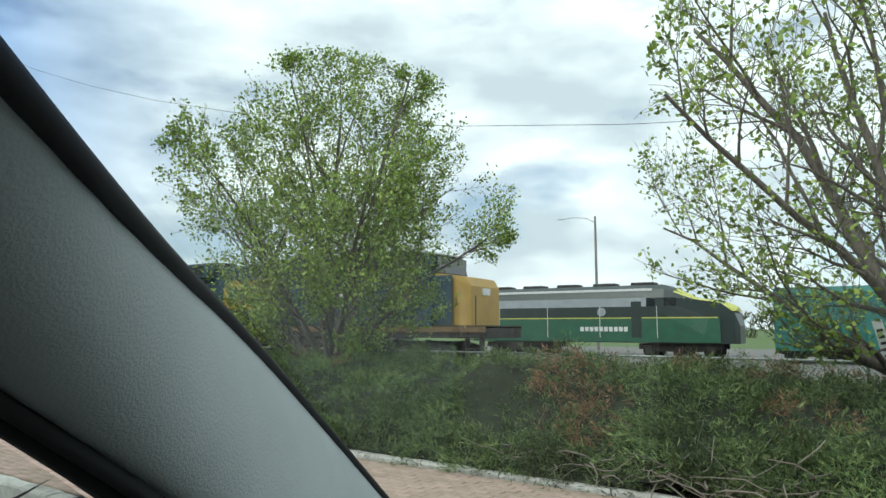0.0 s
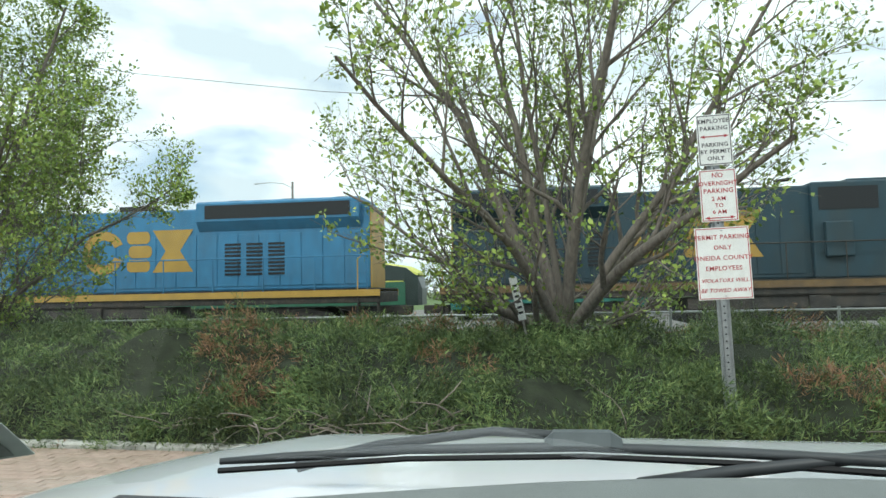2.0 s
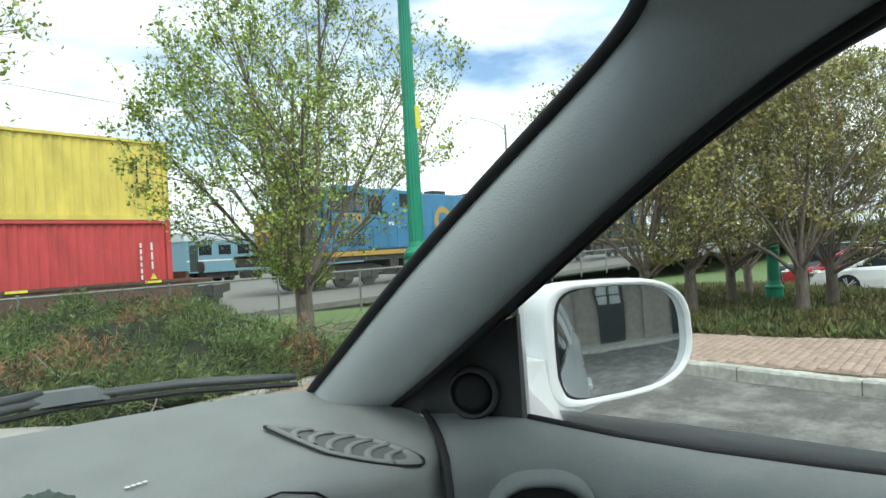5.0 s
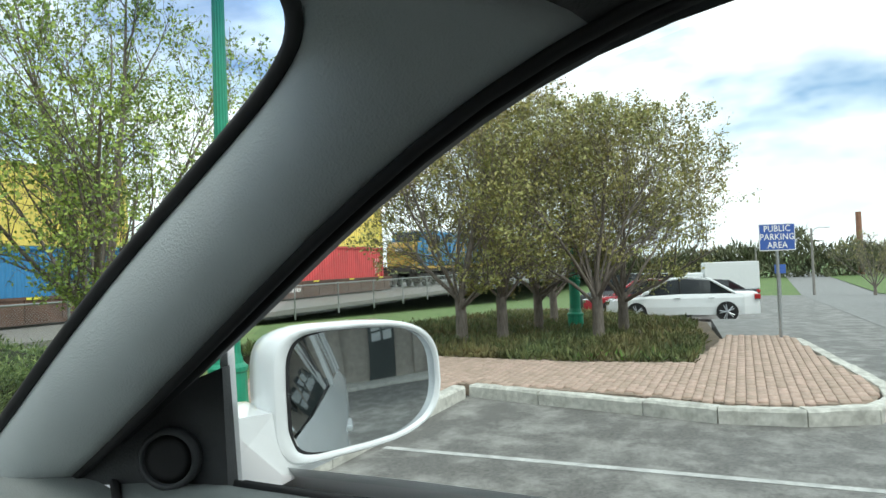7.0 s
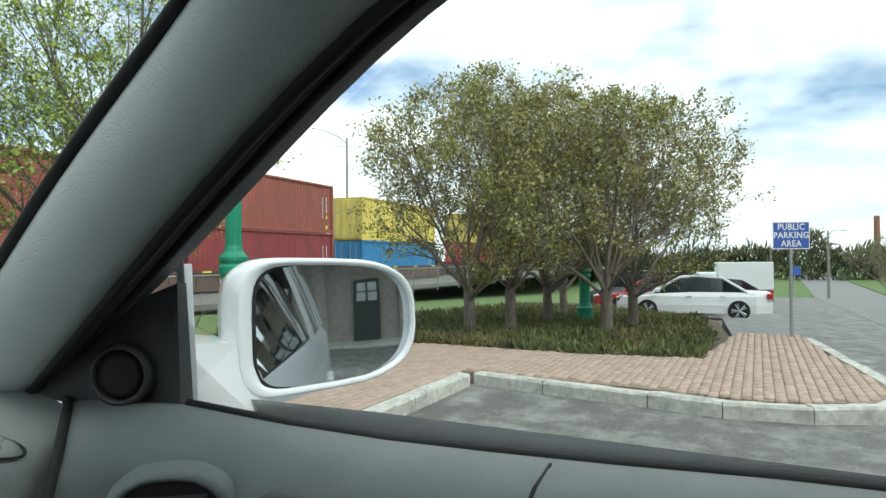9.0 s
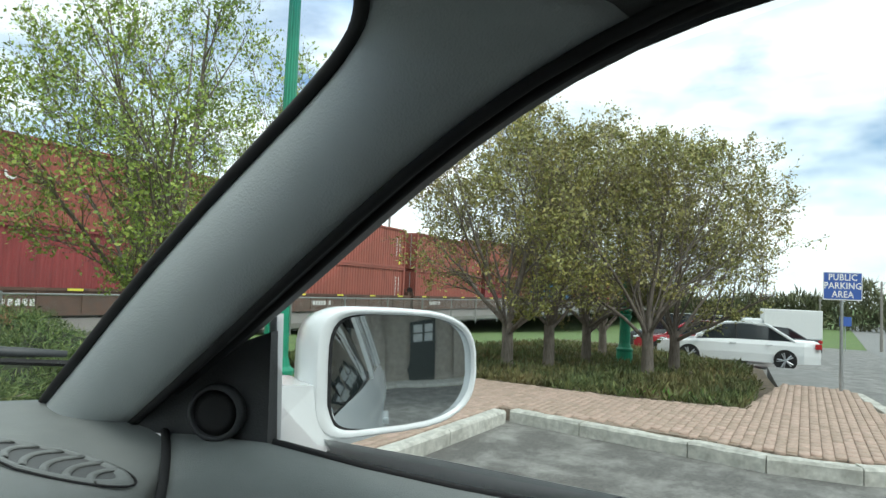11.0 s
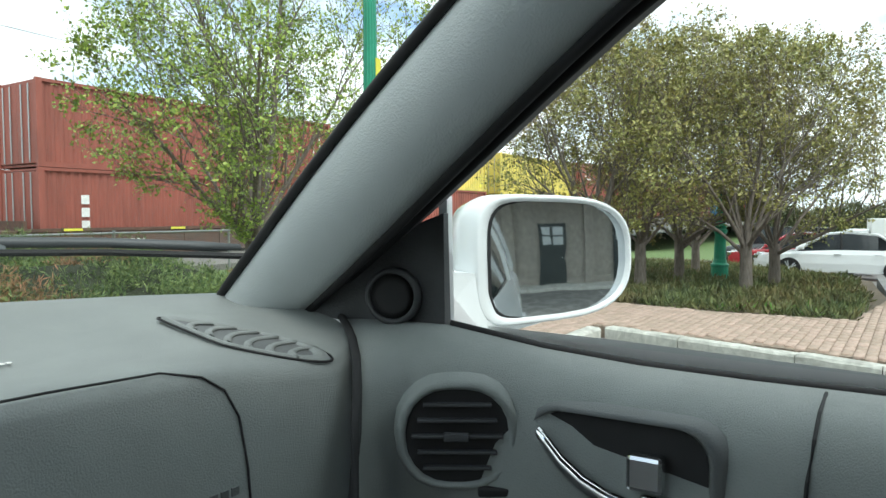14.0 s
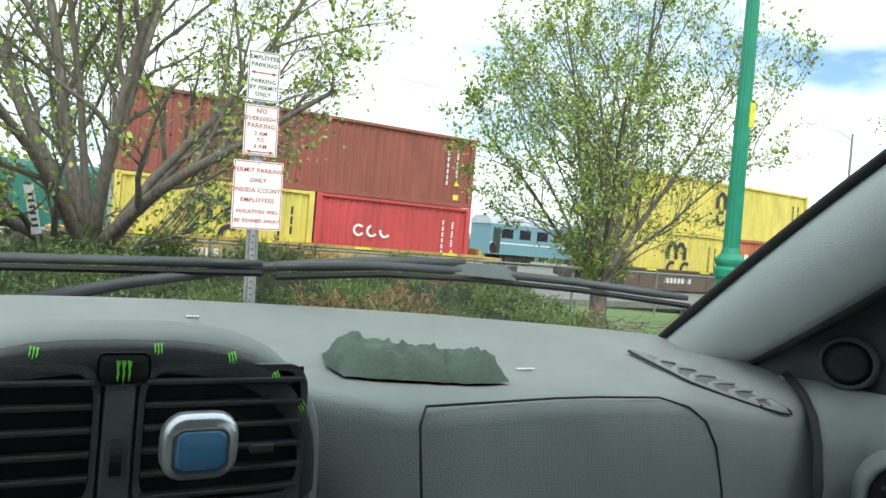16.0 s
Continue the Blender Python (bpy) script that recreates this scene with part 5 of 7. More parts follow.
def streamlined_loco(s, d):
    """A standing cab unit in green with a yellow nose."""
    L = 16.5
    t = thing("streamlined_locomotive", Matrix.Rotation(TRACK, 4, "Z") @ pose(s, d, -0.1), "green and black streamlined locomotive with yellow nose, standing", "locomotive")
    rings = []
    for x, k, top in ((-L / 2, 1, 4.3), (L / 2 - 4.2, 1, 4.3), (L / 2 - 3.9, 1, 4.25), (L / 2 - 2.4, 1, 3.4), (L / 2 - 0.9, 0.94, 3.15), (L / 2 - 0.2, 0.78, 2.6), (L / 2, 0.55, 1.9)):
        rings.append([(x, y * k, min(z, top) if z > 2 else z) for y, z in ((-1.5, 0.9), (-1.5, 3.5), (-1.3, 4.0), (-0.7, 4.3), (0.7, 4.3), (1.3, 4.0), (1.5, 3.5), (1.5, 0.9))])
    part("body", loft(bmesh.new(), rings), M["unit_dark"], t)
    part("green_band", bx(-L / 2, L / 2 - 0.9, -1.515, -1.502, 0.95, 2.3), M["unit_green"], t, "green lower side")
    part("stripe", bx(-L / 2, L / 2 - 1.0, -1.52, -1.503, 2.31, 2.37), M["unit_yellow"], t)
    part("side_band", bx(-L / 2, L / 2 - 4.6, -1.518, -1.503, 3.0, 3.5), M["coach_silver"], t, "silver grille band")
    part("roof_band", bx(-L / 2, L / 2 - 4.6, -1.36, -1.2, 3.92, 4.06), M["mark_white"], t)
    bm = bmesh.new()
    loft(bm, [[(x, y * 0.97, z) for y, z in ((-1.42 * k, 2.7), (-1.2 * k, 3.1 + a), (0, 3.3 + a), (1.2 * k, 3.1 + a), (1.42 * k, 2.7))] for x, k, a in ((L / 2 - 3.4, 1.06, 0.75), (L / 2 - 2.3, 1.06, 0.2), (L / 2 - 0.8, 0.97, -0.05), (L / 2 - 0.15, 0.78, -0.35))])
    part("nose_top", bm, M["unit_yellow"], t, "yellow nose top")
    for x0, x1 in ((L / 2 - 4.9, L / 2 - 4.4), (L / 2 - 3.9, L / 2 - 3.2)):
        part("window", bx(x0, x1, -1.53, -1.505, 3.0, 3.5, 0.004), M["glass_dark"], t)
    part("door", bx(L / 2 - 5.8, L / 2 - 5.2, -1.53, -1.505, 1.2, 3.3, 0.006), M["unit_dark"], t)
    part("porthole", cyl(bmesh.new(), (L / 2 - 7.6, -1.53, 2.7), (L / 2 - 7.6, -1.5, 2.7), 0.26, seg=18), M["coach_silver"], t)
    bm = bmesh.new()
    for k in range(10):
        box(bm, -0.7 + k * 0.3, -0.48 + k * 0.3, -1.53, -1.516, 1.55, 1.82)
    part("lettering_bars", bm, M["mark_white"], t)
    for k in range(5):
        part("roof_gear", bx(-L / 2 + 0.8 + 2.4 * k, -L / 2 + 2.2 + 2.4 * k, -0.5, 0.5, 4.3, 4.48, 0.05), M["under"], t)
    for k in range(4):
        part("grab_rail", cyl(bmesh.new(), (-L / 2 + 2.0 + 3.4 * k, -1.55, 1.2), (-L / 2 + 2.0 + 3.4 * k, -1.55, 3.0), 0.02, seg=6), M["mark_white"], t)
    for sx in (-1, 1):
        bogie(t, sx * (L / 2 - 3.2), 3, 1.7, 0.46, 0.9)
    return t


streamlined_loco(-14.5, 41.0)


def shed(s, d, L, h):
    t = thing("baggage_car", Matrix.Rotation(TRACK, 4, "Z") @ pose(s, d, -0.1), "plain teal green baggage car standing in the yard", "railway wagon")
    bm = bmesh.new()
    loft(bm, [[(x, y, z) for y, z in ((-1.5, 0.7), (-1.5, h - 0.3), (-1.0, h), (1.0, h), (1.5, h - 0.3), (1.5, 0.7))] for x in (-L / 2, L / 2)])
    part("body", bm, M["shed_teal"], t)
    for k in range(7):
        x = -L / 2 + 0.5 + k * (L - 1) / 6
        part("rib", bx(x - 0.04, x + 0.04, -1.53, -1.502, 0.75, h - 0.35), M["shed_teal"], t)
    bm = bmesh.new()
    for j in range(10):
        box(bm, L / 2 - 2.2, L / 2 - 0.6, -1.54, -1.503, 1.0 + j * 0.15, 1.09 + j * 0.15)
    part("louvre", bm, M["unit_green"], t)
    for sx in (-1, 1):
        bogie(t, sx * (L / 2 - 1.6), 2, 1.8, 0.42, 0.7)
    return t


shed(1.2, 37.4, 10.5, 3.7)


def coach(s, d, L, side, roof, label):
    t = thing("passenger_coach", Matrix.Rotation(TRACK, 4, "Z") @ pose(s, d, -0.1), label, "passenger coach", "standing coaches")
    bm = bmesh.new()
    loft(bm, [[(x, y, z) for y, z in ((-1.5, 0.9), (-1.5, 3.3), (1.5, 3.3), (1.5, 0.9))] for x in (-L / 2, L / 2)])
    part("body", bm, side, t)
    bm = bmesh.new()
    loft(bm, [[(x, y, z) for y, z in ((-1.53, 3.28), (-1.4, 3.65), (-0.8, 3.95), (0.8, 3.95), (1.4, 3.65), (1.53, 3.28))] for x in (-L / 2 - 0.1, L / 2 + 0.1)])
    part("roof", bm, roof, t)
    n = int(L / 1.8)
    for k in range(n):
        x = -L / 2 + 1.6 + k * (L - 3.2) / (n - 1)
        w = part("window", bx(x - 0.55, x + 0.55, -1.515, -1.502, 2.2, 2.95, 0.004), M["glass_dark"], t)
    part("stripe", bx(-L / 2, L / 2, -1.51, -1.502, 1.75, 1.85), M["mark_white"], t)
    bm = bmesh.new()
    for k in range(14):
        box(bm, -2.6 + k * 0.38, -2.35 + k * 0.38, -1.516, -1.503, 3.02, 3.2)
    part("lettering_bars", bm, M["mark_white"], t)
    for sx in (-1, 1):
        part("door", bx(sx * (L / 2 - 0.6) - 0.35, sx * (L / 2 - 0.6) + 0.35, -1.52, -1.503, 1.0, 3.0), M["unit_dark"], t)
        bogie(t, sx * (L / 2 - 3), 2, 2.2, 0.46, 0.85)
    return t


coach(41.5, 46.0, 24, M["coach_blue"], M["coach_silver"], "pale blue and silver coach standing at the platform")
coach(67.5, 46.0, 24, M["coach_silver"], M["coach_silver"], "silver coach standing at the platform")
# lowered black coach body, put in place of a steam locomotive and tender
tender = coach(15.2, 40.0, 8.0, M["unit_dark"], M["unit_dark"], "black coach shape standing in for a steam locomotive, with white lettering bars")
tender.matrix_world = tender.matrix_world @ Matrix.Diagonal((1, 1, 0.72, 1))
coach(-40, 38.5, 24, M["unit_dark"], M["coach_silver"], "dark green coach standing in the yard")


# ---------------------------------------------------------------- the parked car we sit in
CAR = pose(0.63, 0, 0)
car = thing("car", CAR, "white parked car with grey plastic interior, seen from inside", "car")


# dashboard: a broad soft shelf that rolls over into the glovebox face
def table(x, xs, vs):
    return float(np.interp(x, xs, vs))


def edge_y(x):
    return table(x, (-1.0, -0.6, -0.38, -0.15, 0, 0.15, 0.3, 0.44, 0.55, 0.63, 0.68), (0.62, 0.74, 0.785, 0.815, 0.837, 0.858, 0.871, 0.871, 0.854, 0.814, 0.74))


def edge_z(x):
    return table(x, (-0.9, -0.6, -0.38, -0.15, 0, 0.15, 0.3, 0.44, 0.55, 0.63), (1.37, 1.38, 1.39, 1.402, 1.401, 1.396, 1.39, 1.383, 1.379, 1.377))


def lip_y(x):
    return table(x, (-0.9, -0.2, 0.075, 0.095, 0.15, 0.30, 0.42, 0.50, 0.57, 0.64), (0.58, 0.62, 0.62, 0.56, 0.54, 0.575, 0.590, 0.575, 0.565, 0.60))


def lip_z(x):
    return table(x, (-0.9, 0.15, 0.33, 0.45, 0.57, 0.64), (1.37, 1.366, 1.358, 1.350, 1.336, 1.342))


def dash_z(x, y):
    """Height of the dashboard's top over a place."""
    w = (y - lip_y(x)) / (edge_y(x) - lip_y(x))
    m = table(x, (-0.9, 0.0, 0.1, 0.25, 0.40, 0.50, 0.56, 0.66), (1.374, 1.378, 1.362, 1.346, 1.347, 1.370, 1.364, 1.366))
    return table(w, (0, 0.25, 0.5, 0.75, 1.0), (lip_z(x), (lip_z(x) + m) / 2 - 0.001, m, (m + edge_z(x)) / 2 - 0.003, edge_z(x)))


FACE = ((-0.055, -0.42), (-0.044, -0.2), (-0.034, -0.12), (-0.022, -0.062), (-0.012, -0.032), (-0.006, -0.013), (-0.002, -0.004))


def face_pt(x, z):
    """A place on the dashboard's front face, or on its top where the face ends."""
    if z > lip_z(x) - 0.004:
        return Vector((x, lip_y(x) + 0.003, dash_z(x, lip_y(x) + 0.003) + 0.001))
    return Vector((x, lip_y(x) + table(z - lip_z(x), [b for a, b in FACE], [a for a, b in FACE]) - 0.001, z))


xs = [-0.98, -0.85, -0.7, -0.55, -0.42, -0.3, -0.2, -0.1, -0.04, 0.02, 0.08, 0.14, 0.2, 0.26, 0.32, 0.38, 0.43, 0.48, 0.52, 0.56, 0.6, 0.63, 0.66]
rows = []
for dy, dz in FACE:
    rows.append([(x, lip_y(x) + dy, lip_z(x) + dz) for x in xs])
for w in (0.04, 0.12, 0.25, 0.4, 0.5, 0.62, 0.75, 0.88, 0.96, 1.0):
    rows.append([(x, lip_y(x) + (edge_y(x) - lip_y(x)) * w, dash_z(x, lip_y(x) + (edge_y(x) - lip_y(x)) * w)) for x in xs])
for dy, dz in ((0.02, -0.004), (0.06, -0.03), (0.12, -0.09)):
    rows.append([(x, edge_y(x) + dy, edge_z(x) + dz) for x in xs])
part("dashboard", sheet(bmesh.new(), rows), M["dash"], car, "grey grained plastic dashboard", smooth=True)

# glovebox lid: a swelling panel inside a thin dark seam
SEAM = [(0.146, 0.495, 1.20), (0.148, 0.520, 1.30), (0.149, 0.532, 1.338), (0.150, 0.540, 1.357), (0.158, 0.546, 1.3655), (0.172, 0.551, 1.368), (0.20, 0.559, 1.367), (0.242, 0.571, 1.364), (0.289, 0.582, 1.3605), (0.337, 0.591, 1.3575), (0.38, 0.596, 1.355), (0.417, 0.596, 1.352), (0.445, 0.590, 1.346), (0.460, 0.580, 1.334), (0.467, 0.566, 1.313), (0.466, 0.545, 1.275), (0.462, 0.525, 1.20)]
part("glovebox_seam", tube(bmesh.new(), [face_pt(x, z) for x, y, z in SEAM], 0.0010, 6), M["rubber"], car, smooth=True)
bars = bmesh.new()
for k in range(5):
    box(bars, 0.40 + k * 0.009, 0.406 + k * 0.009, 0.536, 0.5375, 1.268, 1.274)
part("airbag_mark", bars, M["dash_dark"], car)


# defroster vent in the right-hand corner: a leaf-shaped bezel with slanted vanes
def settle(p, dz):
    return Vector((p[0], p[1], dash_z(p[0], p[1]) + dz))


vent_c, vent_a, vent_b = Vector((0.535, 0.648, 0)), Vector((-0.034, 0.078, 0)), Vector((0.030, 0.012, 0))


def leaf_ring(s, dz):
    out = []
    for i in range(32):
        a = 2 * math.pi * i / 32
        ca, sa = math.cos(a), math.sin(a)
        taper = 1.0 - 0.62 * max(0, ca)
        out.append(settle(vent_c + vent_a * ca * s + vent_b * sa * taper * s, dz + 0.002))
    return out


vent = part("side_vent", loft(bmesh.new(), [leaf_ring(1.0, -0.004), leaf_ring(0.97, 0.0015), leaf_ring(0.90, 0.002), leaf_ring(0.82, 0.001), leaf_ring(0.78, -0.004)], caps=False), M["dash"], car, "leaf-shaped defroster vent", smooth=True)
part("bezel_seam", tube(bmesh.new(), leaf_ring(1.02, -0.0008) + leaf_ring(1.02, -0.0008)[:1], 0.0012, 5), M["rubber"], vent)
bm = bmesh.new()
bm.faces.new([bm.verts.new(p) for p in leaf_ring(0.80, -0.0004)])
part("vent_floor", bm, M["dash_dark"], vent)
for k in range(6):
    f = -0.62 + k * 0.24
    c = vent_c + vent_a * f
    wdt = (1.0 - 0.62 * max(0, f)) * math.sqrt(max(0.1, 1 - f * f)) * 0.80
    pts = [c + vent_b * g * wdt + vent_a * (0.12 * (1 - g * g)) for g in (-1 + 2 * j / 6 for j in range(7))]
    part("vane", sheet(bmesh.new(), [[settle(p, -0.001) for p in pts], [settle(p + vent_a * -0.10, 0.0045) for p in pts], [settle(p + vent_a * -0.15, 0.0035) for p in pts]], 0.0015), M["dash"], vent, smooth=True)

# centre pod: arched hood, two vents with slats, buttons
pod_x0, pod_x1 = -0.27, 0.105
bm = bmesh.new()
rings = []
for y, s, dz in ((0.455, 1.0, 0.0), (0.46, 1.05, 0.006), (0.48, 1.08, 0.010), (0.56, 1.12, 0.008), (0.66, 1.2, -0.012), (0.76, 1.28, -0.06)):
    ring = []
    for i in range(25):
        a = math.pi * i / 24
        cx, hw = (pod_x0 + pod_x1) / 2, (pod_x1 - pod_x0) / 2
        ca = math.copysign(abs(math.cos(a)) ** 0.7, math.cos(a))
        ring.append((cx + hw * s * ca, y, 1.30 + dz + 0.105 * math.sin(a) ** 0.75))
    ring = [(ring[0][0], y, 1.0)] + ring + [(ring[-1][0], y, 1.0)]
    rings.append(ring)
pod = part("centre_pod", loft(bm, rings, closed=False), M["dash"], car, "grey arched centre console", smooth=True)
bm = bmesh.new()
cx, hw = (pod_x0 + pod_x1) / 2, (pod_x1 - pod_x0) / 2
out = [(cx + hw * 1.0 * math.copysign(abs(math.cos(math.pi * i / 24)) ** 0.7, math.cos(math.pi * i / 24)), 0.456, 1.30 + 0.105 * math.sin(math.pi * i / 24) ** 0.75) for i in range(25)]
bm.faces.new([bm.verts.new(p) for p in [(out[0][0], 0.456, 1.0)] + out + [(out[-1][0], 0.456, 1.0)]])
part("fascia", bm, M["dash"], pod, "dark fascia")
# black glossy band over the arch
rings = []
for y, s, dz in ((0.448, 0.93, -0.008), (0.446, 1.0, 0.001), (0.455, 1.02, 0.004), (0.462, 1.0, 0.002)):
    rings.append([(cx + hw * s * math.copysign(abs(math.cos(a)) ** 0.7, math.cos(a)), y, 1.30 + dz + 0.105 * s * math.sin(a) ** 0.75) for a in (math.pi * i / 24 for i in range(25))])
part("arch_band", loft(bmesh.new(), rings, closed=False), M["black_plastic"], pod, "black band round the vents", smooth=True)
for k, (xa, xb) in enumerate(((-0.258, -0.10), (-0.068, 0.092))):
    ring_o = rounded((xa + xb) / 2, 1.345, xb - xa, 0.10, 0.02)
    v = part("vent_frame", loft(bmesh.new(), [[(x, 0.452, z) for x, z in ring_o], [(x, 0.446, z) for x, z in ring_o], [((xa + xb) / 2 + (x - (xa + xb) / 2) * 0.93, 0.448, 1.345 + (z - 1.345) * 0.9) for x, z in ring_o], [((xa + xb) / 2 + (x - (xa + xb) / 2) * 0.93, 0.455, 1.345 + (z - 1.345) * 0.9) for x, z in ring_o]], caps=False), M["dash_dark"], pod)
    # flat near-black plate, its colour standing for the shade in the duct
    part("duct_shade", bx(xa + 0.004, xb - 0.004, 0.453, 0.4545, 1.298, 1.392), M["rubber"], pod)
    for j in range(6):
        z = 1.306 + j * 0.0155
        part("slat", bx(xa + 0.006, xb - 0.006, 0.4405, 0.4525, z - 0.0012, z + 0.0022, 0.0008, m=None), M["black_plastic"], pod)
part("vent_pillar", bx(-0.097, -0.071, 0.443, 0.4535, 1.28, 1.385, 0.003), M["dash_dark"], pod)
part("thumb_wheel", cyl(bmesh.new(), (-0.089, 0.443, 1.335), (-0.079, 0.443, 1.335), 0.012, seg=16), M["rubber"], pod)
part("slat_tab", bx(0.035, 0.058, 0.432, 0.442, 1.334, 1.340, 0.001), M["black_plastic"], pod)
cap = part("badge_plate", bx(-0.105, -0.06, 0.440, 0.447, 1.383, 1.404, 0.006), M["rubber"], pod)


def claw(parent, x, y, z, s, turn=0.0, tilt=0.0):
    """Three ragged green strokes."""
    bm = bmesh.new()
    for i in (-1, 0, 1):
        pts = [(-0.11, 0.5), (0.12, 0.46), (0.05, 0.1), (0.10, 0.05), (0.02, -0.5 + 0.12 * abs(i)), (-0.05, -0.1), (-0.02, 0.0)]
        bm.faces.new([bm.verts.new((i * 0.28 + px, 0, pz)) for px, pz in pts])
    bmesh.ops.transform(bm, matrix=pose(x, y, z, tilt, turn, 0) @ Matrix.Scale(s, 4), verts=bm.verts[:])
    return part("sticker", bm, M["sticker_green"], parent, "green three-stroke sticker")


claw(pod, -0.083, 0.4385, 1.391, 0.017)
for i in (4, 6.5, 9, 11.5, 14, 16.5, 19):
    a = math.pi * i / 24
    claw(pod, cx + hw * 1.0 * math.copysign(abs(math.cos(a)) ** 0.7, math.cos(a)), 0.444, 1.301 + 0.105 * math.sin(a) ** 0.75, 0.010, (12 - i) * -4.0, -40)
for xa, xb, st in ((-0.055, -0.012, True), (0.0, 0.043, False)):
    b = part("button", bx(xa + 0.022, xb + 0.022, 0.446, 0.457, 1.243, 1.272, 0.003), M["black_plastic"], pod)
    if st:
        claw(b, (xa + xb) / 2 + 0.022, 0.4452, 1.258, 0.018)
    else:
        bm = bmesh.new()
        box(bm, xa + 0.037, xb + 0.005, 0.4445, 0.4455, 1.253, 1.254), box(bm, xa + 0.037, xb + 0.005, 0.4445, 0.4455, 1.262, 1.263)
        for k in range(4):
            box(bm, xa + 0.037 + k * 0.0037, xa + 0.038 + k * 0.0037, 0.4445, 0.4455, 1.253, 1.263)
        part("symbol", bm, M["mark_white"], b)
lev = part("lever", bx(-0.06, 0.09, 0.44, 0.452, 1.218, 1.236, 0.005), M["rubber"], pod)
for x in (-0.03, 0.01, 0.05):
    claw(lev, x, 0.4392, 1.227, 0.015, 12 * (x > 0.03))

pod.matrix_local = pose(0.017, 0.257, 0.284) @ Matrix.Diagonal((0.57, 0.6, 0.8, 1))
part("lower_console", bx(-0.14, 0.075, 0.53, 0.60, 0.7, 1.25, 0.01), M["dash_dark"], car)

# windscreen: a raked pane between the two pillars, with rounded upper corners
R_EDGE = [(0.640, 0.850, 1.345), (0.629, 0.808, 1.379), (0.617, 0.732, 1.435), (0.601, 0.653, 1.491), (0.585, 0.574, 1.544), (0.573, 0.501, 1.592), (0.563, 0.436, 1.633), (0.554, 0.383, 1.666), (0.540, 0.342, 1.689), (0.514, 0.311, 1.702), (0.467, 0.284, 1.704), (0.389, 0.252, 1.703)]
R_INNER = [(0.660, 0.720, 1.345), (0.655, 0.696, 1.359), (0.625, 0.593, 1.419), (0.605, 0.494, 1.484), (0.593, 0.399, 1.551), (0.587, 0.308, 1.615), (0.588, 0.216, 1.671), (0.593, 0.118, 1.712), (0.598, 0.06, 1.726), (0.602, 0.008, 1.734), (0.607, -0.06, 1.742), (0.611, -0.122, 1.748)]
R_OUTER = [(0.682, 0.600, 1.43), (0.678, 0.557, 1.455), (0.669, 0.478, 1.507), (0.658, 0.399, 1.561), (0.645, 0.32, 1.612), (0.631, 0.241, 1.655), (0.617, 0.159, 1.687), (0.610, 0.071, 1.707), (0.610, -0.027, 1.717), (0.615, -0.143, 1.722), (0.62, -0.45, 1.725)]
L_EDGE = [(-1.054, 0.93, 1.299), (-1.035, 0.735, 1.465), (-0.972, 0.57, 1.571), (-0.881, 0.427, 1.635), (-0.774, 0.298, 1.672), (-0.664, 0.182, 1.701), (-0.565, 0.07, 1.738)]
L_INNER = [(-0.911, 0.641, 1.248), (-0.888, 0.57, 1.32), (-0.866, 0.501, 1.395), (-0.839, 0.412, 1.463), (-0.807, 0.308, 1.536), (-0.774, 0.193, 1.614), (-0.735, 0.066, 1.705)]
L_OUTER = [(-0.953, 0.625, 1.203), (-0.928, 0.56, 1.28), (-0.904, 0.49, 1.354), (-0.874, 0.408, 1.433), (-0.84, 0.313, 1.515), (-0.804, 0.201, 1.595), (-0.766, 0.068, 1.676)]


def eased(line):
    """The same line with its corners rounded twice over."""
    for _ in range(2):
        v = [Vector(p) for p in line]
        line = [v[0]] + [q for a, b in zip(v, v[1:]) for q in (a.lerp(b, 0.25), a.lerp(b, 0.75))] + [v[-1]]
    return line


R_EDGE, R_INNER, R_OUTER = eased(R_EDGE), eased(R_INNER), eased(R_OUTER)
L_EDGE, L_INNER, L_OUTER = eased(L_EDGE), eased(L_INNER), eased(L_OUTER)
FOOT, HEAD = Vector((-0.2, 1.16, 1.315)), Vector((-0.08, 0.27, 1.775))


def along(line, f):
    """A place a share f of the way along a line of points."""
    k = min(len(line) - 2, int(f * (len(line) - 1)))
    return Vector(line[k]).lerp(Vector(line[k + 1]), f * (len(line) - 1) - k)


def screen_pt(u, v):
    """u from -1 at one side to 1 at the other, v from 0 at the cowl to 1 at the roof."""
    side = along(R_EDGE if u > 0 else L_EDGE, v)
    k = abs(u)
    return FOOT.lerp(HEAD, v).lerp(side, k) + Vector((0, 0.7, 0.7)) * (0.10 * k * (1 - k) * (1 - 0.7 * v))


def pane(name, v0, v1, material):
    bm = bmesh.new()
    uv = bm.loops.layers.uv.new("rise")
    n, m = 24, 24
    vs = [[bm.verts.new(screen_pt(-1 + 2 * i / n, v0 + (v1 - v0) * j / m)) for i in range(n + 1)] for j in range(m + 1)]
    for j in range(m):
        for i in range(n):
            fc = bm.faces.new((vs[j][i], vs[j][i + 1], vs[j + 1][i + 1], vs[j + 1][i]))
            for lp, jj in zip(fc.loops, (j, j, j + 1, j + 1)):
                lp[uv].uv = (0.5, v0 + (v1 - v0) * jj / m)
            for lp, ii in zip(fc.loops, (i, i + 1, i + 1, i)):
                u = -1 + 2 * ii / n
                lp[uv].uv.y *= 0.6 + 0.4 * (abs(u) ** 5 if u < 0 else min(1.0, u / 0.5))
    ob = part(name, bm, material, car, smooth=True)
    ob.visible_shadow = False
    return ob


pane("windscreen", 0.0, 1.0, M["glass_band"])["label"] = "clear windscreen with a blue tinted shade band"

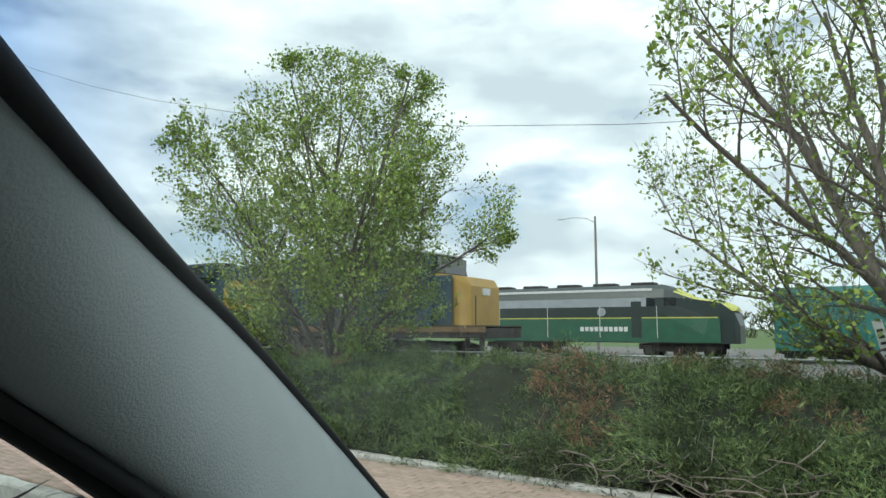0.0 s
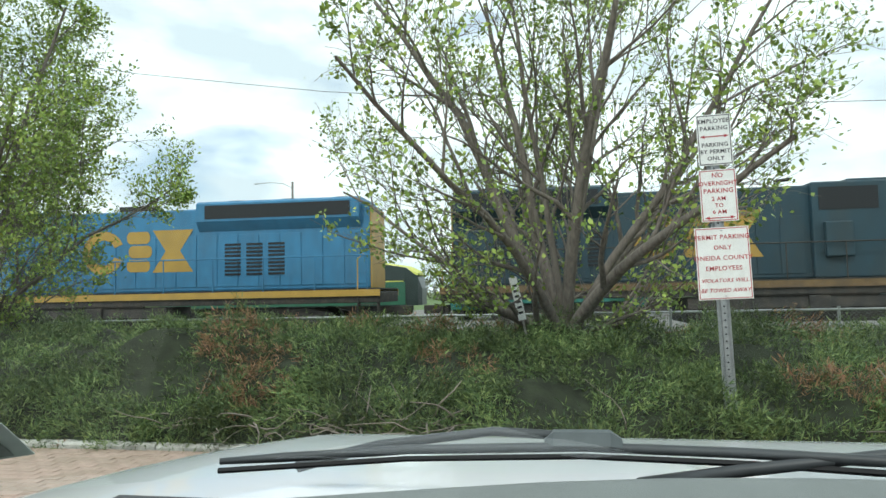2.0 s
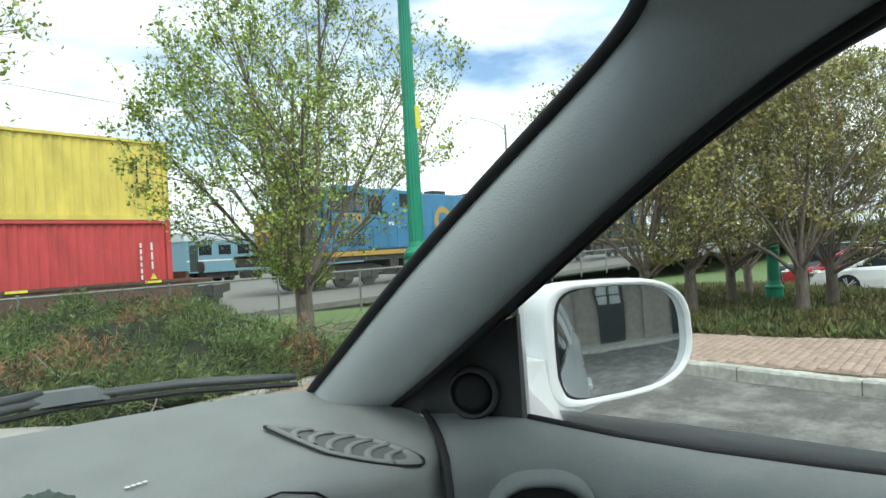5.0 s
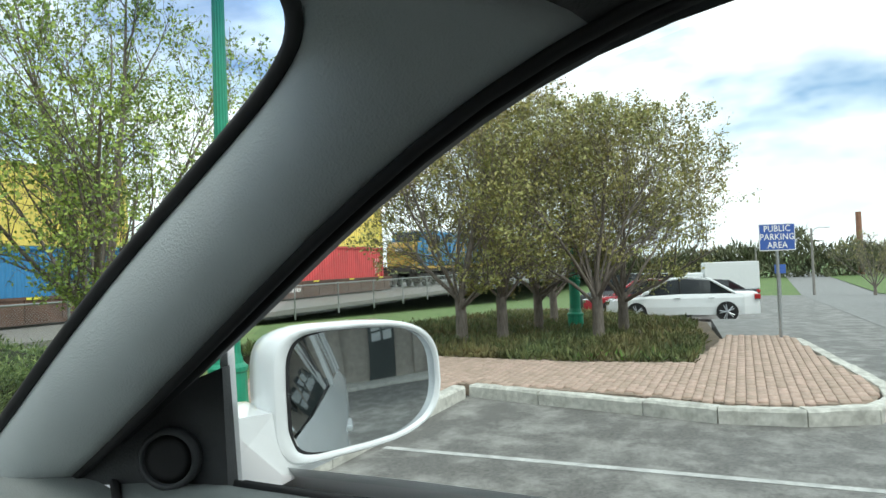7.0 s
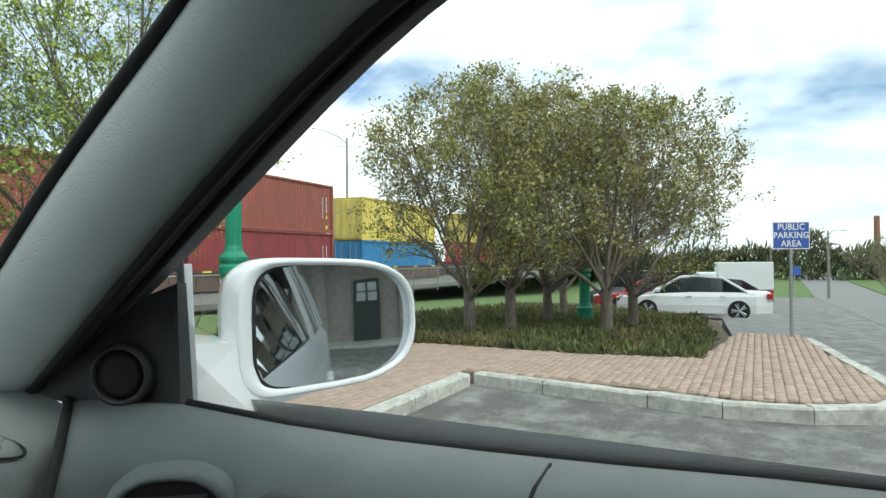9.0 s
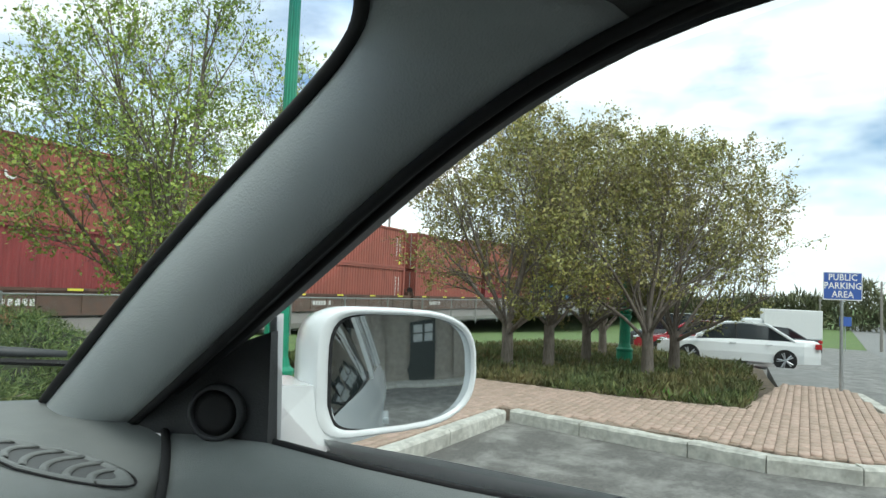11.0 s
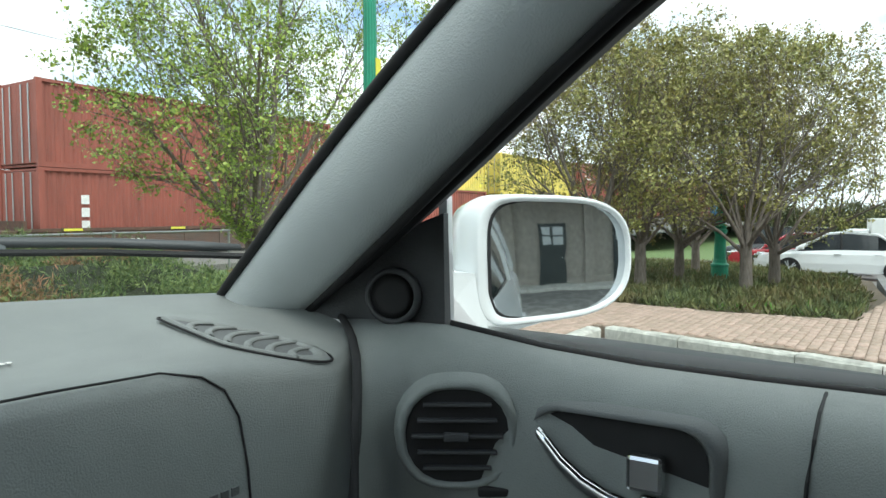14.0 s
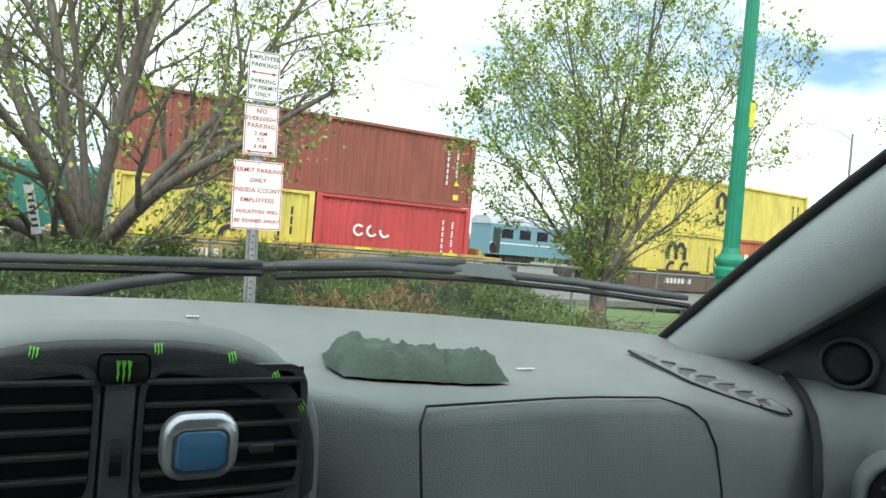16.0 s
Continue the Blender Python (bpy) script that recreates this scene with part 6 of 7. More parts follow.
# two paper stickers on the foot of the windscreen, seen from behind
for nm, c, m in (("windscreen_sticker", ((-0.682, 0.655, 1.449), (-0.58, 0.69, 1.465), (-0.60, 0.745, 1.43), (-0.70, 0.70, 1.42)), "sticker_grey"), ("windscreen_sticker", ((-0.735, 0.62, 1.451), (-0.686, 0.65, 1.452), (-0.696, 0.695, 1.423), (-0.758, 0.675, 1.41)), "sticker_dark")):
    q = [Vector(p) for p in c]
    nrm = (q[1] - q[0]).cross(q[3] - q[0]).normalized()
    st = part(nm, loft(bmesh.new(), [q, [p - nrm * 0.001 for p in q]]), M[m], car, "faded paper windscreen sticker seen from behind")
    mid = sum(q, Vector()) / 4
    inn = [mid + (p - mid) * 0.78 for p in q]
    for sg in (1, -1):
        bm = bmesh.new()
        bm.faces.new([bm.verts.new(p + nrm * 0.0016 * sg - nrm * 0.0005) for p in inn])
        part("print", bm, M["sticker_print"], st)


def pillar(side, edge, inner, material, name, label, n0, n1):
    """A trim piece lofted between an edge line along the windscreen and one along the door."""
    rings = []
    for k in range(25):
        a, b = along(edge, n0[0] + (n1[0] - n0[0]) * k / 24), along(inner, n0[1] + (n1[1] - n0[1]) * k / 24)
        a = a + (b - a).normalized() * 0.007
        bulge = Vector((-side * 0.026, -0.014, 0.004)) * min(1.0, (b - a).length / 0.12)
        outw = Vector((side * 0.04, 0.035, 0.01))
        ring = [a + (b - a) * (i / 10) + bulge * math.sin(math.pi * i / 10) ** 0.7 for i in range(11)]
        ring += [a + (b - a) * (1 - i / 8) + outw * (0.35 + 0.65 * math.sin(math.pi * i / 8)) for i in range(9)]
        rings.append(ring)
    return part(name, loft(bmesh.new(), rings), material, car, label, smooth=True)


pillar(1, R_EDGE, R_INNER, M["trim_grey"], "pillar_trim", "pale grey windscreen pillar trim", (0, 0), (0.88, 0.60))
pillar(1, R_EDGE, R_INNER, M["headliner"], "roof_corner", "dark cloth roof corner over the pillar", (0.88, 0.60), (1, 1))
pillar(-1, L_EDGE, L_INNER, M["trim_grey"], "pillar_trim", "pale grey windscreen pillar trim", (0, 0), (1, 1))
# black rubber seals along the glass, black frames and double seals along the doors
for E, sd in ((R_EDGE, 1), (L_EDGE, -1)):
    part("screen_seal", tube(bmesh.new(), [Vector(p) + (Vector(q) - Vector(p)).normalized() * 0.0045 for p, q in zip(E, R_INNER if sd > 0 else L_INNER)], 0.0058, 8), M["rubber"], car, smooth=True)
for I, O, sd in ((R_INNER, R_OUTER, 1), (L_INNER, L_OUTER, -1)):
    rings = []
    for k in range(21):
        a, b = along(I, 0.10 + 0.9 * k / 20), along(O, k / 20)
        out = Vector((sd * 0.03, 0.02, 0.01))
        rings.append([a, a.lerp(b, 0.5) + Vector((sd * 0.004, 0, 0)), b, b + out, a + out])
    part("door_frame", loft(bmesh.new(), rings), M["black_plastic"], car, "black door frame", smooth=True)
    for f, r in ((0.12, 0.006), (0.55, 0.005)):
        part("door_seal", tube(bmesh.new(), [along(I, 0.08 + 0.92 * k / 20).lerp(along(O, k / 20), f) + Vector((-sd * 0.003, -0.002, 0)) for k in range(21)], r, 8), M["rubber"], car, smooth=True)

# roof lining from the header back, and the white skin over it
lining = bmesh.new()
rows = []
for k in range(9):
    f = k / 8
    head = Vector(R_EDGE[-1]).lerp(HEAD, f * 2) if f < 0.5 else HEAD.lerp(Vector(L_EDGE[-1]), f * 2 - 1)
    back = Vector((0.611 - 1.40 * f, -0.13, 1.748 + 0.07 * math.sin(math.pi * f)))
    rows.append([head, head.lerp(back, 0.5) + Vector((0, 0, 0.012)), back] + [Vector((0.625 - 1.42 * f, y, 1.745 + 0.075 * math.sin(math.pi * f) - dz)) for y, dz in ((-0.6, 0), (-1.2, 0.01), (-1.8, 0.03), (-2.2, 0.06))])
part("roof_lining", sheet(lining, rows), M["headliner"], car, "dark grey cloth roof lining", smooth=True)
part("roof_skin", sheet(bmesh.new(), [[p + Vector((0, 0.03, 0.035)) for p in r] for r in rows]), M["white_paint"], car, smooth=True)
part("floor_pan", bx(-0.75, 0.75, -2.2, 1.0, 0.35, 0.40), M["dash_dark"], car)
part("rear_wall", bx(-0.72, 0.72, -2.25, -2.2, 0.4, 1.15), M["dash_dark"], car)
part("bulkhead", bx(-0.75, 0.75, 1.02, 1.06, 0.4, 1.30), M["black_plastic"], car)
for sd in (-1, 1):
    x = sd * 0.69 if sd > 0 else -0.84
    part("seat_cushion", bx(sd * 0.37 - 0.24, sd * 0.37 + 0.24, -0.65, -0.1, 0.55, 0.75, 0.05), M["dash_dark"], car)
    part("seat_back", bx(sd * 0.37 - 0.24, sd * 0.37 + 0.24, -0.8, -0.6, 0.7, 1.25, 0.05), M["dash_dark"], car)

# right door: capping, grained panel with air vent and handle recess
SILL = [(0.697, 0.53, 1.357), (0.752, 0.449, 1.333), (0.782, 0.36, 1.321), (0.797, 0.26, 1.317), (0.80, 0.151, 1.318), (0.80, 0.03, 1.322), (0.795, -0.12, 1.324), (0.795, -0.45, 1.325), (0.795, -0.9, 1.325)]
GAP = [(0.672, 0.656, 1.358), (0.647, 0.623, 1.353), (0.624, 0.595, 1.347), (0.601, 0.569, 1.335), (0.578, 0.547, 1.315), (0.556, 0.528, 1.284), (0.536, 0.513, 1.24), (0.52, 0.50, 1.10)]
rows = [GAP]
for (x, y, z), inn in zip(SILL, (0.622, 0.640, 0.662, 0.674, 0.678, 0.68, 0.68, 0.68, 0.68)):
    rows.append([(x, y, z), (x + (inn - x) * 0.30, y, z + 0.001), (x + (inn - x) * 0.55, y, z - 0.004), (x + (inn - x) * 0.78, y, z - 0.016), (x + (inn - x) * 0.92, y, z - 0.036), (inn, y, z - 0.065), (inn - 0.006, y, z - 0.11), (inn - 0.012, y, 1.0)])
door = part("door_panel", sheet(bmesh.new(), rows), M["dash"], car, "grey plastic door trim", smooth=True)
part("window_seal", tube(bmesh.new(), [(x + 0.004, y, z) for x, y, z in SILL], 0.0045, 8), M["rubber"], door, smooth=True)
part("window_seal", tube(bmesh.new(), [(x + 0.018, y, z - 0.004) for x, y, z in SILL], 0.004, 8), M["rubber"], door, smooth=True)
part("door_gap", tube(bmesh.new(), [Vector(p) + Vector((-0.002, -0.003, 0.001)) for p in GAP], 0.0045, 6), M["rubber"], door, smooth=True)
part("panel_seam", tube(bmesh.new(), [(0.775, 0.20, 1.3195), (0.73, 0.20, 1.314), (0.70, 0.20, 1.30), (0.68, 0.202, 1.275), (0.672, 0.205, 1.22), (0.666, 0.21, 1.15)], 0.0016, 5), M["rubber"], door)
vm = pose(0.622, 0.468, 1.274, 0, 0, -56)


def on_door(m, ring, y, s=1.0, sz=None):
    return [m @ Vector((x * s, y, z * (sz or s))) for x, z in ring]


ring_v = rounded(0, 0, 0.092, 0.084, 0.038)
part("air_vent", loft(bmesh.new(), [on_door(vm, ring_v, 0.02, 1.25), on_door(vm, ring_v, 0.002, 1.18), on_door(vm, ring_v, -0.004, 1.08), on_door(vm, ring_v, -0.002, 1.0), on_door(vm, ring_v, 0.010, 0.96)], caps=False), M["dash"], door, "round air vent bezel", smooth=True)
# black face behind the slats, painted as the dark of the duct
bm = bmesh.new()
bm.faces.new([bm.verts.new(p) for p in on_door(vm, ring_v, 0.0015, 1.0)])
part("duct_shade", bm, M["rubber"], door)
for k in range(5):
    z = -0.028 + k * 0.014
    wd = 0.040 - 0.005 * abs(k - 2)
    part("slat", bx(-wd, wd, -0.005, 0.004, z - 0.001, z + 0.0018, 0.0006, m=vm), M["black_plastic"], door)
part("slat_tab", bx(-0.012, 0.010, -0.010, -0.004, -0.002, 0.005, 0.001, m=vm), M["black_plastic"], door)
part("vent_wheel", bx(0.018, 0.046, -0.008, 0.004, -0.052, -0.044, 0.002, m=vm), M["rubber"], door)
hm = pose(0.668, 0.345, 1.264, 0, 0, -86)
ring_h = rounded(0.005, -0.008, 0.148, 0.088, 0.026)
part("handle_recess", loft(bmesh.new(), [on_door(hm, ring_h, 0.02, 1.16), on_door(hm, ring_h, 0.0, 1.12), on_door(hm, ring_h, -0.006, 1.03), on_door(hm, ring_h, 0.0, 0.98), on_door(hm, ring_h, 0.012, 0.94)], caps=False), M["dash_dark"], door, smooth=True)
bm = bmesh.new()
bm.faces.new([bm.verts.new(p) for p in on_door(hm, ring_h, 0.001, 0.97)])
part("recess_back", bm, M["rubber"], door)
rings = []
for x, z, a, b in ((-0.060, 0.020, 0.007, 0.004), (-0.052, 0.010, 0.008, 0.006), (-0.040, -0.004, 0.008, 0.007), (-0.022, -0.018, 0.008, 0.008), (0.0, -0.028, 0.008, 0.009), (0.020, -0.033, 0.008, 0.010), (0.036, -0.034, 0.007, 0.008)):
    rings.append([hm @ Vector((x + dx * b, dy - 0.010, z + dz * b)) for dx, dy, dz in ((0.5, -0.005, 0.9), (0.2, -0.009, 0.3), (-0.3, -0.008, -0.5), (-0.5, -0.002, -0.9), (0.2, 0.002, 0.2))])
part("door_handle", loft(bmesh.new(), rings), M["chrome"], door, "chrome curved door handle", smooth=True)
part("lock_knob", bx(0.016, 0.046, -0.016, 0.0, -0.016, 0.014, 0.004, m=hm), M["chrome"], door, "chrome lock knob")
part("handle_end", bx(0.026, 0.056, -0.013, 0.0, -0.046, -0.019, 0.004, m=hm), M["chrome"], door, "chrome handle end")

# mirror sail with tweeter
tri = [(0.652, 0.690, 1.358), (0.699, 0.535, 1.350), (0.690, 0.530, 1.470), (0.676, 0.575, 1.452), (0.64, 0.645, 1.385)]
sail = part("mirror_sail", loft(bmesh.new(), [[Vector(p) for p in tri], [Vector(p) + Vector((0.03, 0.012, 0)) for p in tri]]), M["black_plastic"], car, "black triangular trim")
spk = Matrix.Translation((0.669, 0.580, 1.385)) @ Matrix.Rotation(radians(22), 4, "Z") @ Matrix.Rotation(radians(-90), 4, "Y")
part("tweeter_ring", spin(bmesh.new(), [(0.030, -0.015), (0.029, 0.001), (0.025, 0.004), (0.0235, 0.001), (0.023, -0.002)], 28, spk), M["black_plastic"], sail, smooth=True)
part("tweeter_grille", spin(bmesh.new(), [(0.0235, -0.0015), (0.016, 0.0003), (0.003, 0.0008)], 24, spk), M["rubber"], sail, smooth=True)
part("sail_edge", loft(bmesh.new(), [[(0.722, 0.546, 1.345), (0.732, 0.546, 1.345), (0.732, 0.556, 1.345), (0.722, 0.556, 1.345)], [(0.704, 0.536, 1.488), (0.714, 0.536, 1.488), (0.714, 0.546, 1.488), (0.704, 0.546, 1.488)]]), M["white_paint"], car)

# door mirrors: white shell, black rim, real glass
def door_mirror(side, c, turn, label):
    mm = Matrix.Translation(c) @ Matrix.Rotation(radians(turn), 4, "Z") @ Matrix.Rotation(radians(-2), 4, "X")
    shell = bmesh.new()
    rings = []
    for y, s in ((-0.005, 0.97), (0.0, 1.0), (0.03, 1.02), (0.07, 0.95), (0.10, 0.75), (0.118, 0.4)):
        ring = []
        for i in range(36):
            a = 2 * math.pi * i / 36
            ca, sa = math.cos(a), math.sin(a)
            w = 0.125
            ex = 0.42 if ca * side < 0 else 0.62
            px = w * math.copysign(abs(ca) ** ex, ca) * s
            pz = 0.080 * math.copysign(abs(sa) ** 0.55, sa) * s + 0.012 * (ca * side) * (1 if sa < 0 else -0.6)
            ring.append(mm @ Vector((px, y, pz)))
        rings.append(ring)
    loft(shell, rings, caps=False)
    shell.faces.new([v for v in shell.verts[-36:]])
    s = part("mirror_shell", shell, M["white_paint"], car, label, smooth=True)

    def ring_at(k, y, dx=0.0):
        return [mm @ Vector((dx + (0.125 * k) * math.copysign(abs(math.cos(a)) ** (0.42 if math.cos(a) * side < 0 else 0.62), math.cos(a)), y, (0.080 * k) * math.copysign(abs(math.sin(a)) ** 0.55, math.sin(a)) + 0.012 * (math.cos(a) * side) * (1 if math.sin(a) < 0 else -0.6))) for a in (2 * math.pi * i / 36 for i in range(36))]

    part("mirror_rim", loft(bmesh.new(), [ring_at(0.97, -0.005), ring_at(0.93, -0.007), ring_at(0.88, 0.004, side * 0.008), ring_at(0.80, 0.012, side * 0.01)], caps=False), M["white_paint"], s, smooth=True)
    inv = mm.inverted()
    rim = [inv @ p for p in ring_at(0.885, 0.0, side * 0.010)]
    mid = sum(rim, Vector()) / len(rim)
    dome = []
    for k in (1.0, 0.9, 0.8, 0.7, 0.6, 0.5, 0.4, 0.3, 0.2, 0.1, 0.004):
        flat = [mid + (p - mid) * k for p in rim]
        dome.append([mm @ Vector((p.x, -0.002 + ((p.x - mid.x) ** 2 + (p.z - mid.z) ** 2) / 2.4, p.z)) for p in flat])
    g = part("mirror_glass", loft(bmesh.new(), dome, caps=False), M["mirror"], s, "silvered convex mirror glass", smooth=True)
    part("glass_edge", loft(bmesh.new(), [ring_at(0.90, 0.002, side * 0.009), ring_at(0.885, 0.0015, side * 0.0095), ring_at(0.87, 0.002, side * 0.010)], caps=False), M["rubber"], s)
    foot = [[(-side * 0.215, y, z) for y, z in ((-0.05, -0.075), (-0.05, -0.005), (0.08, 0.0), (0.09, -0.075))], [(-side * 0.12, y, z) for y, z in ((-0.01, -0.095), (0.0, -0.015), (0.08, -0.01), (0.09, -0.09))], [(-side * 0.06, y, z) for y, z in ((0.012, -0.09), (0.015, -0.04), (0.07, -0.04), (0.08, -0.085))], [(side * 0.03, y, z) for y, z in ((0.03, -0.080), (0.03, -0.05), (0.06, -0.05), (0.06, -0.076))]]
    part("mirror_foot", loft(bmesh.new(), [[mm @ Vector(p) for p in r] for r in foot]), M["white_paint"], s, smooth=False)
    return g


door_mirror(1, Vector((0.926, 0.518, 1.413)), -27, "white door mirror shell")
door_mirror(-1, Vector((-1.30, 0.50, 1.25)), 24, "white door mirror shell")

# side glass, outer door skins, rear quarter
for sd in (-1, 1):
    x = 0.815 if sd > 0 else -1.02
    top = 0.64 if sd > 0 else -0.80
    O = R_OUTER if sd > 0 else L_OUTER
    bm = bmesh.new()
    sheet(bm, [[Vector((x, 0.60 - 1.05 * k / 10, 1.33)) for k in range(11)], [along(O, k / 10) + Vector((sd * 0.012, 0, 0)) for k in range(11)]])
    g = part("side_glass", bm, M["glass_side"], car)
    g.visible_shadow = False
    part("outer_skin", sheet(bmesh.new(), [[(x + sd * 0.01, y, 1.335 - 0.02 * (y < 0.2)) for y in (1.0, 0.4, -0.6, -1.6, -2.2)], [(x + sd * 0.09, y, 1.22) for y in (1.0, 0.4, -0.6, -1.6, -2.2)], [(x + sd * 0.13, y, 0.95) for y in (1.0, 0.4, -0.6, -1.6, -2.2)], [(x + sd * 0.10, y, 0.35) for y in (1.0, 0.4, -0.6, -1.6, -2.2)]]), M["white_paint"], car, smooth=True)
    for nm, y0, y1 in (("middle_pillar", -0.45, -0.56), ("rear_pillar", -1.42, -1.52), ("end_pillar", -2.05, -2.2)):
        bm = bmesh.new()
        sheet(bm, [[(x + sd * 0.012, y0, 1.32), (x + sd * 0.012, y1, 1.32)], [(top + sd * 0.012, y0, 1.83), (top + sd * 0.012, y1, 1.83)]], 0.02)
        part(nm, bm, M["white_paint"], car)
    for y0, y1 in ((-0.56, -1.42), (-1.52, -2.05)):
        bm = bmesh.new()
        sheet(bm, [[(x + sd * 0.004, y0, 1.32), (x + sd * 0.004, y1, 1.34)], [(top + sd * 0.004, y0, 1.82), (top + sd * 0.004, y1, 1.82)]])
        part("rear_side_glass", bm, M["glass_dark"], car)
    part("outer_handle", bx(min(x + sd * 0.10, x + sd * 0.13), max(x + sd * 0.10, x + sd * 0.13), -0.55, -0.38, 1.12, 1.15, 0.01), M["white_paint"], car)

# bonnet, cowl, wipers
bm = bmesh.new()
rows = []
for y, z in ((1.10, 1.285), (1.2, 1.28), (1.4, 1.265), (1.6, 1.245), (1.8, 1.222), (1.95, 1.195), (2.05, 1.16), (2.12, 1.09), (2.16, 0.95), (2.18, 0.5)):
    rows.append([(x * (1.35 if x < 0 else 1.0) * (1.0 - 0.05 * max(0, y - 1.6)), y - 0.14 * abs(x / 0.95) ** 3 - 0.25 * max(0, abs(x) - 0.4) * (y < 1.3), z - 0.10 * abs(x / 0.95) ** 5 + 0.012 * math.exp(-((abs(x) - 0.55) / 0.12) ** 2)) for x in (-0.98, -0.95, -0.88, -0.78, -0.68, -0.56, -0.42, -0.25, 0, 0.25, 0.42, 0.56, 0.68, 0.78, 0.88, 0.95, 0.98)])
part("bonnet", sheet(bm, rows), M["white_paint"], car, "white painted bonnet", smooth=True)
bm = bmesh.new()
sheet(bm, [[(x, y - 0.30 * abs(x / 0.69) ** 1.8 * 0.9, z) for x in (-0.8, -0.6, -0.4, -0.2, 0, 0.2, 0.4, 0.6, 0.8)] for y, z in ((1.17, 1.275), (1.12, 1.30), (1.05, 1.315))])
part("cowl", bm, M["black_plastic"], car, smooth=True)


def wiper(blade, head, arm, label):
    """A wiper: a sprung blade over its rubber lip, a head cover, and an arm that runs down to the cowl."""
    pts = [along(blade, k / 12) for k in range(13)]
    w = part("wiper", tube(bmesh.new(), [p + Vector((0, 0.004, 0.006)) for p in pts], [0.004] + [0.006] * 11 + [0.004], 6), M["wiper_black"], car, label, smooth=True)
    part("rubber_lip", tube(bmesh.new(), [p + Vector((0, -0.001, -0.004)) for p in pts], 0.0035, 4), M["rubber"], w)
    a, b = Vector(head[0]), Vector(head[1])
    up = Vector((0, 0.004, 0.013))
    bm = bmesh.new()
    loft(bm, [[a.lerp(b, f) + up * k + Vector((0, 0.013 * sy * k, 0.009 * sz * k)) for sy, sz in ((-1, -0.8), (1, -0.8), (0.7, 0.9), (-0.7, 0.9))] for f, k in ((0, 0.55), (0.12, 1.0), (0.85, 1.0), (1.0, 0.6))])
    part("head_cover", bm, M["wiper_grey"], w, "dark grey wiper head")
    part("arm", tube(bmesh.new(), [Vector(p) for p in arm], [0.006] * (len(arm) - 2) + [0.007, 0.010], 6), M["wiper_black"], w, smooth=True)
    return w


# parked low at first, stopped higher up the glass at the end
wiper_left = wiper([(-0.62, 1.02, 1.355), (-0.40, 1.07, 1.362), (-0.19, 1.085, 1.366), (-0.02, 1.03, 1.375), (0.13, 0.955, 1.385)], [(-0.235, 1.09, 1.368), (-0.145, 1.075, 1.372)], [(-0.17, 1.08, 1.385), (-0.30, 1.12, 1.382), (-0.46, 1.15, 1.355), (-0.58, 1.17, 1.32)], "black windscreen wiper")
wiper_right = wiper([(0.137, 0.925, 1.386), (0.27, 0.965, 1.392), (0.40, 0.967, 1.392), (0.53, 0.930, 1.388), (0.652, 0.860, 1.380)], [(0.355, 0.977, 1.388), (0.447, 0.958, 1.386)], [(0.38, 0.972, 1.408), (0.25, 0.975, 1.402), (0.12, 0.99, 1.385), (0.0, 1.02, 1.36), (-0.10, 1.06, 1.33)], "black windscreen wiper")

# things on the dashboard
rng = random.Random(12)
bm = bmesh.new()
rows = []
for j in range(13):
    row = []
    for i in range(34):
        x, y = 0.138 + i * 0.0049, 0.66 + j * 0.0062
        e = min(1, i / 4, (33 - i) / 4) * min(1, j / 3, (12 - j) / 3)
        h = 0.024 + 0.010 * noise.noise((x * 55, y * 60, 0)) + 0.009 * noise.noise((x * 120 + y * 60, y * 90, 4))
        row.append((x + 0.006 * noise.noise((x * 80, y * 80, 9)), y + 0.004 * noise.noise((x * 70, y * 90, 2)), dash_z(x, y) + 0.003 + max(0, e) ** 0.5 * max(0.004, h)))
    rows.append(row)
ob = tagged(finish("folded_cloth", sheet(bm, rows), M["cloth"], smooth=True), "crumpled dark green cloth lying on the dashboard", "cloth")
ob.matrix_world = CAR
fresh = thing("air_freshener", CAR @ pose(0.006, 0.498, 1.366) @ Matrix.Scale(0.72, 4), "silver air freshener with blue gel clipped to a vent", "air freshener")
rr = rounded(0, 0, 0.052, 0.046, 0.016)
part("housing", loft(bmesh.new(), [[(x * 0.8, 0.004, z * 0.8) for x, z in rr], [(x, -0.004, z) for x, z in rr], [(x * 0.98, -0.014, z * 0.98) for x, z in rr], [(x * 0.85, -0.018, z * 0.85) for x, z in rr]]), M["silver"], fresh, smooth=True)
rr2 = rounded(0, -0.001, 0.034, 0.028, 0.007)
part("gel_window", loft(bmesh.new(), [[(x, -0.0165, z) for x, z in rr2], [(x, -0.0205, z) for x, z in rr2], [(x * 0.85, -0.0215, z * 0.85) for x, z in rr2]]), M["gel_blue"], fresh, "translucent blue gel window", smooth=True)
part("rim", loft(bmesh.new(), [[(x * 1.12, -0.017, z * 1.12) for x, z in rr2], [(x * 1.1, -0.0208, z * 1.1) for x, z in rr2], [(x * 1.0, -0.0208, z) for x, z in rr2]], caps=False), M["dash_dark"], fresh)
for x, y, w in ((0.367, 0.734, 0.022), (0.035, 0.80, 0.012)):
    bm = bmesh.new()
    for k in range(4):
        box(bm, -w / 2 + k * w / 4, -w / 2 + k * w / 4 + w / 6, -0.002, 0.002, 0, 0.0008)
    lab = tagged(finish("paper_scrap", bm, M["mark_white"]), "tiny torn white paper scrap on the dashboard", "paper")
    lab.matrix_world = CAR @ pose(x, y, dash_z(x, y) + 0.002)


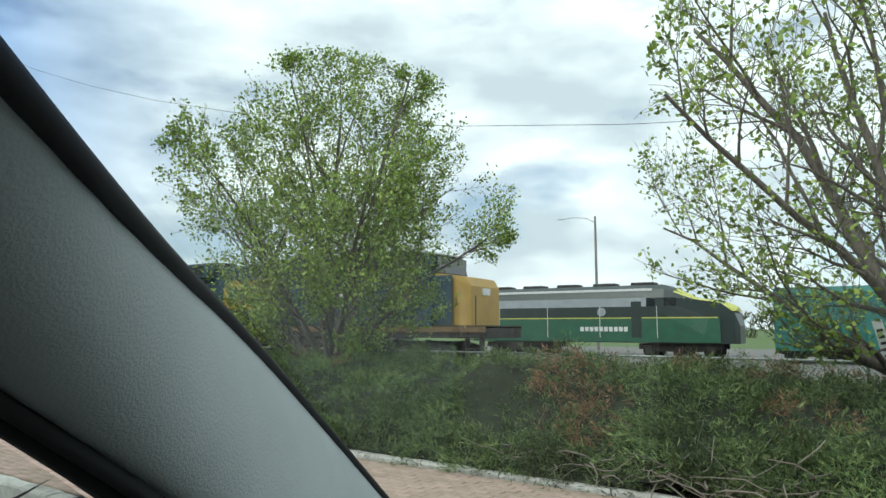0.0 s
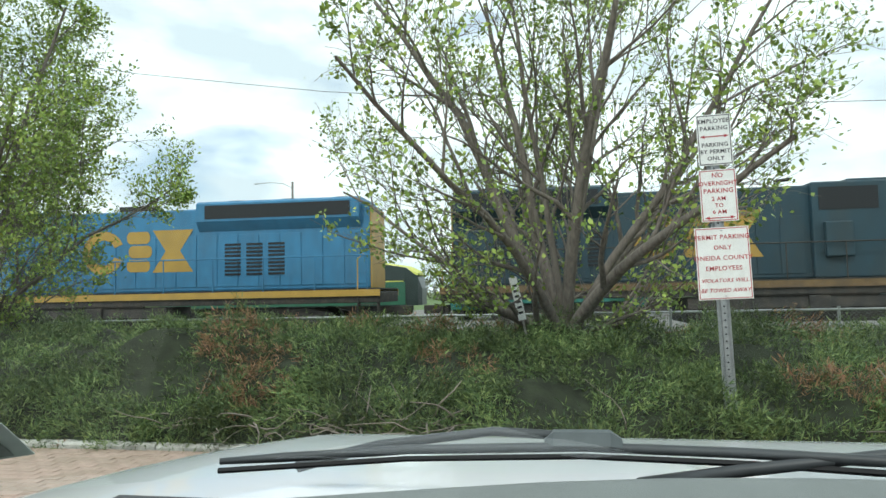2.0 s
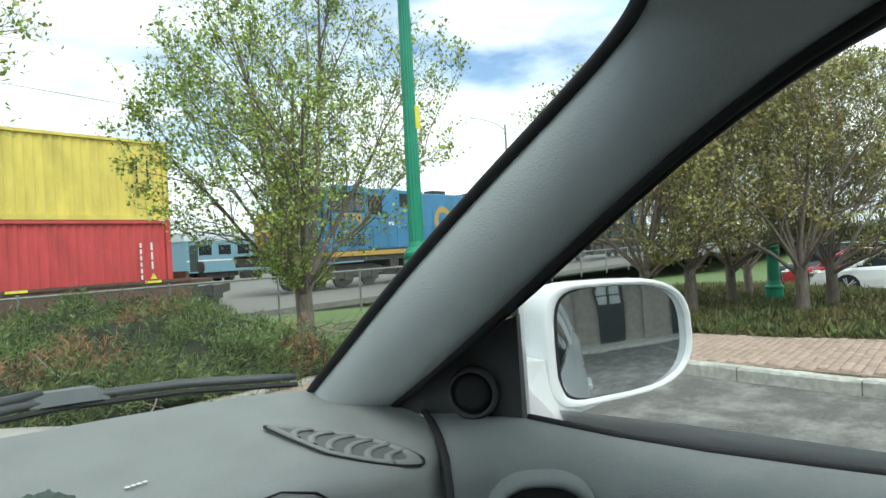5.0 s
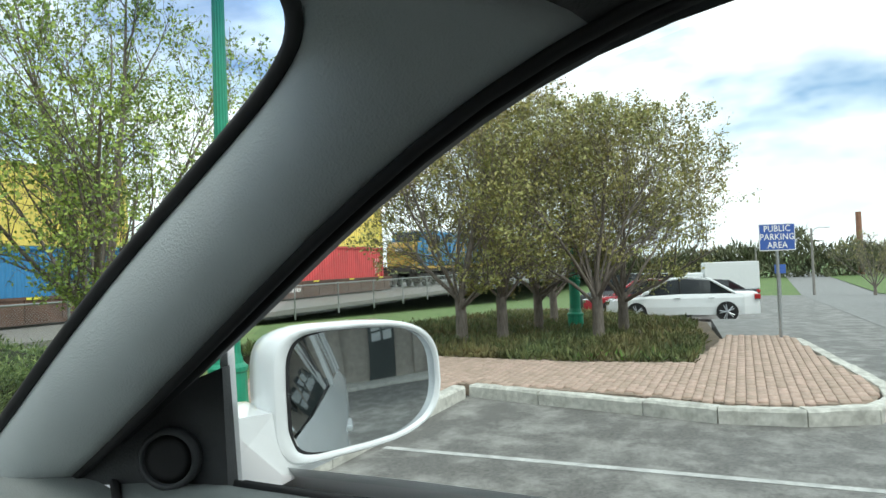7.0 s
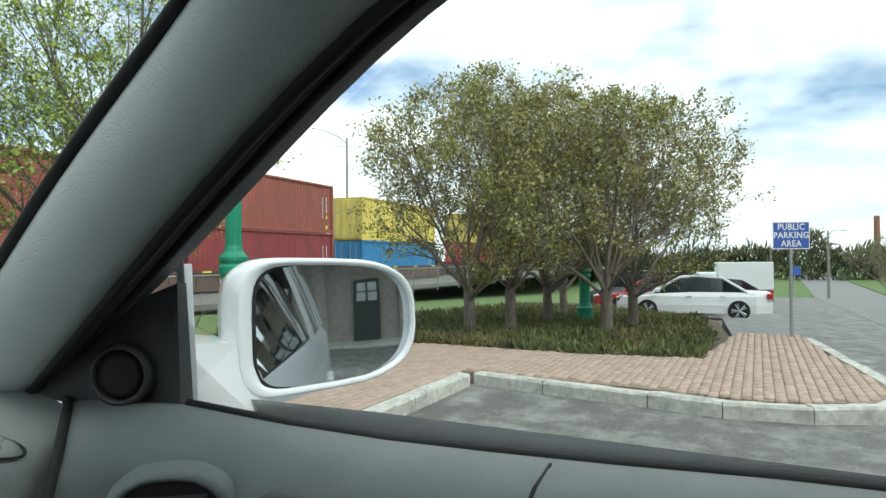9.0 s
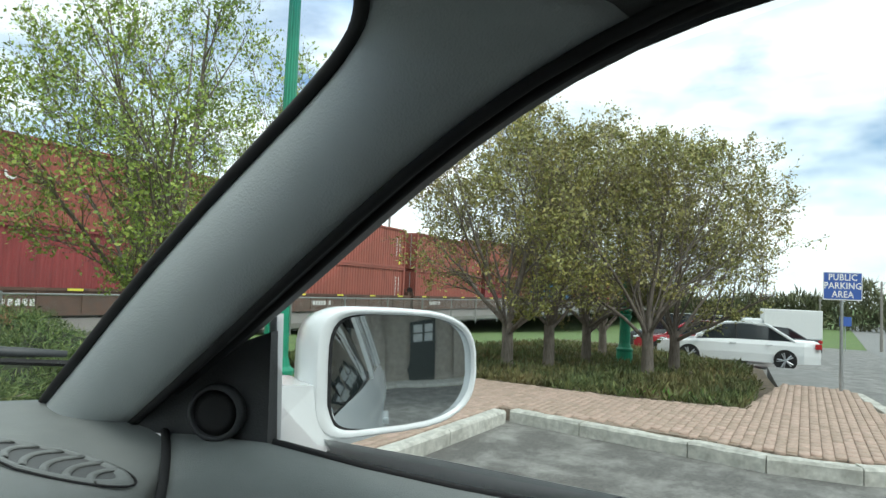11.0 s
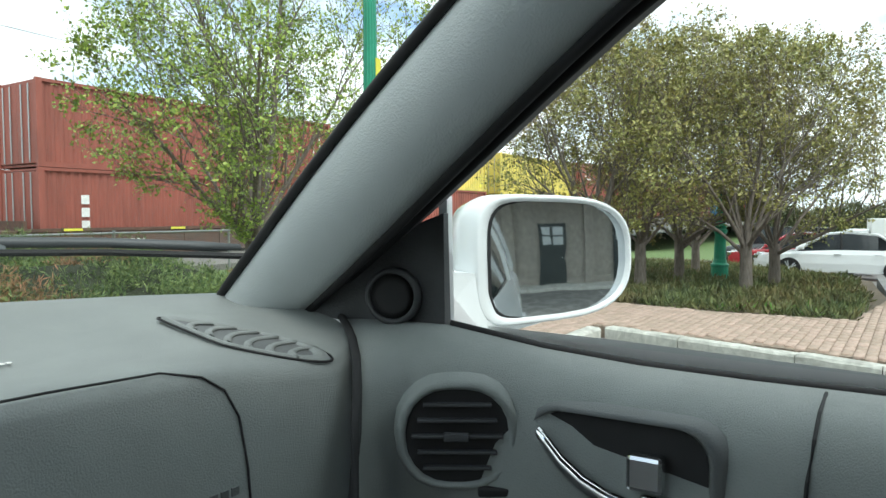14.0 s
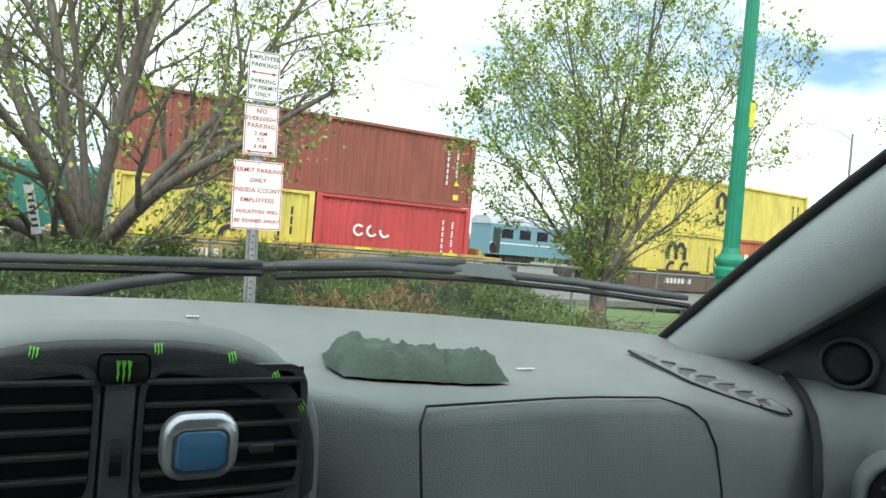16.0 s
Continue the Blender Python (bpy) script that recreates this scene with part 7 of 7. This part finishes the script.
# ---------------------------------------------------------------- parked cars, station, far things
def sedan(m, paint, label, suv=False, group="parked cars"):
    """A parked car: lofted body, glass, four wheels, lights."""
    t = thing("parked_car", m, label, "car", group)
    L, H = (4.9, 1.46) if not suv else (4.7, 1.75)
    h = L / 2
    bm = bmesh.new()
    belt = 0.92 if not suv else 1.05
    prof = [(-h, 0.55, 0.62), (-h + 0.06, 0.62, 0.92), (-h + 0.5, 0.86, belt), (0, 0.91, belt), (h - 1.2, 0.9, belt - 0.06), (h - 0.4, 0.84, belt - 0.18), (h - 0.05, 0.68, 0.68), (h, 0.55, 0.55)]
    rings = []
    for x, w, z in prof:
        rings.append([(x, -w, 0.24), (x, -w - 0.02, 0.5), (x, -w, min(z, 0.78)), (x, -w * 0.93, z), (x, w * 0.93, z), (x, w, min(z, 0.78)), (x, w + 0.02, 0.5), (x, w, 0.24)])
    body = part("body", loft(bm, rings), paint, t, smooth=False)
    bm = bmesh.new()
    cab = [(-h + 0.75, 0.80, belt), (-h + 1.5, 0.66, H - 0.07), (-0.2, 0.66, H), (0.4, 0.66, H - 0.05), (1.25, 0.80, belt - 0.03)] if not suv else [(-h + 0.15, 0.80, belt), (-h + 0.4, 0.70, H - 0.03), (-0.2, 0.70, H), (0.6, 0.68, H - 0.05), (1.35, 0.80, belt)]
    loft(bm, [[(x, -w, z), (x, w, z), (x, w * 1.02, belt - 0.1), (x, -w * 1.02, belt - 0.1)] for x, w, z in cab])
    part("glasshouse", bm, M["glass_dark"], t)
    bm = bmesh.new()
    loft(bm, [[(x, -w - 0.01, z + 0.012), (x, w + 0.01, z + 0.012), (x, w, z - 0.04), (x, -w, z - 0.04)] for x, w, z in cab[1:-1]])
    part("roof", bm, paint, t)
    for a, b in ((cab[0], cab[1]), (cab[-2], cab[-1])):
        for sy in (-1, 1):
            part("roof_pillar", tube(bmesh.new(), [(a[0], sy * (a[1] + 0.005), a[2]), (b[0], sy * (b[1] + 0.005), b[2])], 0.045, 6), paint, t)
    for sy in (-1, 1):
        part("window_post", tube(bmesh.new(), [(0.0, sy * 0.81, belt), (0.02, sy * 0.67, H - 0.02)], 0.03, 6), paint if suv else M["rubber"], t)
        for k in (-0.95, 0.1):
            part("door_handle", bx(k - 0.1, k + 0.1, sy * 0.935 - 0.012, sy * 0.935 + 0.012, 0.77, 0.80, 0.005), M["chrome"], t)
        part("side_mirror", bx(1.0, 1.18, sy * 1.0 - 0.08, sy * 1.0 + 0.08, 0.93, 1.05, 0.03), paint, t)
        part("tail_light", bx(-h - 0.005, -h + 0.18, sy * 0.62 - 0.1, sy * 0.62 + 0.12, 0.72, 0.88, 0.02), M["lamp_red"], t)
        part("head_light", bx(h - 0.25, h - 0.0, sy * 0.6 - 0.12, sy * 0.6 + 0.12, 0.6, 0.74, 0.02), M["chrome"], t)
        for x in (-1.42, 1.42):
            w = part("wheel", cyl(bmesh.new(), (x, sy * 0.72, 0.33), (x, sy * 0.93, 0.33), 0.335, seg=24), M["tyre"], t)
            part("rim", cyl(bmesh.new(), (x, sy * 0.925, 0.33), (x, sy * 0.938, 0.33), 0.25, seg=20), M["rubber"], w)
            bm = bmesh.new()
            for k in range(5):
                a = 2 * math.pi * k / 5
                for da in (-0.16, 0.16):
                    tube(bm, [(x, sy * 0.945, 0.33), (x + 0.24 * math.cos(a + da), sy * 0.942, 0.33 + 0.24 * math.sin(a + da))], 0.018, 4)
            part("spokes", bm, M["silver"], w)
    return t


gz = ground_z
white = sedan(pose(25.4, 2.1, gz(25.4, 0) + 0.02, 0, 0, 96), M["white_paint"], "white parked sedan with dark alloy wheels")
sedan(pose(28.6, 3.6, gz(28.6, 0) + 0.02, 0, 0, 96), M["car_red"], "red parked car behind the white sedan")
sedan(pose(33.5, 5.2, gz(33.5, 0) + 0.02, 0, 0, 96), M["car_dark"], "dark parked sport utility vehicle", suv=True)
sedan(pose(40.0, 1.8, gz(40, 0) + 0.02, 0, 0, 96), M["car_dark"], "dark parked car at the far end of the row")
truck = thing("box_truck", pose(62.0, 1.6, gz(62, 0), 0, 0, 100), "white box truck parked far off", "truck")
part("cargo_box", bx(-2.6, 1.6, -1.1, 1.1, 0.8, 3.0, 0.05), M["roof_white"], truck)
part("cab", bx(1.65, 3.2, -1.0, 1.0, 0.6, 2.2, 0.12), M["white_paint"], truck)
for x in (-1.6, 2.4):
    for sy in (-1, 1):
        part("wheel", cyl(bmesh.new(), (x, sy * 0.8, 0.42), (x, sy * 1.05, 0.42), 0.42, seg=18), M["tyre"], truck)
stack = thing("chimney", pose(128, -17.4, gz(70, 0)), "tall brick factory chimney in the distance", "chimney")
part("shaft", cyl(bmesh.new(), (0, 0, -1), (0, 0, 10.2), 0.55, 0.42, 14), M["brick_red"], stack)
blue = thing("road_sign", pose(60, -2.6, gz(60, 0), 0, 0, -80), "small blue road sign far down the road", "sign")
part("post", cyl(bmesh.new(), (0, 0.03, -0.5), (0, 0.03, 2.6), 0.03, seg=6), M["galv"], blue)
part("panel", bx(-0.4, 0.4, -0.01, 0.01, 1.9, 2.6), M["sign_blue"], blue)
for i, (x, y) in enumerate(((60, -11.5), (63, -12.2))):
    sb = thing("stone_block", pose(x, y, gz(61, 0), 0, 0, 20 * i), "tan stone block beside the far road", "stone", "stone blocks")
    part("block", bx(-0.9, 0.9, -0.6, 0.6, 0, 1.3, 0.08), M["stone"], sb)
tree(71, 64, -9.5, gz(64, 0), "bare round shrub tree beside the road", 5.2, 3.4, 0.7, 0.12, 9, 1500, 0.12, "leaf_bronze", 20, "roadside trees")

# station front behind the lot, seen in the door mirror
st = thing("station_building", pose(0, -13.0, -0.4), "tan stone station front with dark doors", "building")
part("wall", bx(-30, 40, -0.6, 0, 0, 6.5), M["stone"], st)
part("plinth", bx(-30, 40, 0.0, 0.12, 0, 0.8), M["stone"], st)
part("cornice", bx(-30, 40, 0.0, 0.35, 4.6, 4.9), M["stone"], st)
part("canopy", bx(-30, 40, 0.0, 2.4, 4.9, 5.15), M["door_dark"], st)
for k in range(12):
    x = -24 + k * 4.6
    d = part("door", bx(x - 0.75, x + 0.75, 0.13, 0.2, 0.15, 3.3, 0.02), M["door_dark"], st, "dark green door")
    for sx in (-1, 1):
        for kz in range(2):
            part("pane", bx(x + sx * 0.32 - 0.25, x + sx * 0.32 + 0.25, 0.2, 0.212, 2.3 + kz * 0.45, 2.68 + kz * 0.45), M["coach_silver"], d)
    part("pilaster", bx(x + 1.9, x + 2.5, 0.0, 0.25, 0, 4.6, 0.02), M["stone"], st)
slab("station_walk", [(-30, -12.9), (40, -12.9), (40, -11.0), (-30, -11.0)], -1.3, 0.12, M["kerb"], "pale concrete walk before the station", "pavement")


# ---------------------------------------------------------------- pavers, last
def pavers():
    walk_ob = bpy.data.objects["brick_walk_base"]
    rnd = random.Random(8)
    poly = [(-30, 3.28), (8.38, 3.28), (8.13, 1.3), (7.86, 0.4), (7.86, -0.3), (8.15, -0.95), (8.6, -1.12), (9.2, -1.14), (11.2, -0.88), (14, -0.62), (14, 0.38), (10.55, 0.74), (10.35, 2.3), (10.65, 4.9), (9.5, 6.0), (-30, 6.0)]

    def inside(x, y):
        c = False
        for (x0, y0), (x1, y1) in zip(poly, poly[1:] + poly[:1]):
            if (y0 > y) != (y1 > y) and x < (x1 - x0) * (y - y0) / (y1 - y0) + x0:
                c = not c
        return c

    proto = part("paver", bx(-0.097, 0.097, -0.047, 0.047, -0.03, 0.0, 0.004), M["paver"], walk_ob)
    first, count, v, f = True, 0, [], []
    for j in range(76):
        y = -1.15 + j * 0.1
        for i in range(150):
            x = -16 + i * 0.2 + (0.1 if j % 2 else 0)
            if x > 14 or not (inside(x - 0.09, y) and inside(x + 0.09, y)):
                continue
            z = 0.152 + rnd.uniform(-0.003, 0.003)
            near = -4.6 < x < -1.4 and 4.6 < y < 6.0
            if near and count < 300:
                o = proto if first else proto.copy()
                if not first:
                    scene.collection.objects.link(o)
                first = False
                count += 1
                o.location, o.rotation_euler = (x, y, z), (rnd.uniform(-0.01, 0.01), rnd.uniform(-0.01, 0.01), rnd.uniform(-0.02, 0.02))
            else:
                k = len(v)
                a = rnd.uniform(-0.02, 0.02)
                for zz, s in ((z, 0.96), (z - 0.006, 1.0), (z - 0.03, 1.0)):
                    for sx, sy in ((-1, -1), (1, -1), (1, 1), (-1, 1)):
                        v.append((x + sx * 0.097 * s - a * sy * 0.047, y + sy * 0.047 * (1 if s == 1 else 0.93) + a * sx * 0.097, zz))
                f.append((k, k + 1, k + 2, k + 3))
                for lo in (4, 8):
                    for q in range(4):
                        r = (q + 1) % 4
                        f.append((k + lo - 4 + q, k + lo + q, k + lo + r, k + lo - 4 + r))
    field = new("paver_field", py_mesh("paver_field", v, f, M["paver_field"]))
    field.parent = walk_ob
    tagged(field, kind="stuff")


pavers()


def car_wheels():
    for x in (-0.78, 0.78):
        for y in (1.55, -1.25):
            w = part("wheel", cyl(bmesh.new(), (x - 0.11, y, 0.345), (x + 0.11, y, 0.345), 0.345, seg=24), M["tyre"], car)
            part("rim", cyl(bmesh.new(), (x - 0.115, y, 0.345), (x + 0.115, y, 0.345), 0.22, seg=18), M["silver"], w)


car_wheels()


def motions():
    """The train runs through at a steady speed."""
    for ob, s, *z in MOVING:
        lift = z[0] if z else 0.0
        walk(ob, [(t, train_pose(s + SPEED * t) @ pose(0, 0, lift)) for t in (0, 4, 8, 12, 16)])

    # the wipers sweep up and stop part of the way
    for ob, low, lift in ((wiper_left, pose(0.03, 0, -0.006), pose(-0.02, -0.085, 0.047)), (wiper_right, pose(0, 0, 0), pose(-0.022, -0.095, 0.046))):
        walk(ob, [(0, low), (8.4, low), (10.2, lift), (16, lift)])


motions()
